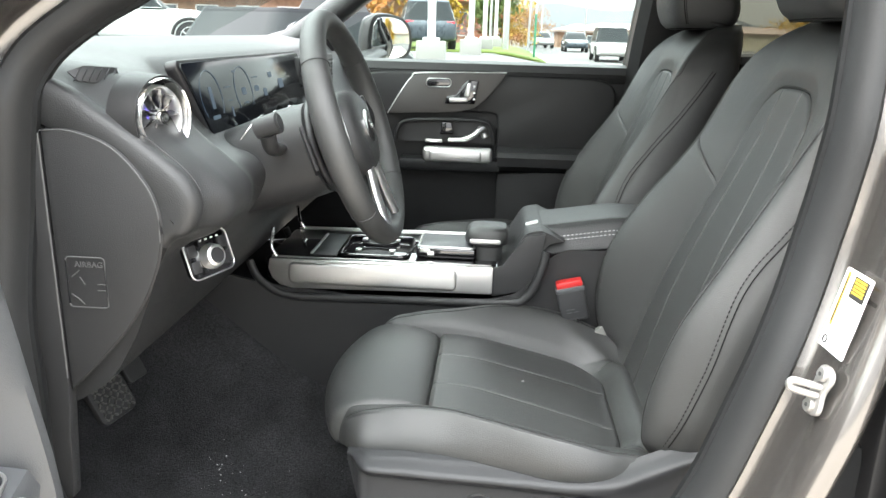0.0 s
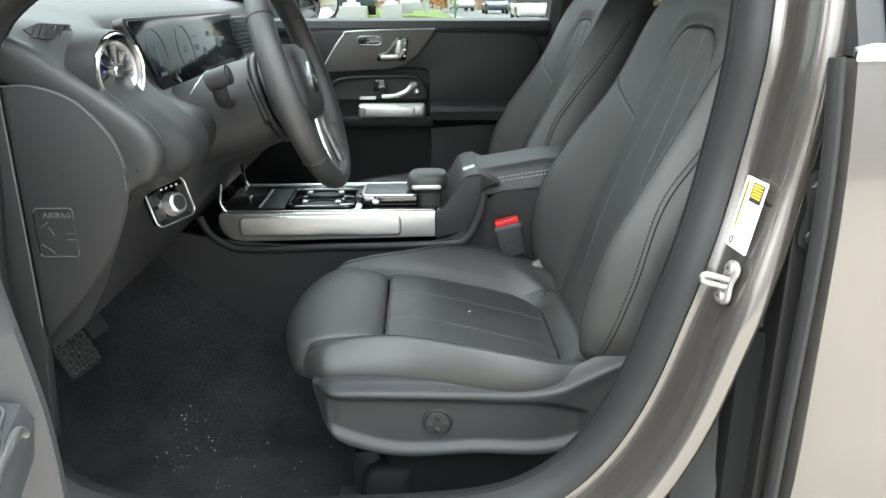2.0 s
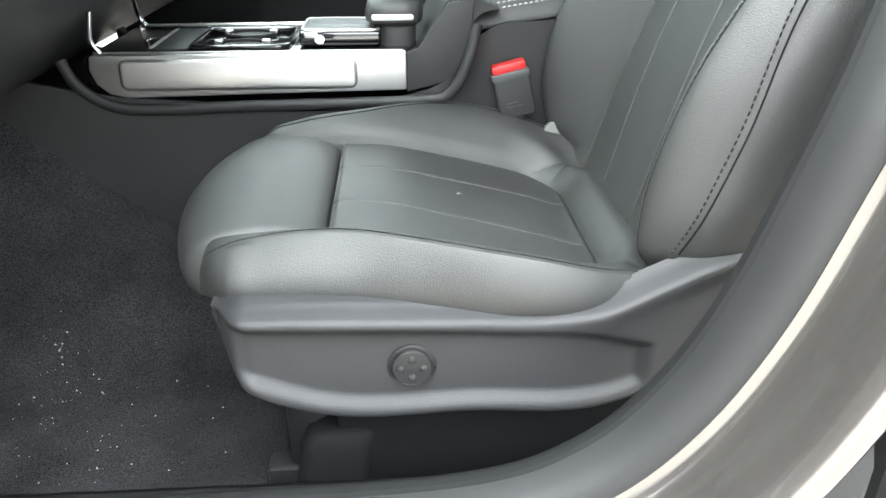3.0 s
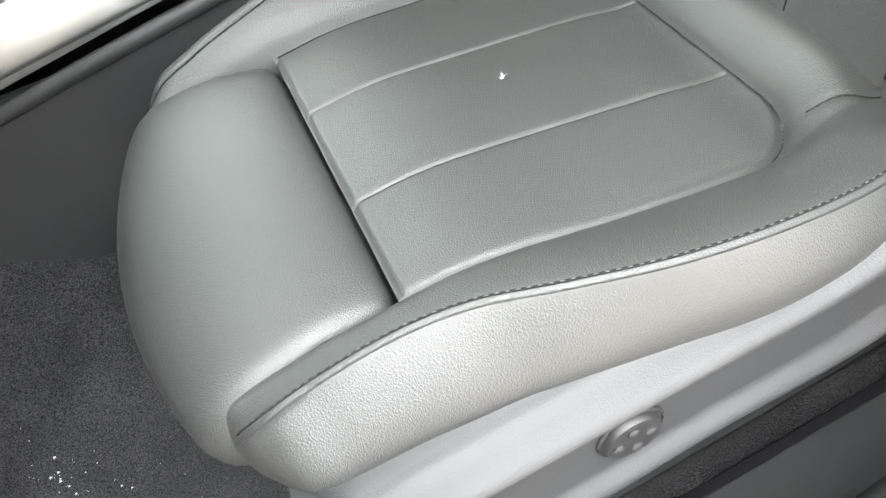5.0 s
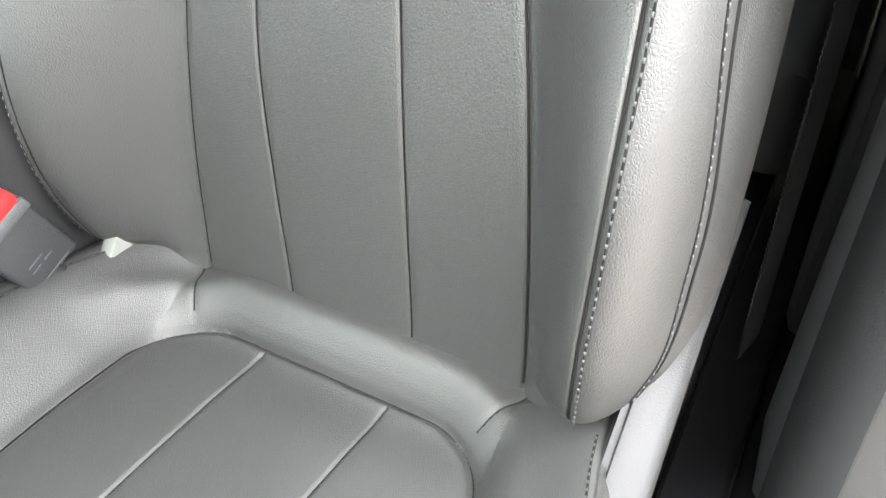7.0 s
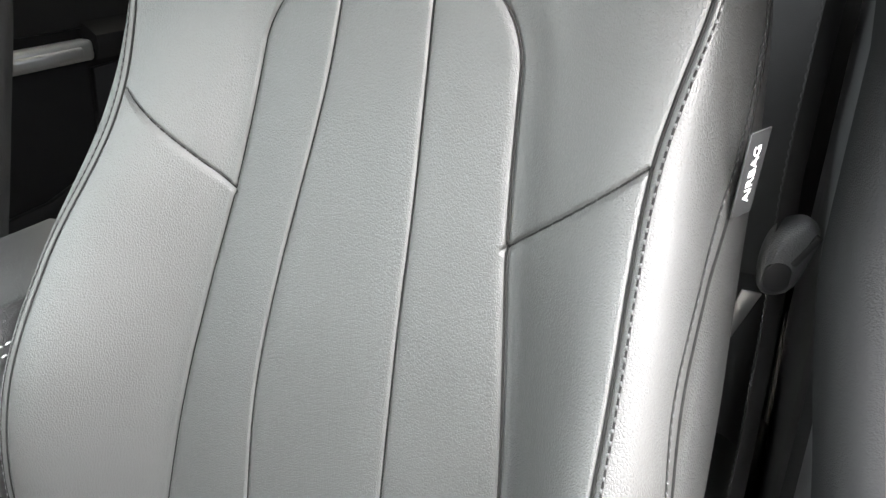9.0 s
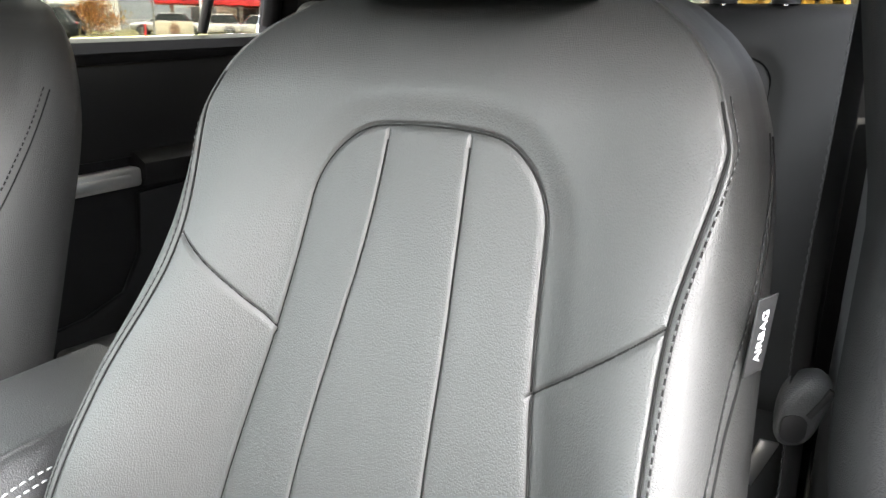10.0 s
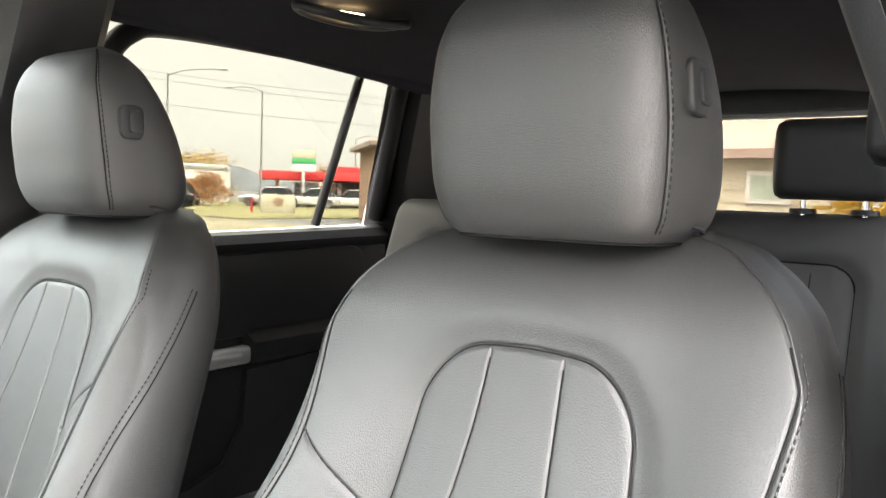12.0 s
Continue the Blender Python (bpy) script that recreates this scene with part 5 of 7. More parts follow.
tag = part("airbag_tag", plate([(-0.012, -0.027), (0.012, -0.027), (0.012, 0.027), (-0.012, 0.027)], 0.0012, TAGM, 0.0004, 1), TAG, driver_seat, "small woven grey airbag tag")
part("lettering", text_mesh("AIRBAG", 0.0105, 0.0003, TAGM @ pose(0, 0, 0.0014, 0, 0, 90)), PRINT, tag, "white woven letters")
speck_at = (0.305, SEAT_Y + 0.012, float(cushion_top(np.array([0.305]), np.array([0.012]))[0]) + 0.0005)
rng = np.random.default_rng(5)
bits = [tube(smooth_path([np.array(speck_at) + rng.normal(0, 1, 3) * (0.0028, 0.0024, 0.0001) for _ in range(4)], 4), 0.00016, 5) for _ in range(6)]
tagged(part("lint", joined(bits), LINT), "a few pale threads of lint on the seat cushion", "lint", kind="stuff")

# ---- centre console ----
console = thing("center_console", (0.15, 0, 0.50), "black centre console with satin silver side bar", "console", kind="structure")


def console_side(s):
    rows = []
    for x in np.linspace(-0.40, 0.66, 60):
        top = float(curve_at([(-0.40, 0.80), (-0.20, 0.752), (-0.10, 0.742), (0.24, 0.742), (0.30, 0.765), (0.36, 0.83), (0.45, 0.845), (0.66, 0.87)], x))
        rows.append([(x, s * (0.185 - 0.034 * float(sstep(0.30, 0.36, x)) - 0.012 * v + 0.012 * (1 - v) ** 2 + 0.01 * float(sstep(-0.1, -0.4, x))), 0.47 + (top - 0.47) * v) for v in np.linspace(0, 1, 14)])
    return sheet(rows, 0.012, (0, -s, 0), 45)


for s in (-1, 1):
    part("side_panel", console_side(s), HARD, console, "dark grained side panel")
    # silver bar with a raised grip, over a black groove
    outline = [(-0.200, 0.806), (-0.203, 0.786), (-0.196, 0.766), (-0.180, 0.752), (-0.155, 0.746), (0.244, 0.753), (0.244, 0.809)]
    m = frame_of((0, s * 0.163, 0), (1, 0, 0), (0, 0, 1))
    m = m if s < 0 else Matrix.Translation((0, 0.172, 0)) @ Matrix.Translation((0, -0.163, 0)) @ m @ pose(0, 0, -0.009)
    base = part("silver_bar", plate(outline, 0.012, m, 0.003), SILVER, console, "satin aluminium side bar")
    part("grip", plate([(x + 0.006, z + 0.779) for x, z in rrect(0.335, 0.044, 0.012)], 0.021, m, 0.006, 3), SILVER, base, "raised brushed grip pad")
    low = smooth_path([(-0.24, s * 0.174, 0.80), (-0.222, s * 0.178, 0.765), (-0.18, s * 0.180, 0.737), (-0.12, s * 0.180, 0.730), (0.0, s * 0.180, 0.733), (0.26, s * 0.180, 0.738), (0.31, s * 0.180, 0.752), (0.335, s * 0.178, 0.80), (0.345, s * 0.172, 0.845)], 5)
    part("edge_roll", tube(low, 0.0085, 10), HARD, console)
part("tray", box((0.47, 0.315, 0.05), (0.02, 0, 0.779), 0.010), PIANO, console, "glossy black tray")
# near-black wall takes the place of the shaded recess before the tray
part("recess_wall", box((0.02, 0.30, 0.26), (-0.37, 0, 0.90), 0.004), SHADE_BLACK, console, "near-black wall standing in for the dark recess")
for s in (-1, 1):
    part("tray_edge", tube(smooth_path([(-0.19, s * 0.150, 0.806), (-0.20, s * 0.15, 0.825), (-0.20, s * 0.13, 0.86)], 5), 0.004, 8), CHROME, console)
    part("deck_strip", box((0.44, 0.004, 0.004), (0.02, s * 0.150, 0.806), 0.0012), SILVER, console)
frame_y = tube([(x + 0.0, y - 0.02, 0.808) for x, y in rrect(0.14, 0.20, 0.02)], 0.0045, 8, closed=True)
cups = part("cup_holder", frame_y, PIANO, console, "glossy black cup holder")
for y in (-0.075, 0.035):
    part("cup_wall", lathe([(0.040, 0.0), (0.040, 0.004), (0.036, 0.004), (0.035, -0.02), (0.0, -0.021)], pose(0.0, y, 0.8055), 32), DARK, cups)
    part("cup_clip", box((0.012, 0.016, 0.006), (-0.034, y, 0.811), 0.002), SILVER, cups)
    part("cup_clip", box((0.012, 0.016, 0.006), (0.036, y, 0.811), 0.002), SILVER, cups)
fl = part("front_lid", plate(rrect(0.050, 0.22, 0.006), 0.004, pose(-0.098, -0.02, 0.805), 0.001), SOFT, console, "dark lid with a silver front edge")
part("lid_edge", box((0.006, 0.21, 0.003), (-0.124, -0.02, 0.8095), 0.001), SILVER, fl)
pad = part("touchpad", box((0.122, 0.15, 0.022), (0.148, -0.03, 0.817), 0.006, 3), PIANO, console, "touchpad in a slim silver surround")
part("pad_rim", tube([(0.148 + x, -0.03 + y, 0.8285) for x, y in rrect(0.113, 0.141, 0.012, 5)], 0.0025, 8, closed=True), SILVER, pad)
part("pad_face", box((0.107, 0.135, 0.006), (0.148, -0.03, 0.8275), 0.002), LIGHTENED_SOFT, pad)
for k, y in enumerate((-0.098, -0.070, 0.012, 0.036)):
    part("button", box((0.020, 0.016, 0.008), (0.196 if k % 2 else 0.105, y, 0.822), 0.002), SILVER, pad)
part("roller", tube([(0.118, -0.112, 0.817), (0.118, -0.098, 0.817)], 0.007, 16), CHROME, pad)
rest = part("palm_rest", loft([[(x * k + 0.232 + dx, y * k - 0.055, z) for x, y in rrect(0.085, 0.115, 0.034, 8)] for z, k, dx in ((0.802, 0.66, 0.0), (0.832, 0.68, 0.0), (0.840, 0.98, -0.004), (0.850, 1.02, -0.004), (0.864, 0.98, -0.002), (0.872, 0.82, 0.0), (0.874, 0.4, 0.0))], True, 45), LEATHER, console, "padded black palm rest")
part("rest_strip", plate(rrect(0.062, 0.009, 0.004), 0.004, frame_of((0.226, -0.1125, 0.848), (1, 0, 0), (0, 0, 1)), 0.0015), SILVER, rest)
# the rise to the armrest
rise = [[(x, y, z) for y in np.linspace(-0.158, 0.158, 14)] for x, z in smooth_path([(0.245, 0.80), (0.262, 0.806), (0.285, 0.845), (0.305, 0.876), (0.335, 0.884)], 6)]
part("armrest_cheek", sheet(rise, 0.05, (0.9, 0, -0.4)), HARD, console)
for s in (-1, 1):
    part("cheek_side", plate([(0.244, 0.748), (0.30, 0.762), (0.335, 0.80), (0.342, 0.880), (0.305, 0.874), (0.282, 0.842), (0.262, 0.812), (0.244, 0.806)], 0.014, frame_of((0, s * 0.165 if s < 0 else 0.151, 0), (1, 0, 0), (0, 0, 1)) @ pose(0, 0, -0.008), 0.003), HARD, console)
part("latch", plate(rrect(0.026, 0.030, 0.004), 0.003, frame_of((0.318, -0.064, 0.8805), (0.95, 0, 0.3), (0, 1, 0)), 0.001), SILVER, console, "small silver latch button")
LID = smooth_path([(-0.070, 0.001), (-0.092, -0.003), (-0.106, -0.012), (-0.130, -0.046), (-0.126, -0.052), (0.0, -0.053), (0.126, -0.052), (0.130, -0.046), (0.106, -0.012), (0.092, -0.003), (0.070, 0.001)], 5, True)
arm = []
for x in np.linspace(0.338, 0.66, 20):
    z = 0.882 + 0.16 * min(x - 0.338, 0.14)
    arm.append([(x, y, z + q) for y, q in LID])
armob = part("armrest_lid", loft(arm, True, 40), SOFT, console, "stitched leatherette armrest lid")
for s in (-1, 1):
    for y, dz in ((0.1142, -0.0210), (0.1190, -0.0280)):
        line = [(x, s * (y + 0.001), 0.882 + 0.16 * min(x - 0.338, 0.14) + dz) for x in np.linspace(0.345, 0.65, 20)]
        part("stitching", stitches(line, [(0, 0.8 * s, 0.6)] * 20, 0.005, 0.003, 0.0009), LINT, armob, "white thread", kind="stuff")
part("armrest_box", loft([[(x, y * (1 - 0.05 * k), z + 0.16 * min(x - 0.338, 0.14)) for x, y in [(a + 0.50, b) for a, b in rrect(0.326, 0.27, 0.01)]] for k, z in ((0, 0.62), (0, 0.79), (1, 0.824))], True, 40), HARD, console)
part("tunnel_end", box((0.34, 0.26, 0.28), (0.48, 0, 0.62), 0.01), HARD, console)

# the console is narrower than it is drawn above, and lies a little deeper
for ob in console.children_recursive:
    ob.data.transform(Matrix(((1.027, 0, 0, -0.0054), (0, 0.76, 0, 0), (0, 0, 1.027, -0.034), (0, 0, 0, 1))))

# ---- seat belt buckle ----
def buckle(at, s, tilt):
    b = thing("belt_buckle", at, "black belt buckle with a red release button", "belt buckle", "belt buckles")
    m = Matrix.Translation(at) @ Euler((0, radians(tilt), 0)).to_matrix().to_4x4()
    def put(me):
        me.transform(m)
        return me
    part("housing", put(box((0.056, 0.026, 0.070), (0, 0, 0.075), 0.005, 3)), VALANCE, b)
    part("collar", put(box((0.058, 0.028, 0.012), (0, 0, 0.107), 0.003)), LIGHTENED_SOFT, b)
    part("release", put(box((0.052, 0.024, 0.016), (0.0, 0, 0.117), 0.004)), RED, b, "red release button")
    part("stem", put(tube([(0, 0, -0.03), (0, 0, 0.02), (0, 0, 0.045)], [0.015, 0.0145, 0.013], 12, (1.1, 0.6))), HARD, b)
    part("mark", put(box((0.034, 0.0006, 0.0012), (0, -0.0133 * s, 0.046), 0)), MID_THREAD, b)
    for x, z, w in ((-0.010, 0.060, 0.010), (0.004, 0.060, 0.009), (-0.006, 0.066, 0.016)):
        part("mark", put(box((w, 0.0006, 0.0012), (x, -0.0133 * s, z), 0)), LIGHTENED_SOFT, b)
    return b


buckle((0.426, -0.131, 0.657), 1, -14)
part("hinge_cover", plate([(0.444, 0.640), (0.444, 0.674), (0.474, 0.700), (0.535, 0.672), (0.535, 0.620)], 0.016, frame_of((0, -0.142, 0), (1, 0, 0), (0, 0, 1)), 0.004), mat("pale_plastic", (0.13, 0.133, 0.124), 0.6), driver_seat, "pale grey hinge cover")

# ---- front passenger door, inner side ----
pd = thing("passenger_door", (0.1, 0.70, 0.45), "closed black passenger door with silver handle and pull bar", "car door", "doors")
part("door_panel", sheet([[(x, 0.690 + 0.02 * (1 - v) ** 2, 0.44 + (1.150 - 0.44) * v) for x in np.linspace(-0.46, 0.605, 24)] for v in np.linspace(0, 1, 16)], 0.05, (0, 1, 0)), SHADED_PLASTIC, pd)
top = [[(x, y, z) for y, z in ((0.76, 1.150), (0.735, 1.166), (0.700, 1.168), (0.682, 1.160), (0.675, 1.140), (0.684, 1.122), (0.70, 1.115))] for x in np.linspace(-0.46, 0.605, 12)]
part("belt_rail", sheet(top, 0.006, (0, 0.3, -1)), SOFT, pd, "soft rolled belt rail")
upper = smooth_path([(-0.16, 1.125), (0.10, 1.132), (0.40, 1.130), (0.53, 1.125), (0.575, 1.10), (0.582, 1.05), (0.565, 0.98), (0.535, 0.92), (0.49, 0.895), (0.38, 0.884), (0.25, 0.880), (0.235, 0.90), (0.24, 0.99), (0.20, 1.02), (-0.10, 1.012), (-0.16, 1.03)], 4, True)
part("padded_insert", plate([(x, z) for x, z in upper], 0.017, frame_of((0, 0.690, 0), (1, 0, 0), (0, 0, 1)), 0.008, 3), SHADED_LEATHER, pd, "padded black leatherette insert")
weave = [(-0.085, 1.012), (-0.05, 1.07), (-0.015, 1.118), (0.02, 1.132), (0.262, 1.138), (0.238, 1.10), (0.205, 1.06), (0.17, 1.035), (0.13, 1.022)]
PDF = frame_of((0, 0.664, 0), (1, 0, 0), (0, 0, 1))
wv = part("trim_panel", plate([(x, z) for x, z in weave], 0.007, PDF, 0.002), WEAVE, pd, "grey weave-patterned trim panel")
part("trim_line", tube([PDF @ Vector((x, z, 0.006)) for x, z in smooth_path(weave[:5], 5)], 0.0018, 6), SILVER, wv)
mem = part("memory_switch", plate([(x + 0.066, z + 1.105) for x, z in rrect(0.070, 0.022, 0.010)], 0.0095, PDF, 0.001), PIANO, wv, "seat memory buttons")
part("memory_rim", tube([PDF @ Vector((x + 0.066, z + 1.105, 0.0095)) for x, z in rrect(0.072, 0.024, 0.011)], 0.0012, 6, closed=True), SILVER, mem)
sr = part("seat_switch", plate([(0.085, 1.045), (0.090, 1.066), (0.118, 1.072), (0.135, 1.10), (0.150, 1.114), (0.183, 1.112), (0.172, 1.046)], 0.010, PDF, 0.002), PIANO, wv, "seat-shaped switch block")
part("seat_key", plate([(0.098, 1.050), (0.098, 1.062), (0.150, 1.066), (0.152, 1.052)], 0.017, PDF, 0.003), SILVER, sr, "silver cushion key")
part("back_key", plate([(0.140, 1.068), (0.150, 1.106), (0.162, 1.106), (0.156, 1.066)], 0.017, PDF, 0.003), SILVER, sr, "silver backrest key")
for z in (1.060, 1.078, 1.096):
    part("key_mark", plate([(x + 0.170, q + z) for x, q in rrect(0.006, 0.005, 0.001)], 0.0108, PDF, 0), PRINT, sr)
# pull-handle bay, handle and silver bar
bay = smooth_path([(-0.06, 0.93), (-0.055, 0.965), (-0.035, 0.988), (0.02, 0.996), (0.15, 0.999), (0.205, 0.995), (0.225, 0.975), (0.235, 0.93)], 5)
part("handle_bay", tube([(x, 0.660, z) for x, z in bay], 0.006, 8), SHADED_PLASTIC, pd)
part("bay_back", plate([(x, z) for x, z in bay], 0.006, frame_of((0, 0.676, 0), (1, 0, 0), (0, 0, 1)), 0), DARK, pd)
hand = smooth_path([(0.10, 0.648, 0.941), (0.14, 0.640, 0.944), (0.17, 0.638, 0.955), (0.19, 0.645, 0.972), (0.20, 0.66, 0.968), (0.208, 0.66, 0.95)], 4)
part("inner_handle", tube(hand, [0.008] * 5 + [0.011] * 8 + [0.015] * (len(hand) - 13), 12, (1.0, 0.8)), SILVER, pd, "satin silver door handle")
part("lock_switch", plate([(0.072, 0.955), (0.078, 0.99), (0.105, 0.99), (0.112, 0.955)], 0.006, PDF @ pose(0, 0, 0.002), 0.001), PIANO, pd)
part("pull_ledge", box((0.30, 0.07, 0.035), (0.105, 0.660, 0.868), 0.008), SHADED_PLASTIC, pd)
bar = part("pull_bar", box((0.205, 0.040, 0.044), (0.128, 0.632, 0.900), 0.012, 4), SILVER, pd, "satin silver pull bar")
part("bar_grip", box((0.155, 0.02, 0.036), (0.122, 0.618, 0.898), 0.008, 3), SILVER, bar)
part("slot", box((0.05, 0.006, 0.010), (0.055, 0.652, 0.936), 0.002), SILVER, pd)
part("armrest", loft([[(x, y, z) for y, z in ((0.70, 0.93), (0.665, 0.922), (0.625, 0.912), (0.616, 0.898), (0.620, 0.872), (0.655, 0.852), (0.70, 0.850))] for x in np.linspace(0.245, 0.560, 10)], True, 40), SHADED_LEATHER, pd, "padded door armrest")
lowp = [(0.247, 0.70), (0.247, 0.842), (0.55, 0.858), (0.52, 0.74), (0.46, 0.60), (0.40, 0.50), (-0.45, 0.50), (-0.45, 0.60), (-0.2, 0.64), (0.10, 0.645), (0.205, 0.665)]
part("lower_panel", plate([(x, z) for x, z in lowp], 0.018, frame_of((0, 0.682, 0), (1, 0, 0), (0, 0, 1)), 0.004), SHADED_PLASTIC, pd, "dark lower panel round the pocket")
gl = part("window_pane", sheet([[(-0.40 + u * 1.02 + 0.30 * v * (1 - u), 0.735 - 0.135 * v - 0.02 * v * v, 1.155 + (0.14 + 0.30 * min(1, u * 1.6)) * v) for u in np.linspace(0, 1, 10)] for v in np.linspace(0, 1, 6)], 0.004, (0, 1, 0)), PANE, pd, "clear side window")
gl.visible_shadow = False

# wing mirror outside
mr = thing("wing_mirror", (-0.12, 0.90, 1.12), "door mirror in a dark housing reflecting orange trees", "mirror")
mm = frame_of((-0.118, 0.935, 1.222), (0.72, 0.69, 0), (0, 0, 1))
mo = smooth_path([(-0.085, -0.035), (-0.07, 0.055), (-0.02, 0.072), (0.05, 0.060), (0.082, 0.02), (0.078, -0.04), (0.03, -0.068), (-0.05, -0.062)], 5, True)
part("shell", loft([[mm @ Vector((x * k, y * k, h)) for x, y in mo] for h, k in ((0.002, 0.97), (0.0, 1.04), (-0.02, 1.08), (-0.06, 0.98), (-0.09, 0.7))], True, 50), DARK, mr, "dark mirror housing")
part("mirror_glass", plate([(x * 0.90, y * 0.90) for x, y in mo], 0.003, mm @ pose(0, 0, 0.002, 0, 2, 0), 0.0008), MIRROR, mr, "flat mirror glass")
part("foot", tube([(-0.20, 0.75, 1.15), (-0.16, 0.90, 1.175)], 0.03, 12, (1.4, 0.6)), DARK, mr)

# ---- rear right door ----
rd = thing("rear_door", (1.2, 0.72, 0.45), "closed black rear door with a silver pull", "car door", "doors")
part("door_panel", sheet([[(x, 0.715, 0.42 + 0.75 * v) for x in np.linspace(0.78, 1.80, 14)] for v in np.linspace(0, 1, 10)], 0.05, (0, 1, 0)), SHADED_PLASTIC, rd)
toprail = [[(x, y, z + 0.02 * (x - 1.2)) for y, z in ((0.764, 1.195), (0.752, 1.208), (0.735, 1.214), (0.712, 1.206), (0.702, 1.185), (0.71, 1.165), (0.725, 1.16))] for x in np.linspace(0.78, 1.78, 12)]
part("belt_rail", sheet(toprail, 0.006, (0, 0.3, -1)), SHADED_PLASTIC, rd, "soft rolled belt rail")
ins = smooth_path([(0.82, 0.99), (0.82, 1.14), (0.90, 1.155), (1.3, 1.165), (1.58, 1.172), (1.66, 1.16), (1.685, 1.10), (1.66, 1.02), (1.60, 0.985), (1.30, 0.965)], 4, True)
part("padded_insert", plate([(x, z) for x, z in ins], 0.012, frame_of((0, 0.716, 0), (1, 0, 0), (0, 0, 1)), 0.006, 3), SHADED_LEATHER, rd, "padded insert")
part("armrest", loft([[(x, y, z) for y, z in ((0.72, 0.985), (0.69, 0.972), (0.665, 0.955), (0.662, 0.930), (0.675, 0.905), (0.72, 0.90))] for x in np.linspace(1.255, 1.68, 8)], True, 40), SHADED_PLASTIC, rd)
pb = part("pull_bar", box((0.20, 0.036, 0.042), (1.150, 0.686, 0.928), 0.010, 3), SILVER, rd, "satin silver pull bar")
part("bar_grip", box((0.16, 0.02, 0.024), (1.140, 0.671, 0.926), 0.007, 3), SILVER, pb)
part("lower_panel", plate([(1.262, 0.885), (1.67, 0.90), (1.67, 0.46), (0.80, 0.46), (0.80, 0.62), (1.10, 0.64), (1.20, 0.67), (1.25, 0.75)], 0.016, frame_of((0, 0.715, 0), (1, 0, 0), (0, 0, 1)), 0.004), SHADED_PLASTIC, rd)
gl = part("window_pane", sheet([[(0.80 + 0.93 * u, 0.765 - 0.10 * v - 0.03 * v * v, 1.205 + 0.02 * u + 0.42 * v) for u in np.linspace(0, 1, 8)] for v in np.linspace(0, 1, 6)], 0.004, (0, 1, 0)), REAR_PANE, rd, "clear rear side window")
gl.visible_shadow = False
part("division_bar", tube([(1.528, 0.752, 1.225), (1.595, 0.662, 1.630)], 0.017, 10, (1.0, 0.7)), DARK, rd, "black division bar")
# window frame: front upright with its round upper corner, and rear upright
fr = smooth_path([(0.80, 0.74, 1.21), (0.845, 0.70, 1.42), (0.875, 0.665, 1.54), (0.92, 0.645, 1.605), (1.0, 0.635, 1.628), (1.3, 0.632, 1.640), (1.60, 0.632, 1.642), (1.72, 0.635, 1.628), (1.745, 0.66, 1.55), (1.745, 0.73, 1.24)], 6)
part("window_frame", tube(fr, 0.022, 10, (1.0, 1.2), (0, 1, 0)), SHADE_BLACK, rd)
lampu = thing("roof_lamp", (1.15, 0.29, 1.65), "oval black roof lamp, lit warm yellow", "roof lamp")
oval = smooth_path([(1.055, 0.335, 1.650), (1.075, 0.300, 1.640), (1.15, 0.262, 1.634), (1.235, 0.236, 1.640), (1.262, 0.250, 1.650), (1.235, 0.285, 1.642), (1.16, 0.318, 1.638), (1.085, 0.345, 1.645)], 5, True)
part("bezel", tube(oval, 0.009, 10, closed=True), DARK, lampu, "black oval bezel")
part("reading_lamp", box((0.050, 0.010, 0.006), (1.145, 0.285, 1.6465), 0.002, 2, (0, 0, -25)), LAMP, lampu, "warm lit lamp")
part("reading_lamp", box((0.012, 0.008, 0.006), (1.100, 0.305, 1.648), 0.002), LAMP, lampu)

# ---- rear bench ----
def bench_front(y, z, c):
    d = y - c
    x = 1.46 + 0.36 * (z - 0.62)
    sdf = np.maximum(np.abs(d) - 0.115, z - 1.205)
    r = 0.05
    qx, qz = np.abs(d) - (0.118 - r), z - (1.208 - r)
    sdf = np.hypot(np.maximum(qx, 0), np.maximum(qz, 0)) + np.minimum(np.maximum(qx, qz), 0) - r
    return x - 0.010 * sstep(0, 0.03, sdf) + 0.004 * np.exp(-(sdf / 0.004) ** 2) + (sdf < 0) * 0.003 * np.exp(-((np.abs(d) - 0.04) / 0.003) ** 2)


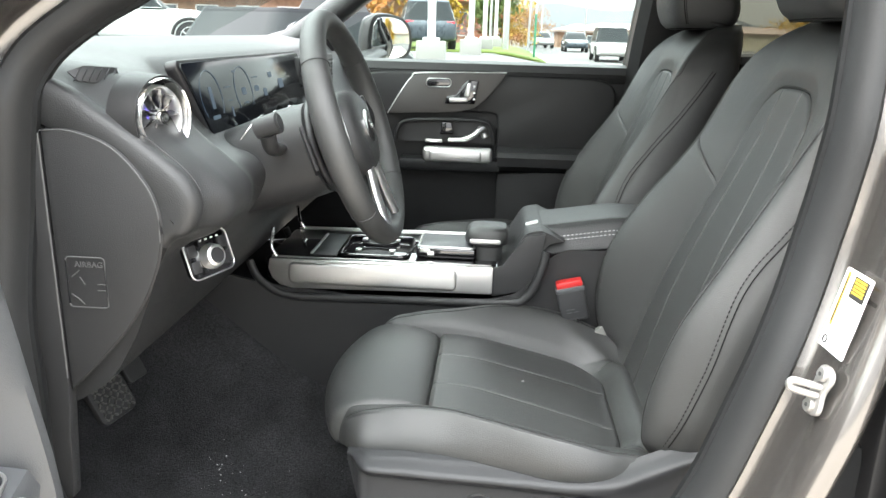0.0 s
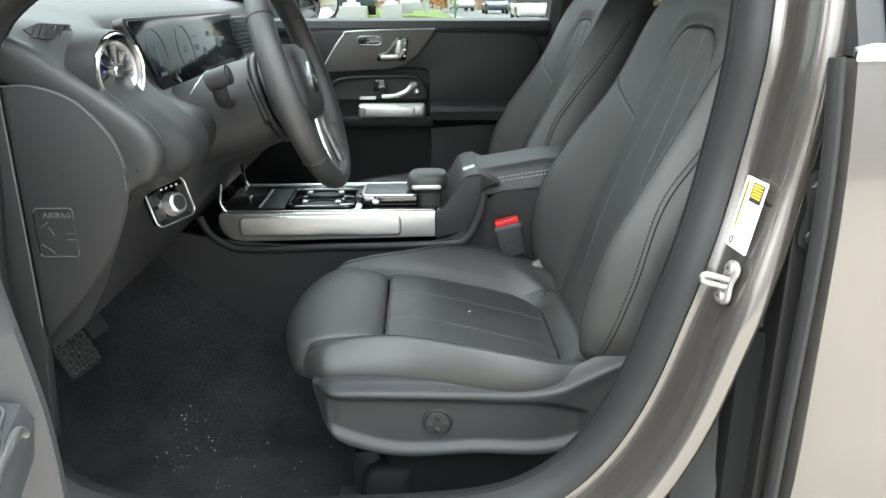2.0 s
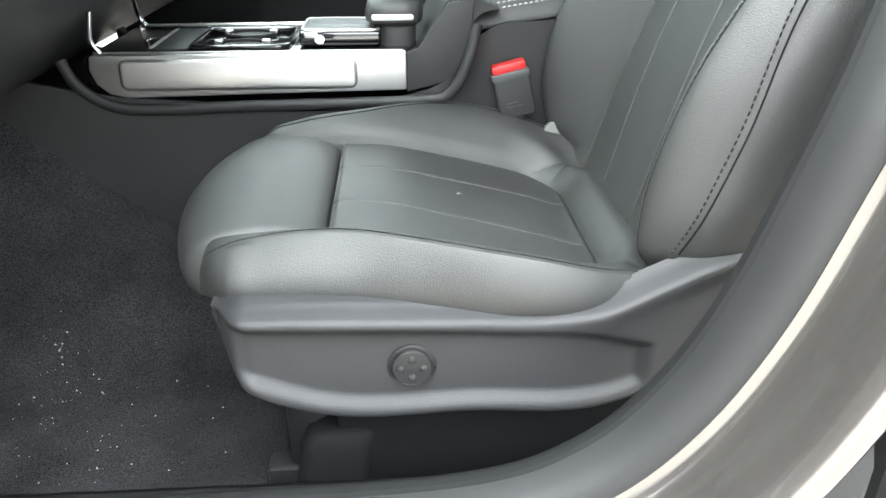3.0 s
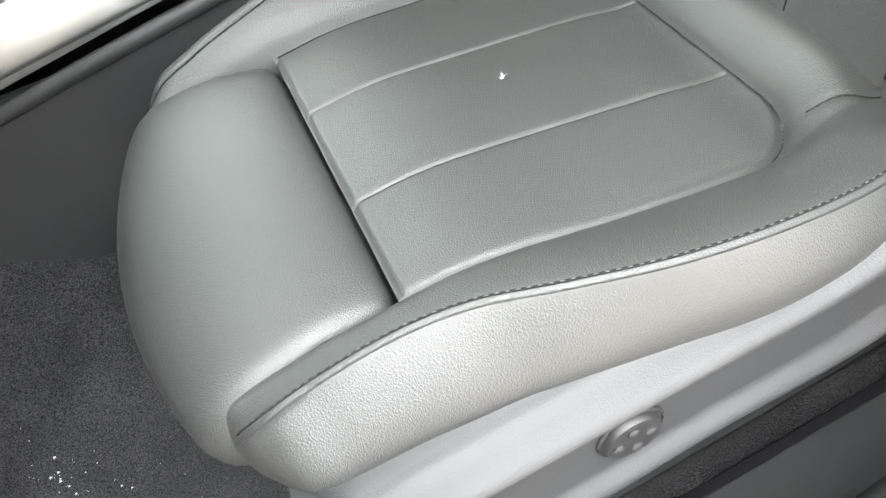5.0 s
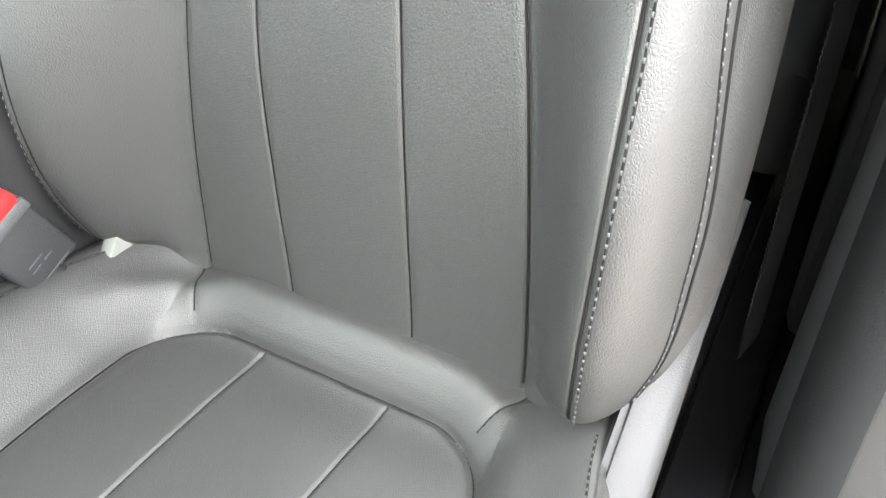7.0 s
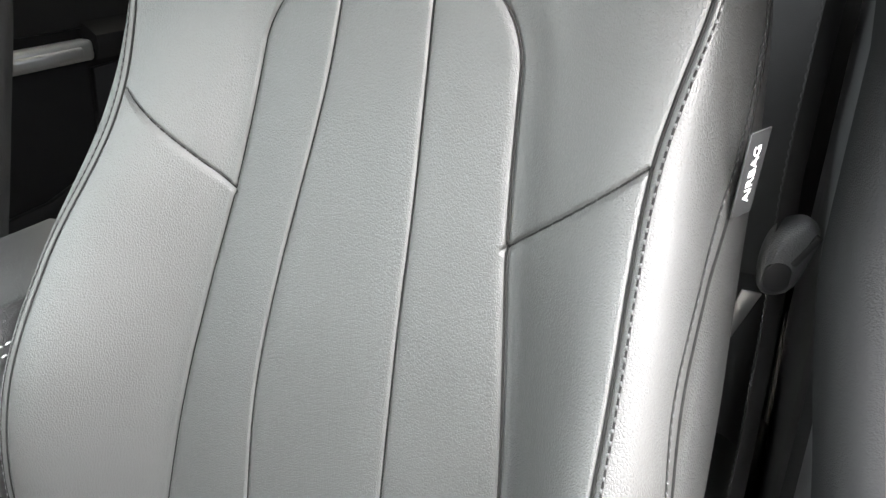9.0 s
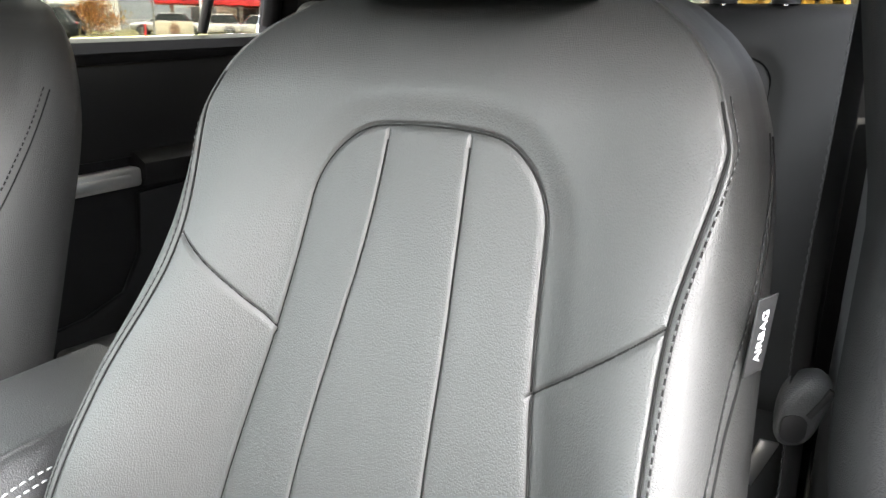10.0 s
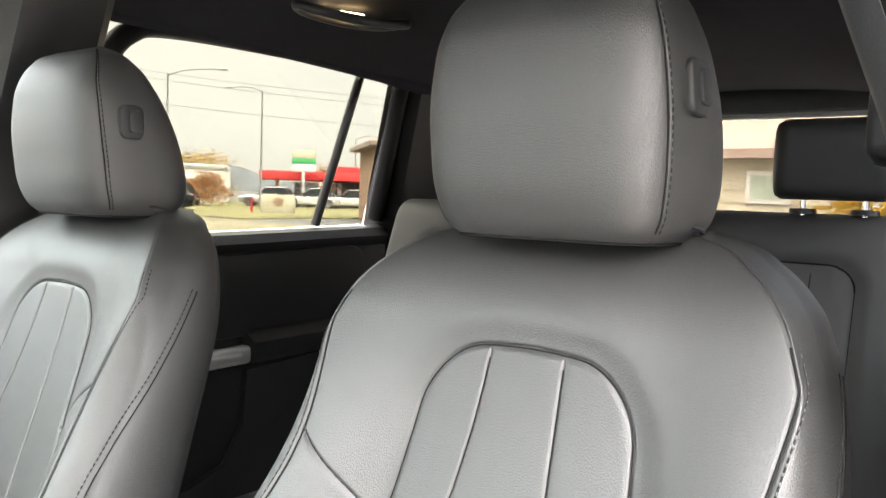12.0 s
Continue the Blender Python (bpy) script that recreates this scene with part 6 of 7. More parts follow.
bench = thing("rear_bench", (1.4, 0, 0.34), "black leatherette rear bench with a low headrest", "rear seat")
for c, w in ((-0.40, 0.265), (0.375, 0.235), (0.0, 0.13)):
    loops = []
    for z in np.r_[np.linspace(0.60, 1.26, 80), np.linspace(1.268, 1.305, 8)]:
        k = np.clip((z - 1.255) / 0.05, 0, 1)
        y = np.linspace(c - w, c + w, 61)
        x = bench_front(y, np.full_like(y, z), c) if w > 0.2 else 1.46 + 0.36 * (z - 0.62) - 0.008 + 0 * y
        x = x + 0.055 * (1 - np.sqrt(1 - k**2 * 0.999)) + 0.02 * np.clip((np.abs(y - c) - (w - 0.02)) / 0.02, 0, 1) ** 2
        xr = 1.46 + 0.36 * (z - 0.62) + 0.12
        loops.append([(a, b, z) for a, b in zip(x, y)] + [(xr, c + w, z), (xr, c - w, z)])
    rest = part("backrest", loft(loops, True, 50), LIT_LEATHER, bench)
    if w > 0.2:
        half = [(0.118, z) for z in np.linspace(0.66, 1.158, 30)] + [(0.068 + 0.05 * math.cos(a), 1.158 + 0.05 * math.sin(a)) for a in np.linspace(0.1, math.pi / 2, 10)] + [(d, 1.208) for d in np.linspace(0.06, 0.0, 6)]
        lines = [half + [(-d, z) for d, z in half[-2::-1]]] + [[(s * 0.04, z) for z in np.linspace(0.66, 1.204, 30)] for s in (-1, 1)]
        for line in lines:
            d, z = np.array(line).T
            part("seam", tube(np.stack([bench_front(c + d, z, c) - 0.001, c + d, z], 1), 0.0022, 5), SEAM, rest)
    part("cushion", loft([[(x + 0.0, c + y, z) for y, z in [(p, q + 0.56 + 0.05 * (1.42 - x)) for p, q in rrect(2 * w, 0.14, 0.04)]] for x in (0.96, 0.98, 1.1, 1.3, 1.48)], True, 50), LEATHER, bench)
    if w > 0.2 and c < 0:
        cc = c - 0.062
        hl = []
        for z in np.linspace(1.332, 1.490, 20):
            u = abs(2 * (z - 1.332) / 0.158 - 1)
            k = (1 - u**5 * 0.98) ** 0.3
            hl.append([(1.73 + x * (0.3 + 0.7 * k), cc + y * (0.80 + 0.2 * k), z) for x, y in rrect(0.085, 0.225, 0.035)])
        hr = part("headrest", loft(hl, True, 60), SOFT, bench, "low black rear headrest")
        for s in (-1, 1):
            part("post", tube([(1.735, cc + s * 0.055, 1.28), (1.735, cc + s * 0.055, 1.36)], 0.006, 10), CHROME, hr)
            part("post_base", lathe([(0.026, 0.0), (0.024, 0.010), (0.0, 0.012)], pose(1.735, cc + s * 0.055, 1.304), 18), DARK, hr)

# ---- left-hand rear door and pillar hardware ----
ld = thing("left_rear_door", (1.1, -0.86, 0.4), "closed warm grey rear door with chrome window strip", "car door", "doors")


def skin_y(z):
    return -0.885 + 0.045 * max(0, (z - 0.95) / 0.22) ** 2 * 0.5 + 0.05 * max(0, (0.72 - z) / 0.3) ** 2


rows = [[(x, skin_y(z) + 0.018 * math.exp(-((x - 0.668) / 0.006) ** 2), z) for x in np.r_[0.668, 0.672, 0.678, 0.69, np.linspace(0.72, 1.75, 14)]] for z in np.linspace(0.36, 1.163, 40)]
part("door_skin", sheet(rows, 0.02, (0, 1, 0)), PAINT, ld, "glossy warm grey door skin")
part("chrome_strip", plate([(0.672, 1.161), (1.75, 1.166), (1.75, 1.184), (0.688, 1.180), (0.672, 1.176)], 0.008, frame_of((0, -0.862, 0), (1, 0, 0), (0, 0, 1)), 0.002), CHROME, ld, "bright chrome window strip")
gl = part("window_pane", sheet([[(0.715 + 1.035 * u - 0.02 * v, -0.852 + 0.17 * v + 0.03 * v * v, 1.178 + 0.44 * v) for u in np.linspace(0, 1, 8)] for v in np.linspace(0, 1, 6)], 0.004, (0, 1, 0)), DARK_PANE, ld, "dark tinted window")
part("front_seal", tube(smooth_path([(0.656, -0.868, 0.45), (0.657, -0.872, 0.70), (0.662, -0.872, 1.0), (0.656, -0.862, 1.165)], 6), 0.009, 10, (0.8, 1.4), (0, 1, 0)), RUBBER, ld, "black rubber edge seal")
part("frame_upright", sheet([[(0.683 + dx - 0.03 * v * 0, -0.852 + dy + 0.19 * v, 1.165 + 0.44 * v) for dx, dy in ((0.0, 0.02), (0.002, 0.0), (0.018, -0.006), (0.030, -0.004), (0.034, 0.004))] for v in np.linspace(0, 1, 6)], 0.006, (0, 1, 0)), DARK, ld, "black window frame")
part("inner_panel", box((0.95, 0.05, 0.76), (1.28, -0.72, 0.80), 0.02), HARD, ld)
part("inner_lining", box((0.95, 0.02, 0.05), (1.28, -0.70, 1.17), 0.01), SOFT, ld)
rail = smooth_path([(0.70, -0.665, 1.60), (1.2, -0.662, 1.63), (1.75, -0.66, 1.62)], 6)
part("window_frame", tube(rail, 0.03, 10), HARD, ld)
# face of the painted pillar, seen between the seal and the rear door
# black block fills the door gap, the gap's shade put into its colour
part("gap_block", box((0.09, 0.06, 0.75), (0.705, -0.79, 0.80), 0.004), DARK, car)


def face_at(z, dy):
    """A point of the pillar's forward face."""
    r = ring(0.0275, dy)
    r = r[r[:, 0] > 0.3]
    return Vector(r[int(np.argmin(np.abs(r[:, 2] - z)))])


PF = frame_of(face_at(0.972, -0.043) + Vector((-0.009, 0, 0)), (0.06, -1, 0.0), (0.2, 0, 0.98)) @ Matrix.Diagonal((0.80, 0.90, 1.0, 1.0))
lab = thing("label_sticker", (0.63, -0.777, 0.92), "white certification label on the painted pillar", "label")
part("paper", plate(rrect(0.064, 0.100, 0.003), 0.0012, PF, 0), PAPER, lab)
part("warning_block", plate([(x + 0.010, y + 0.032) for x, y in rrect(0.034, 0.026, 0.002)], 0.0016, PF, 0), INK, lab, "dark warning block")
part("yellow_strip", plate([(x - 0.022, y + 0.012) for x, y in rrect(0.006, 0.068, 0.001)], 0.0016, PF, 0), YELLOW, lab)
part("text_bar", plate([(x - 0.022, y + 0.012) for x, y in rrect(0.0022, 0.060, 0.0005)], 0.0020, PF, 0), INK, lab)
for k in range(5):
    part("text_bar", plate([(x + 0.010, y + 0.026 + 0.004 * k) for x, y in rrect(0.026, 0.0026, 0.0004)], 0.0021, PF, 0), YELLOW, lab)
for k in range(9):
    for c in (-0.002, 0.014):
        part("text_bar", plate([(x + c, y + 0.014 - 0.0062 * k) for x, y in rrect(0.012, 0.0009, 0.0003)], 0.0016, PF, 0), INK, lab)
part("round_mark", tube([PF @ Vector((-0.020 + 0.0045 * math.cos(a), -0.040 + 0.0045 * math.sin(a), 0.0014)) for a in np.linspace(0, 6.28, 20, endpoint=False)], 0.001, 5, closed=True), INK, lab)

SF = frame_of((0.592, -0.820, 0.895), (0.05, -1, 0.0), (0.24, 0, 0.97)) @ Matrix.Diagonal((0.78, 0.70, 1.0, 1.0))
strk = thing("door_striker", (0.628, -0.764, 0.84), "steel door striker bolted to the pillar", "door striker")
part("striker_plate", plate(smooth_path([(-0.016, -0.032), (0.0, -0.040), (0.015, -0.034), (0.019, -0.022), (0.013, 0.0), (0.018, 0.022), (0.013, 0.035), (-0.003, 0.040), (-0.017, 0.032), (-0.018, 0.0)], 5, True), 0.006, SF, 0.002), ZINC, strk)
for y in (0.026, -0.026):
    bolt = part("bolt", lathe([(0.011, 0.006), (0.011, 0.009), (0.0095, 0.0105), (0.0, 0.0105)], SF @ pose(0, y, 0), 20), ZINC, strk)
    part("bolt_socket", lathe([(0.0035, 0.0100), (0.0032, 0.0112), (0.0, 0.0112)], SF @ pose(0, y, 0), 6), INK, bolt)
loop = smooth_path([SF @ Vector(p) for p in ((0.005, 0.007, 0.0), (0.002, 0.007, 0.024), (0.0, 0.006, 0.034), (-0.001, 0.0, 0.037), (0.0, -0.006, 0.034), (0.002, -0.007, 0.024), (0.005, -0.007, 0.0))], 6)
part("striker_loop", tube(loop, 0.0040, 12), ZINC, strk, "bent steel loop")

# hinge of the rear door, in the gap behind the pillar
HF = frame_of((0.676, -0.821, 0.987), (1, 0, 0), (0.16, 0, 0.98))
# body-colour hinge given dark plastic, which paints in the gap's shade
hinge = part("hinge", plate(smooth_path([(-0.013, 0.028), (-0.010, 0.044), (0.004, 0.048), (0.014, 0.038), (0.014, 0.020), (0.009, 0.0), (0.014, -0.020), (0.014, -0.040), (0.003, -0.049), (-0.011, -0.043), (-0.013, -0.026), (-0.008, 0.0)], 5, True), 0.008, HF, 0.002), HARD, ld, "hinge in the door gap, darkened for its shade")
for y in (0.030, -0.030):
    part("bolt", lathe([(0.008, 0.007), (0.008, 0.011), (0.006, 0.013), (0.0, 0.013)], HF @ pose(0, y, 0), 6), HARD, hinge)

# ---- driver's belt ----
belt = thing("seat_belt", (0.80, -0.66, 0.40), "black webbing seat belt with its tongue parked", "seat belt")
run = smooth_path([(0.815, -0.662, 1.46), (0.80, -0.657, 1.21), (0.80, -0.6545, 1.03), (0.80, -0.660, 0.94), (0.80, -0.663, 0.85), (0.79, -0.665, 0.75), (0.75, -0.670, 0.42)], 8)
web = part("webbing", tube(run, 0.023, 8, (1.0, 0.04), (0.28, 1, 0)), WEBBING, belt, "black woven webbing")
for s in (-1, 1):
    part("edge_thread", stitches(np.array(run) + s * np.array((-0.0212, 0.0060, 0)) + np.array((0.0004, 0.0014, 0)), [(0.27, 0.96, 0)] * len(run), 0.006, 0.001, 0.0005), STITCH, web, "pale edge thread", kind="stuff")
tg = frame_of((0.786, -0.660, 0.966), (0.25, -0.97, 0), (-0.1, 0, 0.99))
shell = smooth_path([(-0.020, -0.036), (-0.024, -0.012), (-0.020, 0.016), (-0.005, 0.035), (0.016, 0.038), (0.027, 0.024), (0.022, 0.0), (0.013, -0.028), (-0.002, -0.040)], 5, True) * (0.76, 0.86)
cover = part("tongue_cover", loft([[tg @ Vector((x * k, y * k, h)) for x, y in shell] for h, k in ((-0.012, 0.70), (-0.009, 0.93), (0.0, 1.0), (0.008, 0.97), (0.013, 0.86), (0.0155, 0.62))], True, 50), LIGHTENED_SOFT, belt, "grey plastic tongue cover")
part("recess", loft([[tg @ Vector((x * k * 0.78 - 0.006, y * k * 0.8 - 0.013, h)) for x, y in rrect(0.026, 0.034, 0.012, 6)] for h, k in ((0.010, 1.0), (0.0158, 0.96), (0.0165, 0.85))], True, 40), DARK, cover, "darker half-moon pad")
part("slot", box((0.006, 0.030, 0.006), (0, 0, 0), 0.002), DARK, cover).data.transform(tg @ pose(0.010, 0.012, 0.0135, 0, 0, -28))
part("tongue", plate([(-0.026, -0.036), (-0.010, -0.038), (-0.026, -0.084), (-0.036, -0.080)], 0.0025, tg, 0.0008), STEEL, belt, "bright steel tongue")
part("adjuster", box((0.05, 0.03, 0.14), (0.80, -0.628, 1.42), 0.012, 3, (0, 10, 0)), HARD, belt, "dark belt height adjuster")

# ---- open driver's door ----
dd = thing("driver_door", (-0.385, -0.865, 0.4), "open driver's door with weave trim and window switches", "car door", "doors")


def dpt(u, z, out):
    """A point of the open door: along it from the hinge, height, and out from its middle towards the cabin."""
    return Vector((-0.385, -0.865, 0)) + Vector((0.274, -0.962, 0)) * u + Vector((0.962, 0.274, 0)) * out + Vector((0, 0, z))


part("outer_skin", sheet([[dpt(u, z, -0.02 - 0.02 * math.sin(math.pi * (z - 0.4) / 0.76)) for u in np.linspace(0.0, 1.05, 12)] for z in np.linspace(0.40, 1.16, 10)], 0.01, (0.962, 0.274, 0)), PAINT, dd, "painted outer skin")
prow = []
for z in np.linspace(0.42, 1.165, 40):
    rim = float(curve_at([(0.42, 0.140), (0.66, 0.152), (0.74, 0.150), (0.894, 0.131), (1.014, 0.114), (1.12, 0.100), (1.165, 0.088)], z))
    bed = 0.052 + 0.034 * float(sstep(0.84, 0.92, z)) + 0.006 * float(sstep(1.12, 1.165, z))
    prow.append([dpt(u, z, o) for u, o in ((0.012, 0.0), (0.014, rim * 0.55), (0.022, rim * 0.88), (0.036, rim), (0.052, rim * 0.99), (0.070, rim * 0.55 + bed * 0.45), (0.088, rim * 0.08 + bed * 0.92), (0.104, bed), (0.22, bed), (0.45, bed), (0.8, bed), (1.05, bed - 0.01))])
part("inner_panel", sheet(prow, 0.012, (-0.962, -0.274, 0), 50), LIGHTENED_SOFT, dd, "soft inner door panel, lightened to grey for sky light")
part("belt_rail", tube(smooth_path([dpt(u, 1.165 - 0.012 * (u < 0.08), 0.078) for u in (0.03, 0.06, 0.12, 0.4, 0.7, 1.05)], 5), 0.024, 14, (1.3, 0.9)), SOFT, dd, "soft rolled belt rail")
tri = smooth_path([(0.102, 0.95), (0.106, 1.02), (0.130, 1.058), (0.20, 1.075), (0.5, 1.080), (0.5, 0.955), (0.2, 0.945), (0.12, 0.935)], 4, True)
DF = frame_of(dpt(0, 0, 0.083), (0.274, -0.962, 0), (0, 0, 1))
DF = DF if (DF.to_3x3() @ Vector((0, 0, 1))).dot(Vector((0.962, 0.274, 0))) > 0 else DF @ pose(0, 0, 0)
DS = 1 if (DF.to_3x3() @ Vector((0, 0, 1))).dot(Vector((0.962, 0.274, 0))) > 0 else -1
wv2 = part("trim_panel", plate([(x, z) for x, z in tri], 0.007 * DS, DF, 0.002), WEAVE, dd, "grey weave-patterned trim panel")
part("handle_ring", tube([DF @ Vector((0.165 + 0.035 * math.cos(a), 1.005 + 0.03 * math.sin(a), 0.010 * DS)) for a in np.linspace(0, 6.283, 28, endpoint=False)], 0.002, 8, closed=True), SILVER, wv2, "chrome ring")
part("arm_shelf", loft([[dpt(u, z, o) for o, z in ((0.04, 0.803), (0.10, 0.800), (0.132, 0.792), (0.142, 0.772), (0.134, 0.72), (0.04, 0.64))] for u in np.r_[0.075, 0.088, np.linspace(0.11, 0.6, 8)]], True, 40), LIGHTENED_SOFT, dd, "armrest shelf")
SWF = Matrix.Translation(dpt(0.195, 0.7985, 0.098)) @ Matrix(((0.36, 0.933, 0.0), (-0.962, 0.274, 0.0), (0, 0, 1))).to_4x4() @ pose(0, 0, 0, -4, 0, 0)
SCALE = Matrix.Diagonal((1.32, 1.0, 1.0, 1.0))
part("pull_strip", tube(smooth_path([dpt(u, z, o) for u, z, o in ((0.115, 0.775, 0.140), (0.14, 0.790, 0.139), (0.22, 0.793, 0.138), (0.40, 0.793, 0.136))], 5), 0.006, 10), SILVER, dd, "satin strip along the pull grip")
blk = part("switch_block", plate(rrect(0.145, 0.062, 0.014), 0.006, SWF @ SCALE, 0.002), HARD, dd, "window switch block")
part("block_rim", tube([SWF @ SCALE @ Vector((x, y, 0.006)) for x, y in rrect(0.148, 0.065, 0.015)], 0.002, 8, closed=True), SILVER, blk, "silver surround")
for i, x in enumerate((-0.005, 0.038)):
    for y in (-0.0145, 0.0145):
        key = part("window_key", plate(rrect(0.036, 0.026, 0.004), 0.007, SWF @ SCALE @ pose(x, y, 0.004, 0, 5, 0), 0.002), LIGHTENED_SOFT, blk)
        part("key_mark", plate(rrect(0.008, 0.003, 0.0008), 0.0074, SWF @ SCALE @ pose(x - 0.004, y, 0.0042, 0, 5, 0), 0), PRINT, key)
part("mirror_key", lathe([(0.014, 0.0), (0.014, 0.008), (0.011, 0.0095), (0.0, 0.009)], SWF @ SCALE @ pose(-0.048, 0.0, 0.003), 24), LIGHTENED_SOFT, blk)
for a in range(4):
    part("key_mark", plate(rrect(0.004, 0.003, 0.0006), 0.0004, SWF @ SCALE @ pose(-0.048 + 0.009 * math.cos(a * 1.57), 0.009 * math.sin(a * 1.57), 0.0123), 0), PRINT, blk)
gl = part("window_frame", tube(smooth_path([dpt(0.02, 1.16, 0.05), dpt(0.10, 1.30, 0.07), dpt(0.24, 1.45, 0.10), dpt(0.45, 1.56, 0.13), dpt(0.8, 1.57, 0.13)], 6), 0.022, 10), DARK, dd, "black window frame")
gl = part("window_pane", sheet([[dpt(0.05 + 0.95 * u + 0.22 * v * (1 - u), 1.165 + (0.10 + 0.29 * min(1, 0.35 + u)) * v, 0.045 + 0.06 * v) for u in np.linspace(0, 1, 8)] for v in np.linspace(0, 1, 5)], 0.004, (-0.962, -0.274, 0)), PANE, dd, "clear door window")
gl.visible_shadow = False
part("mirror_sail", plate([(0.0, 1.16), (0.16, 1.165), (0.05, 1.36), (0.02, 1.34)], 0.05 * DS, frame_of(dpt(0, 0, 0.06), (0.274, -0.962, 0), (0, 0, 1)), 0.008), DARK, dd, "black corner cover")

# trimmed wheel arch beside the rear bench
part("wheel_arch_trim", box((0.44, 0.12, 0.80), (1.98, -0.72, 0.70), 0.02), HARD, car, "dark wheel arch trim")
part("rear_sill", box((1.32, 0.12, 0.118), (1.10, -0.750, 0.358), 0.006), SHADE_BLACK, car, "dark rear door sill")

# ---- outdoors ----
def patch(name, x0, x1, y0, y1, h, material, label, category):
    xs, ys = np.linspace(x0, x1, 24), np.linspace(y0, y1, 24)
    X, Y = np.meshgrid(xs, ys)
    rag = 0.25 * np.sin(X * 3.1) * np.sin(Y * 2.3)
    Z = ground_z(X, Y) + h + 0.02 * rag
    return tagged(part(name, sheet(np.stack([X, Y, Z], -1), h + 0.03, (0, 0, -1), 0), material), label, category, kind="structure")


patch("grass", -14, 1.9, 24, 44, 0.06, GRASS, "bright green lawn strip with a kerb", "grass")
patch("pavement", 1.9, 3.6, 20, 46, 0.04, CONCRETE, "pale concrete pavement", "pavement")
patch("dry_grass", 22, 60, 26, 70, 0.05, DRY_GRASS, "yellowing verge across the street", "grass")
patch("pavement", 12, 21, 10, 30, 0.03, mat("tan_gravel", (0.17, 0.145, 0.085), 0.9, grain=40, bump=0.4, dist=0.004, mottle=0.15, mottle_scale=0.8), "tan gravel apron beside the street", "pavement")

GLASS_DARK = mat("car_glass", (0.012, 0.015, 0.016), 0.35, spec=0.12, mottle=0.02)
TYRE = mat("tyre", (0.02, 0.02, 0.02), 0.8, grain=80, bump=0.5)
WHITE_PAINT = mat("white_car_paint", (0.5, 0.5, 0.49), 0.3, coat=1.0, mottle=0.03)
BLACK_PAINT = mat("black_car_paint", (0.010, 0.012, 0.014), 0.35, spec=0.15, mottle=0.03)
BLUE_PAINT = mat("slate_car_paint", (0.05, 0.065, 0.08), 0.28, metal=0.3, coat=1.0, mottle=0.03)
SILVER_PAINT = mat("silver_car_paint", (0.45, 0.46, 0.46), 0.3, metal=0.6, coat=1.0, mottle=0.03)
RED_PAINT = mat("red_paint", (0.55, 0.03, 0.03), 0.4, mottle=0.08)
TAIL = mat("tail_lamp", (0.55, 0.01, 0.02), 0.15, coat=1.0)


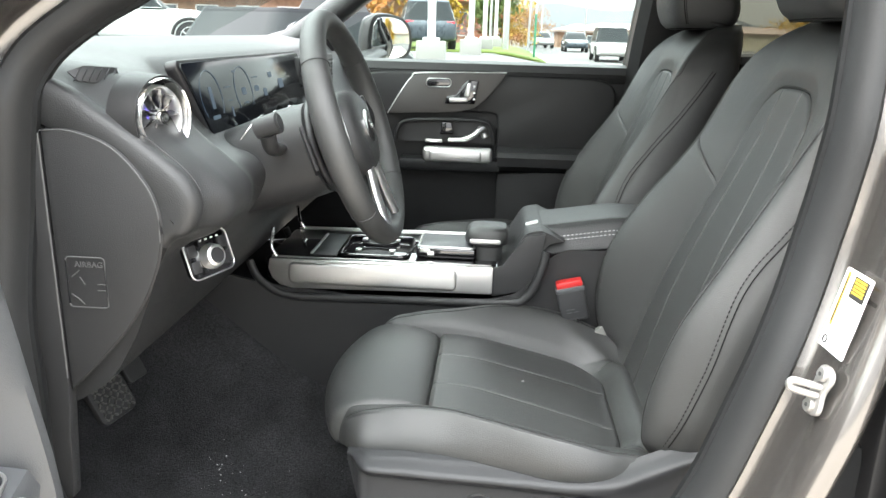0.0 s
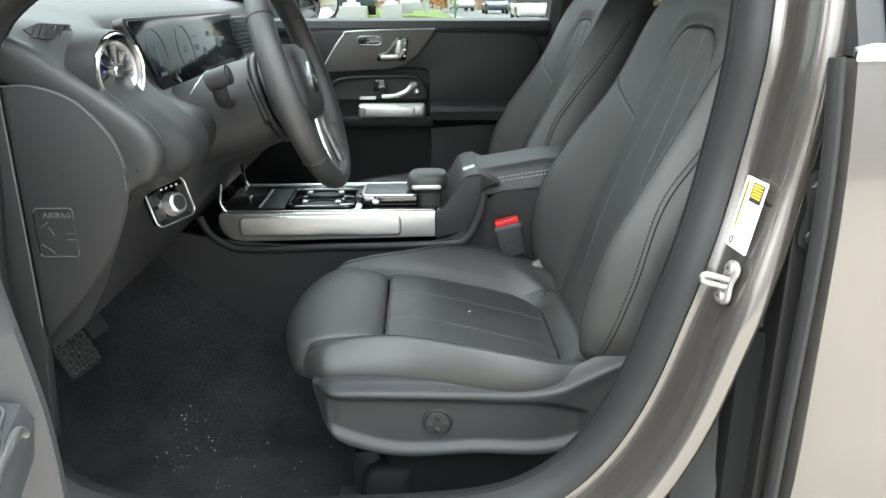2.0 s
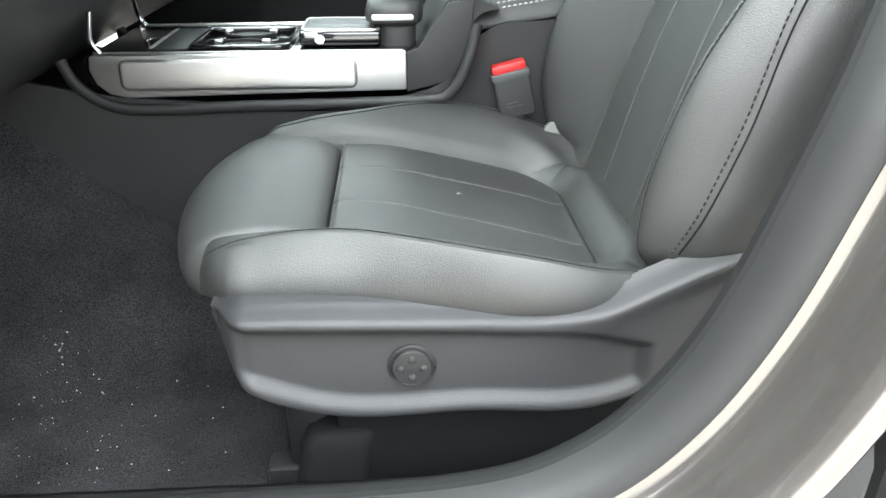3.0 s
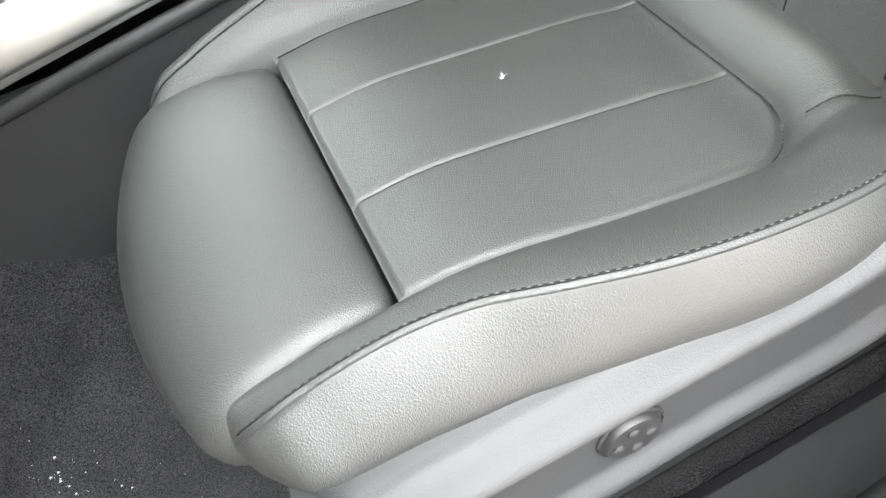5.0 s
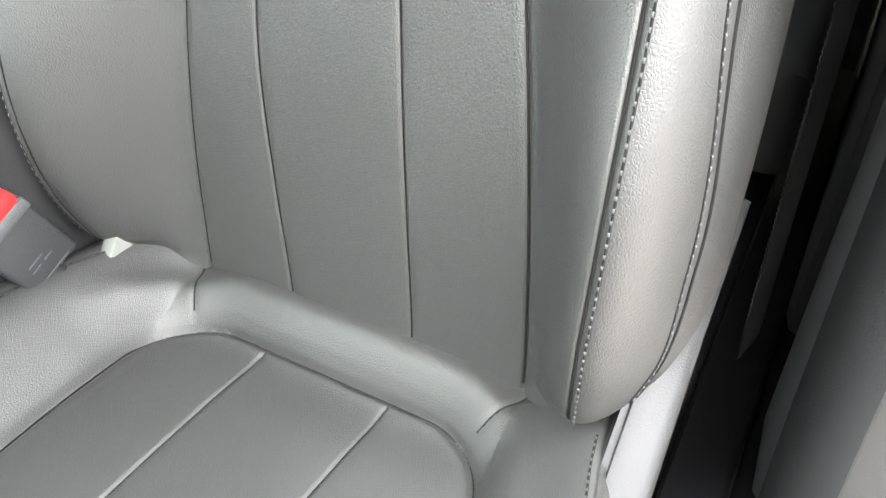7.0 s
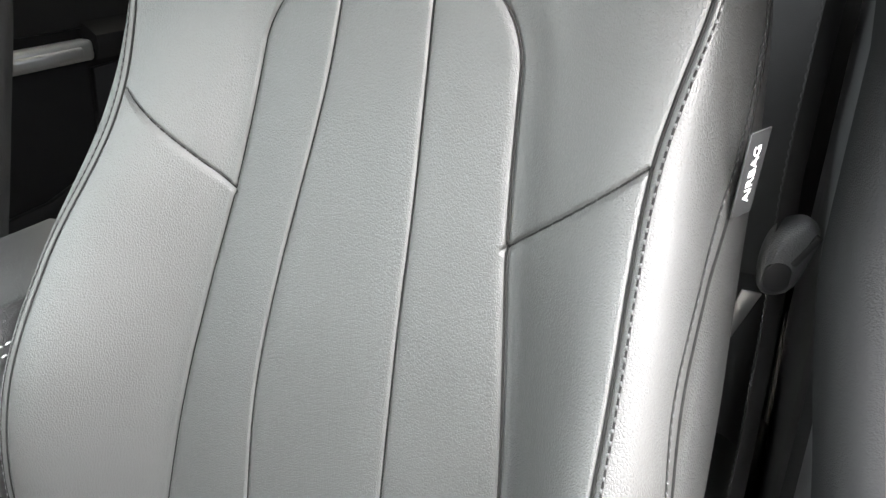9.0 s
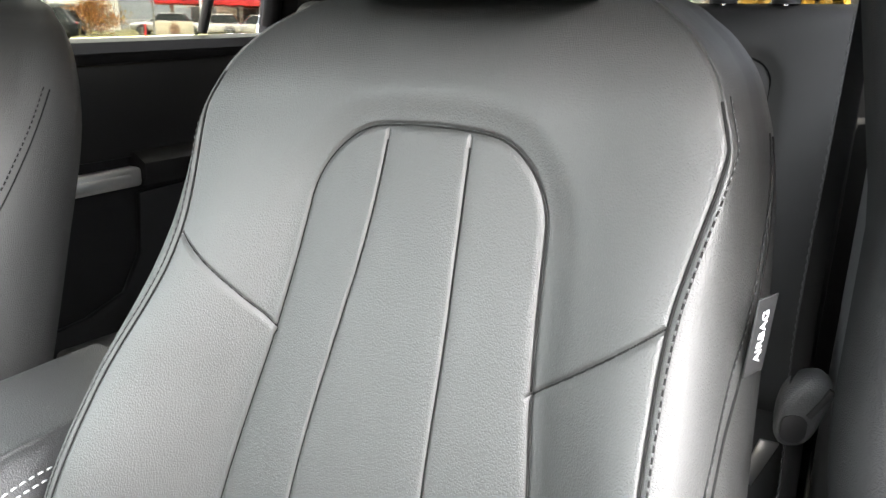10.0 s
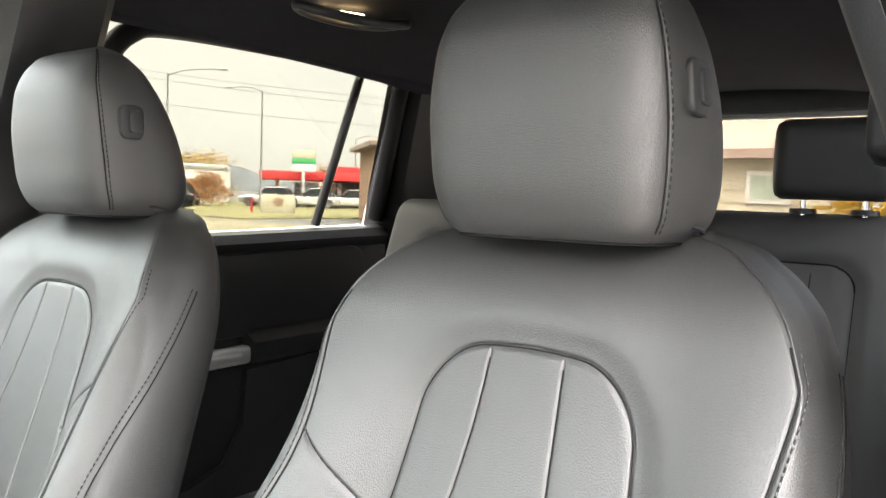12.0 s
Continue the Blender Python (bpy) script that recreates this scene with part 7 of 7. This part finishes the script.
def car_of(at, heading, paint, label, length=4.6, height=1.66, boxy=0.0):
    """A parked car: lofted body and glasshouse, wheels, lamps and window strip."""
    c = thing("parked_car", at, label, "car", "parked cars")
    z0 = at[2]
    m = Matrix.Translation((at[0], at[1], z0)) @ Euler((0, 0, radians(heading))).to_matrix().to_4x4()
    L, W = length, 1.86
    body = []
    for x, lo, hi, w in ((-0.5, 0.45, 0.86, 0.80), (-0.49, 0.36, 0.98, 0.93), (-0.44, 0.30, 1.02, 0.98), (-0.25, 0.28, 1.02, 1.0), (0.0, 0.27, 1.00, 1.0), (0.18, 0.27, 0.99, 1.0), (0.30, 0.28, 0.98, 0.99), (0.42, 0.30, 0.90, 0.95), (0.48, 0.36, 0.82, 0.86), (0.5, 0.45, 0.72, 0.74)):
        body.append([m @ Vector((x * L, y * W * w, (lo + hi) / 2 + q * (hi - lo))) for y, q in rrect(1.0, 1.0, 0.16, 4)])
    part("body", loft(body, True, 50), paint, c)
    roof = height
    top = []
    for k, z in ((0.0, 0.97), (0.5, 1.0 + 0.45 * (roof - 1.0)), (0.92, roof - 0.05), (1.0, roof)):
        x0, x1 = -0.455 + (0.10 - 0.07 * boxy) * k, 0.20 - (0.17 - 0.08 * boxy) * k
        w = W * (0.95 - 0.20 * k)
        top.append([m @ Vector(((x0 + x1) / 2 * L + p, q, z)) for p, q in rrect((x1 - x0) * L, w, 0.18, 4)])
    part("glasshouse", loft(top[:3], True, 50), GLASS_DARK, c, "dark windows")
    part("roof", loft([[p + Vector((0, 0, -0.02)) for p in top[2]], top[2], top[3]], True, 50), paint, c)
    for s in (-1, 1):
        line = [m @ Vector((x * L, s * W * (0.478 - 0.10 * k), 0.985 + (roof - 0.06 - 0.985) * k)) for x, k in ((-0.40, 0.02), (-0.37, 0.55), (-0.30, 0.86), (-0.12, 0.97), (0.03, 0.86), (0.12, 0.45), (0.17, 0.03))]
        part("window_strip", tube(smooth_path(line, 4), 0.007, 6), SILVER_PAINT, c)
        part("window_strip", tube([m @ Vector((x * L, s * W * 0.478, 0.99)) for x in (-0.40, 0.17)], 0.007, 6), SILVER_PAINT, c)
        for x in (-0.31, 0.30):
            wm2 = m @ Matrix.Translation((x * L, s * (W * 0.5 - 0.10), 0.35)) @ Euler((radians(90 * -s), 0, 0)).to_matrix().to_4x4()
            wh = part("wheel", lathe([(0.35, -0.11), (0.36, -0.05), (0.36, 0.07), (0.345, 0.105), (0.25, 0.11)], wm2, 28), TYRE, c)
            part("rim", lathe([(0.25, 0.105), (0.235, 0.118), (0.20, 0.09), (0.07, 0.10), (0.0, 0.108)], wm2, 28), SILVER_PAINT, wh)
            for k in range(5):
                sp = box((0.20, 0.045, 0.02), (0.13, 0, 0.108), 0.006, 1)
                sp.transform(wm2 @ pose(0, 0, 0, 0, 0, 72 * k))
                part("spoke", sp, SILVER_PAINT, wh)
            arch = [m @ Vector((x * L + 0.41 * math.cos(a), s * W * 0.5, 0.36 + 0.41 * math.sin(a))) for a in np.linspace(0.1, math.pi - 0.1, 14)]
            part("arch_trim", tube(arch, 0.035, 8), TYRE, c)
        tl = box((0.10, 0.30, 0.12), (-0.482 * L, s * 0.68, 0.92), 0.03)
        tl.transform(m)
        part("tail_lamp", tl, TAIL, c, "red tail lamp")
        hl = box((0.14, 0.34, 0.11), (0.468 * L, s * 0.62, 0.76), 0.03)
        hl.transform(m)
        part("headlamp", hl, CHROME, c, "clear headlamp")
        dh = box((0.18, 0.02, 0.025), (-0.10 * L, s * W * 0.503, 0.84), 0.006)
        dh.transform(m)
        part("door_handle", dh, CHROME, c)
    gr = box((0.03, 0.95, 0.20), (0.494 * L, 0, 0.62), 0.02)
    gr.transform(m)
    part("grille", gr, GLASS_DARK, c)
    return c


def gz(x, y):
    return float(ground_z(np.float64(x), np.float64(y)))


car_of((-2.1, 9.0, gz(-2.1, 9.0) - 0.36), 62, BLACK_PAINT, "black coupe-roofed estate parked beyond the bonnet", 4.7, 1.60)
for x, y, h, p, l in ((-8.6, 16.5, 20, WHITE_PAINT, "white estate car parked in a row"), (-10.9, 18.6, 20, WHITE_PAINT, "white hatchback parked in a row"), (-5.4, 26.0, 75, WHITE_PAINT, "white estate car parked by the lamp posts"), (-2.5, 26.5, 100, BLUE_PAINT, "slate blue estate car parked by the lawn"), (-13.5, 20.5, 20, SILVER_PAINT, "silver car parked in a row")):
    car_of((x, y, gz(x, y)), h, p, l)
car_of((6.1, 40.0, 0), -92, WHITE_PAINT, "white pickup driving lane side, seen head on", 5.4, 1.75, 1.0)
car_of((6.3, 62.0, 0), -90, BLUE_PAINT, "dark car far down the street", 4.6, 1.55)
car_of((4.2, 75.0, 0), -80, SILVER_PAINT, "silver car far down the street", 4.6, 1.55)
for x, y, h, p, l in ((24.0, 36.0, 140, BLACK_PAINT, "dark pickup across the street"), (33.0, 46.0, 40, BLUE_PAINT, "blue-grey car across the street"), (44.0, 44.0, 130, WHITE_PAINT, "white car at the filling station"), (47.5, 43.0, 140, WHITE_PAINT, "white van at the filling station"), (51.0, 42.0, 130, WHITE_PAINT, "white car at the filling station"), (42.0, 47.0, 130, SILVER_PAINT, "silver car at the filling station")):
    car_of((x, y, 0), h, p, l)

# lamp posts on concrete footings
POST = mat("white_post_paint", (0.55, 0.55, 0.54), 0.5, mottle=0.06)
for x, y, w in ((-1.28, 15.5, 0.30), (-0.63, 21.5, 0.26), (-0.35, 27.5, 0.24), (0.02, 34.0, 0.22)):
    z = gz(x, y)
    lp = thing("lamp_post", (x, y, z), "white square lamp post on a concrete footing", "lamp post", "lamp posts")
    part("footing", box((0.62, 0.62, 1.05 - z + 0.35), (x, y, (1.05 + z) / 2 - 0.17), 0.02), CONCRETE, lp, "square concrete footing")
    part("collar", box((0.36, 0.36, 0.12), (x, y, 1.07), 0.03), POST, lp)
    part("pole", box((0.17, 0.17, 7.0), (x, y, 4.5), 0.015), POST, lp)
gp = thing("steel_post", (0.46, 30.0, 0.3), "grey steel post beside the lawn", "post")
part("pole", tube([(0.46, 30, 0.3), (0.46, 30, 9)], 0.13, 12), SILVER_PAINT, gp)
sg = thing("green_post", (1.55, 28.0, 0.2), "slim green sign post", "post")
part("pole", tube([(1.55, 28, 0.2), (1.55, 28, 2.0)], 0.045, 10), mat("green_post_paint", (0.03, 0.16, 0.09), 0.5), sg)
part("cap", tube([(1.55, 28, 2.0), (1.55, 28, 2.35)], 0.03, 10), POST, sg)
for x, y, h in ((2.3, 55, 6.5), (-0.4, 48, 6.5), (9.0, 80, 6.0), (5.0, 90, 6.0)):
    sl = thing("utility_pole", (x, y, 0), "thin grey utility pole", "pole", "utility poles")
    part("pole", tube([(x, y, 0), (x, y, h)], 0.09, 8), SILVER_PAINT, sl)

# trees: trunk, limbs and many small leaves
def leaf_mat(name, color):
    return mat(name, color, 0.7, grain=9, bump=0.2, mottle=0.5, mottle_scale=2.0)


YELLOW_LEAF = leaf_mat("yellow_leaves", (0.34, 0.21, 0.015))
ORANGE_LEAF = leaf_mat("orange_leaves", (0.27, 0.12, 0.025))
GREEN_LEAF = leaf_mat("green_leaves", (0.10, 0.14, 0.035))
RUST_LEAF = leaf_mat("rust_leaves", (0.33, 0.10, 0.05))
BARK = mat("bark", (0.12, 0.09, 0.07), 0.9, grain=30, bump=0.8, dist=0.01)


def tree(at, height, spread, leaf, label, leaves=900, seed=1, low=0.25):
    r = np.random.default_rng(seed)
    t = thing("tree", at, label, "tree", "trees")
    base = np.array(at)
    part("trunk", tube(smooth_path([base, base + (0.05, 0.02, height * 0.3), base + (0.0, 0.1, height * 0.7)], 4), np.linspace(0.05, 0.02, 9) * height * 0.5, 8), BARK, t)
    for k in range(6):
        a = k * 1.05 + r.random()
        e = base + (math.cos(a) * spread * 0.6, math.sin(a) * spread * 0.6, height * (0.55 + 0.3 * r.random()))
        part("limb", tube(smooth_path([base + (0, 0, height * (0.25 + 0.06 * k)), (base + e) / 2 + (0, 0, height * 0.22), e], 3), [0.02 * height, 0.016 * height, 0.012 * height, 0.01 * height, 0.008 * height, 0.006 * height, 0.004 * height], 6), BARK, t)
    n = 16
    cl = base + np.stack([r.normal(0, 0.38, n) * spread, r.normal(0, 0.38, n) * spread, height * (low + (0.98 - low) * r.random(n))], 1)
    v, f = [], []
    for i in range(int(4.0 * leaves)):
        c = cl[r.integers(n)] + r.normal(0, 1, 3) * (0.22 * spread, 0.22 * spread, 0.09 * height)
        a, b = r.normal(0, 1, 3), r.normal(0, 1, 3)
        a, b = a / np.linalg.norm(a), b / np.linalg.norm(b)
        s = 0.026 * height * (0.5 + r.random())
        k = len(v)
        v += [c - a * s, c + b * s * 0.6, c + a * s, c - b * s * 0.6]
        f.append((k, k + 1, k + 2, k + 3))
    part("crown", mesh_of(v, f, 0), leaf, t, kind="stuff")


tree((-3.6, 40, 0.6), 6.0, 2.0, YELLOW_LEAF, "yellow autumn tree before the tiled building", 1100, 1)
tree((-0.3, 50, 0.3), 6.0, 1.6, GREEN_LEAF, "slim green and yellow autumn tree", 900, 2)
tree((0.9, 70, 0), 4.6, 2.6, YELLOW_LEAF, "yellow leafy bush by the roadside", 900, 3, 0.05)
tree((-0.6, 52, 0.2), 2.2, 2.2, RUST_LEAF, "low rust-coloured leafy bush", 900, 4, 0.05)
tree((4.0, 95, 0), 4.0, 3.5, ORANGE_LEAF, "low orange trees far off", 900, 5, 0.05)
tree((-6.5, 34, 0.6), 6.5, 2.2, ORANGE_LEAF, "orange autumn tree by the car park", 1000, 6)
tree((-8.0, -4.5, 0), 5.0, 2.0, ORANGE_LEAF, "orange autumn tree behind the car park", 1000, 16)
tree((27.5, 46.0, 0), 3.6, 2.6, YELLOW_LEAF, "yellow autumn tree across the street", 1500, 7, 0.1)
tree((36.0, 47.5, 0), 3.0, 2.0, ORANGE_LEAF, "orange bush across the street", 1100, 8, 0.05)
tree((12.6, 0.05, 0), 5.2, 1.6, YELLOW_LEAF, "bright yellow tree behind the car", 1000, 9, 0.3)
far = np.random.default_rng(30)
for i, (x, y) in enumerate(((50, 92), (62, 84), (72, 70), (40, 100), (80, 62))):
    tree((x, y, 0), 5.0 + 2 * far.random(), 5.5, YELLOW_LEAF if i % 2 else ORANGE_LEAF, "distant low autumn trees on the horizon", 1300, 40 + i, 0.05)

# buildings
STUCCO = mat("stucco", (0.52, 0.45, 0.36), 0.9, grain=30, bump=0.3, dist=0.004, mottle=0.08, mottle_scale=0.6)
BRICK_M = mat("brown_brick", (0.24, 0.15, 0.10), 0.85, grain=12, bump=0.5, dist=0.01, mottle=0.25, mottle_scale=2)
TILE = mat("red_roof_tile", (0.46, 0.14, 0.07), 0.8, grain=10, bump=0.6, dist=0.03, mottle=0.25, mottle_scale=2)
CREAM = mat("cream_siding", (0.45, 0.42, 0.33), 0.8, grain=25, bump=0.2, dist=0.004, mottle=0.06, mottle_scale=0.6)
ROOFING = mat("brown_shingle", (0.26, 0.20, 0.17), 0.9, grain=14, bump=0.5, dist=0.02, mottle=0.15, mottle_scale=2)
WIN = mat("window_glass_far", (0.10, 0.12, 0.13), 0.15, coat=0.6, mottle=0.05)
WHITE_WALL = mat("white_wall", (0.66, 0.66, 0.63), 0.8, mottle=0.06)


def building(name, at, size, wall_m, roof_m, label, roof_h, eave=0.6, windows=(), heading=0.0, pane_m=WIN):
    """Walls, a hipped roof with eaves, and windows set into the side towards -y. windows: (x, z, w, h)."""
    b = thing(name, at, label, "building", "buildings")
    m = Matrix.Translation(at) @ Euler((0, 0, radians(heading))).to_matrix().to_4x4()
    w, d, h = size
    def put(me):
        me.transform(m)
        return me
    part("wall", put(box((w, d, h), (0, 0, h / 2), 0.0)), wall_m, b)
    base = [(-w / 2 - eave, -d / 2 - eave), (w / 2 + eave, -d / 2 - eave), (w / 2 + eave, d / 2 + eave), (-w / 2 - eave, d / 2 + eave)]
    if roof_h:
        k = max(0.05, 1 - d / w) if w > d else 0.05
        ridge = [(-w / 2 * k, -0.1), (w / 2 * k, -0.1), (w / 2 * k, 0.1), (-w / 2 * k, 0.1)]
        roof = part("roof", put(loft([[(x, y, h - 0.1) for x, y in base], [(x, y, h + 0.1) for x, y in base], [(x, y, h + roof_h) for x, y in ridge]], True, 20)), roof_m, b)
    else:
        part("roof", put(box((w + 2 * eave, d + 2 * eave, 0.5), (0, 0, h + 0.2), 0.03)), roof_m, b)
    for x, z, ww, hh in windows:
        win = part("window", put(box((ww + 0.2, 0.12, hh + 0.2), (x, -d / 2 - 0.02, z), 0.02)), POST, b)
        part("pane", put(box((ww, 0.06, hh), (x, -d / 2 - 0.07, z), 0.0)), pane_m, win)
    return b


building("shop_building", (-14.5, 62, 0.0), (26, 10, 3.6), BRICK_M, TILE, "brown brick building with a red tiled roof", 2.6, 1.2, [(x, 1.9, 1.6, 1.6) for x in np.arange(-11, 12, 3.2)])
building("shop_tower", (-3.4, 63, 0.0), (7, 8, 5.4), STUCCO, TILE, "stuccoed building part with a red tiled roof", 1.8, 0.8, [(-1.6, 4.2, 1.6, 0.9), (1.4, 4.2, 1.6, 0.9)])
building("low_house", (8.6, 84, 0), (4.6, 6, 1.7), BRICK_M, ROOFING, "low grey-brown house with a hipped roof", 0.85, 0.4, [(-1.2, 0.9, 0.8, 0.7), (1.2, 0.9, 0.8, 0.7)])
building("long_house", (28, 100, 0), (40, 10, 2.0), CREAM, ROOFING, "long low house far across the street", 0.9, 0.4)
building("workshop", (44.0, 66.0, 0), (14, 9, 3.2), WHITE_WALL, SILVER_PAINT, "white workshop with a flat roof", 0.0, 0.1, [(-3, 1.6, 3.0, 1.8), (3, 1.6, 2.0, 1.4)], -42)
building("cream_building", (21.0, -2.0, 0), (24, 8, 2.45), CREAM, ROOFING, "cream sided building with a brown shingle roof", 4.0, 0.5, [(-4.9, 1.75, 0.7, 0.5), (-3.1, 1.75, 0.7, 0.5), (-1.2, 1.8, 0.6, 0.7), (2.8, 1.8, 0.6, 0.7)], -90, mat("pale_window", (0.30, 0.36, 0.30), 0.3, mottle=0.1))
for k in range(8):
    sid = box((24.1, 0.03, 0.02), (0, -4.01, 0.3 + 0.28 * k), 0.0)
    sid.transform(Matrix.Translation((21.0, -2.0, 0)) @ Euler((0, 0, radians(-90))).to_matrix().to_4x4())
    part("siding_joint", sid, CREAM, bpy.data.objects["cream_building"])
building("brown_shed", (31.0, 20.5, 0), (9, 6, 3.6), BRICK_M, ROOFING, "brown building with a shallow roof", 1.0, 0.5, (), -40)

# filling station: red canopy on columns, shop and sign
fs = thing("filling_station", (50, 47, 0), "red canopied filling station across the street", "filling station")
fm = Matrix.Translation((50, 48, 0)) @ Euler((0, 0, radians(-44))).to_matrix().to_4x4()
def at_fs(me):
    me.transform(fm)
    return me
part("canopy", at_fs(box((16, 7, 0.75), (2, 0, 2.75), 0.05)), RED_PAINT, fs, "red canopy")
part("canopy_step", at_fs(box((9, 6, 0.7), (5, 2, 3.4), 0.05)), RED_PAINT, fs)
part("shop", at_fs(box((14, 5, 2.9), (4, 7, 1.45), 0.0)), STUCCO, fs)
for x in (-4.5, 1.0, 6.5):
    part("column", at_fs(box((0.35, 0.35, 2.5), (x, -1.5, 1.2), 0.02)), POST, fs)
for x in (-2, 2, 6):
    part("shop_window", at_fs(box((2.2, 0.1, 1.4), (x, 4.45, 1.6), 0.0)), WIN, fs)
sn = thing("pylon_sign", (45, 46, 0), "tall white and green roadside sign", "sign")
sm2 = Matrix.Translation((45, 46, 0)) @ Euler((0, 0, radians(-44))).to_matrix().to_4x4()
for z, h, p in ((4.55, 0.65, STUCCO), (3.95, 0.5, mat("sign_green", (0.05, 0.35, 0.12), 0.5)), (3.35, 0.65, POST)):
    pn = box((2.0, 0.3, h), (0, 0, z), 0.03)
    pn.transform(sm2)
    part("panel", pn, p, sn)
pn = box((0.25, 0.25, 3.1), (0, 0, 1.55), 0.02)
pn.transform(sm2)
part("post", pn, SILVER_PAINT, sn)
st2 = thing("stone_sign", (30.5, 33, 0), "low cream monument sign", "sign")
pn = box((2.0, 0.4, 1.15), (0, 0, 0.55), 0.08)
pn.transform(Matrix.Translation((30.5, 33, 0)) @ Euler((0, 0, radians(-44))).to_matrix().to_4x4())
part("slab", pn, CREAM, st2)
dk = lathe([(0.28, 0), (0.28, 0.04), (0.0, 0.04)], Matrix.Translation((30.5, 33, 0.7)) @ Euler((0, 0, radians(-44))).to_matrix().to_4x4() @ pose(0, -0.2, 0, 90, 0, 0), 20)
part("disc", dk, BRICK_M, st2)
mp2 = thing("marker_post", (28.5, 33.0, 0), "thin red marker post", "post")
part("pole", tube([(28.5, 33.0, 0), (28.5, 33.0, 0.95)], 0.06, 8), RED_PAINT, mp2)

# street lamps with curved arms, and overhead lines
LAMP_GREY = mat("galvanised_grey", (0.20, 0.21, 0.21), 0.6, metal=0.2, mottle=0.1)
for (x, y, h, dx, dy) in ((28.0, 40.4, 8.4, 1.7, -3.1), (35.0, 39.8, 8.3, -0.4, 3.0), (52.0, 46.5, 6.5, 1.2, -2.0)):
    sl = thing("street_lamp", (x, y, 0), "grey street lamp with a curved arm", "street lamp", "street lamps")
    part("pole", tube([(x, y, 0), (x, y, h - 0.1)], [0.09, 0.055], 10), LAMP_GREY, sl)
    part("arm", tube(smooth_path([(x, y, h - 0.2), (x + 0.35 * dx, y + 0.35 * dy, h + 0.15), (x + dx, y + dy, h + 0.25)], 6), 0.035, 8), LAMP_GREY, sl)
    part("lamp_head", box((0.7, 0.3, 0.14), (x + dx, y + dy, h + 0.22), 0.04, 2, (0, 0, math.degrees(math.atan2(dy, dx)))), SILVER_PAINT, sl)
wires = thing("overhead_wires", (30, 45, 8), "thin overhead wires along the street", "wires")
for dz, dy in ((0, 0), (0.9, 3), (-1.8, -2)):
    part("wire", tube(smooth_path([(10, 50 + dy, 9.4 + dz), (35, 41 + dy, 8.2 + dz), (70, 26 + dy, 8.6 + dz)], 10), 0.014, 5), INK, wires)
# distance haze is painted into the ridge's pale blue base
hills = thing("far_hills", (0, 700, 0), "hills on the horizon, painted haze blue", "hills", kind="structure")
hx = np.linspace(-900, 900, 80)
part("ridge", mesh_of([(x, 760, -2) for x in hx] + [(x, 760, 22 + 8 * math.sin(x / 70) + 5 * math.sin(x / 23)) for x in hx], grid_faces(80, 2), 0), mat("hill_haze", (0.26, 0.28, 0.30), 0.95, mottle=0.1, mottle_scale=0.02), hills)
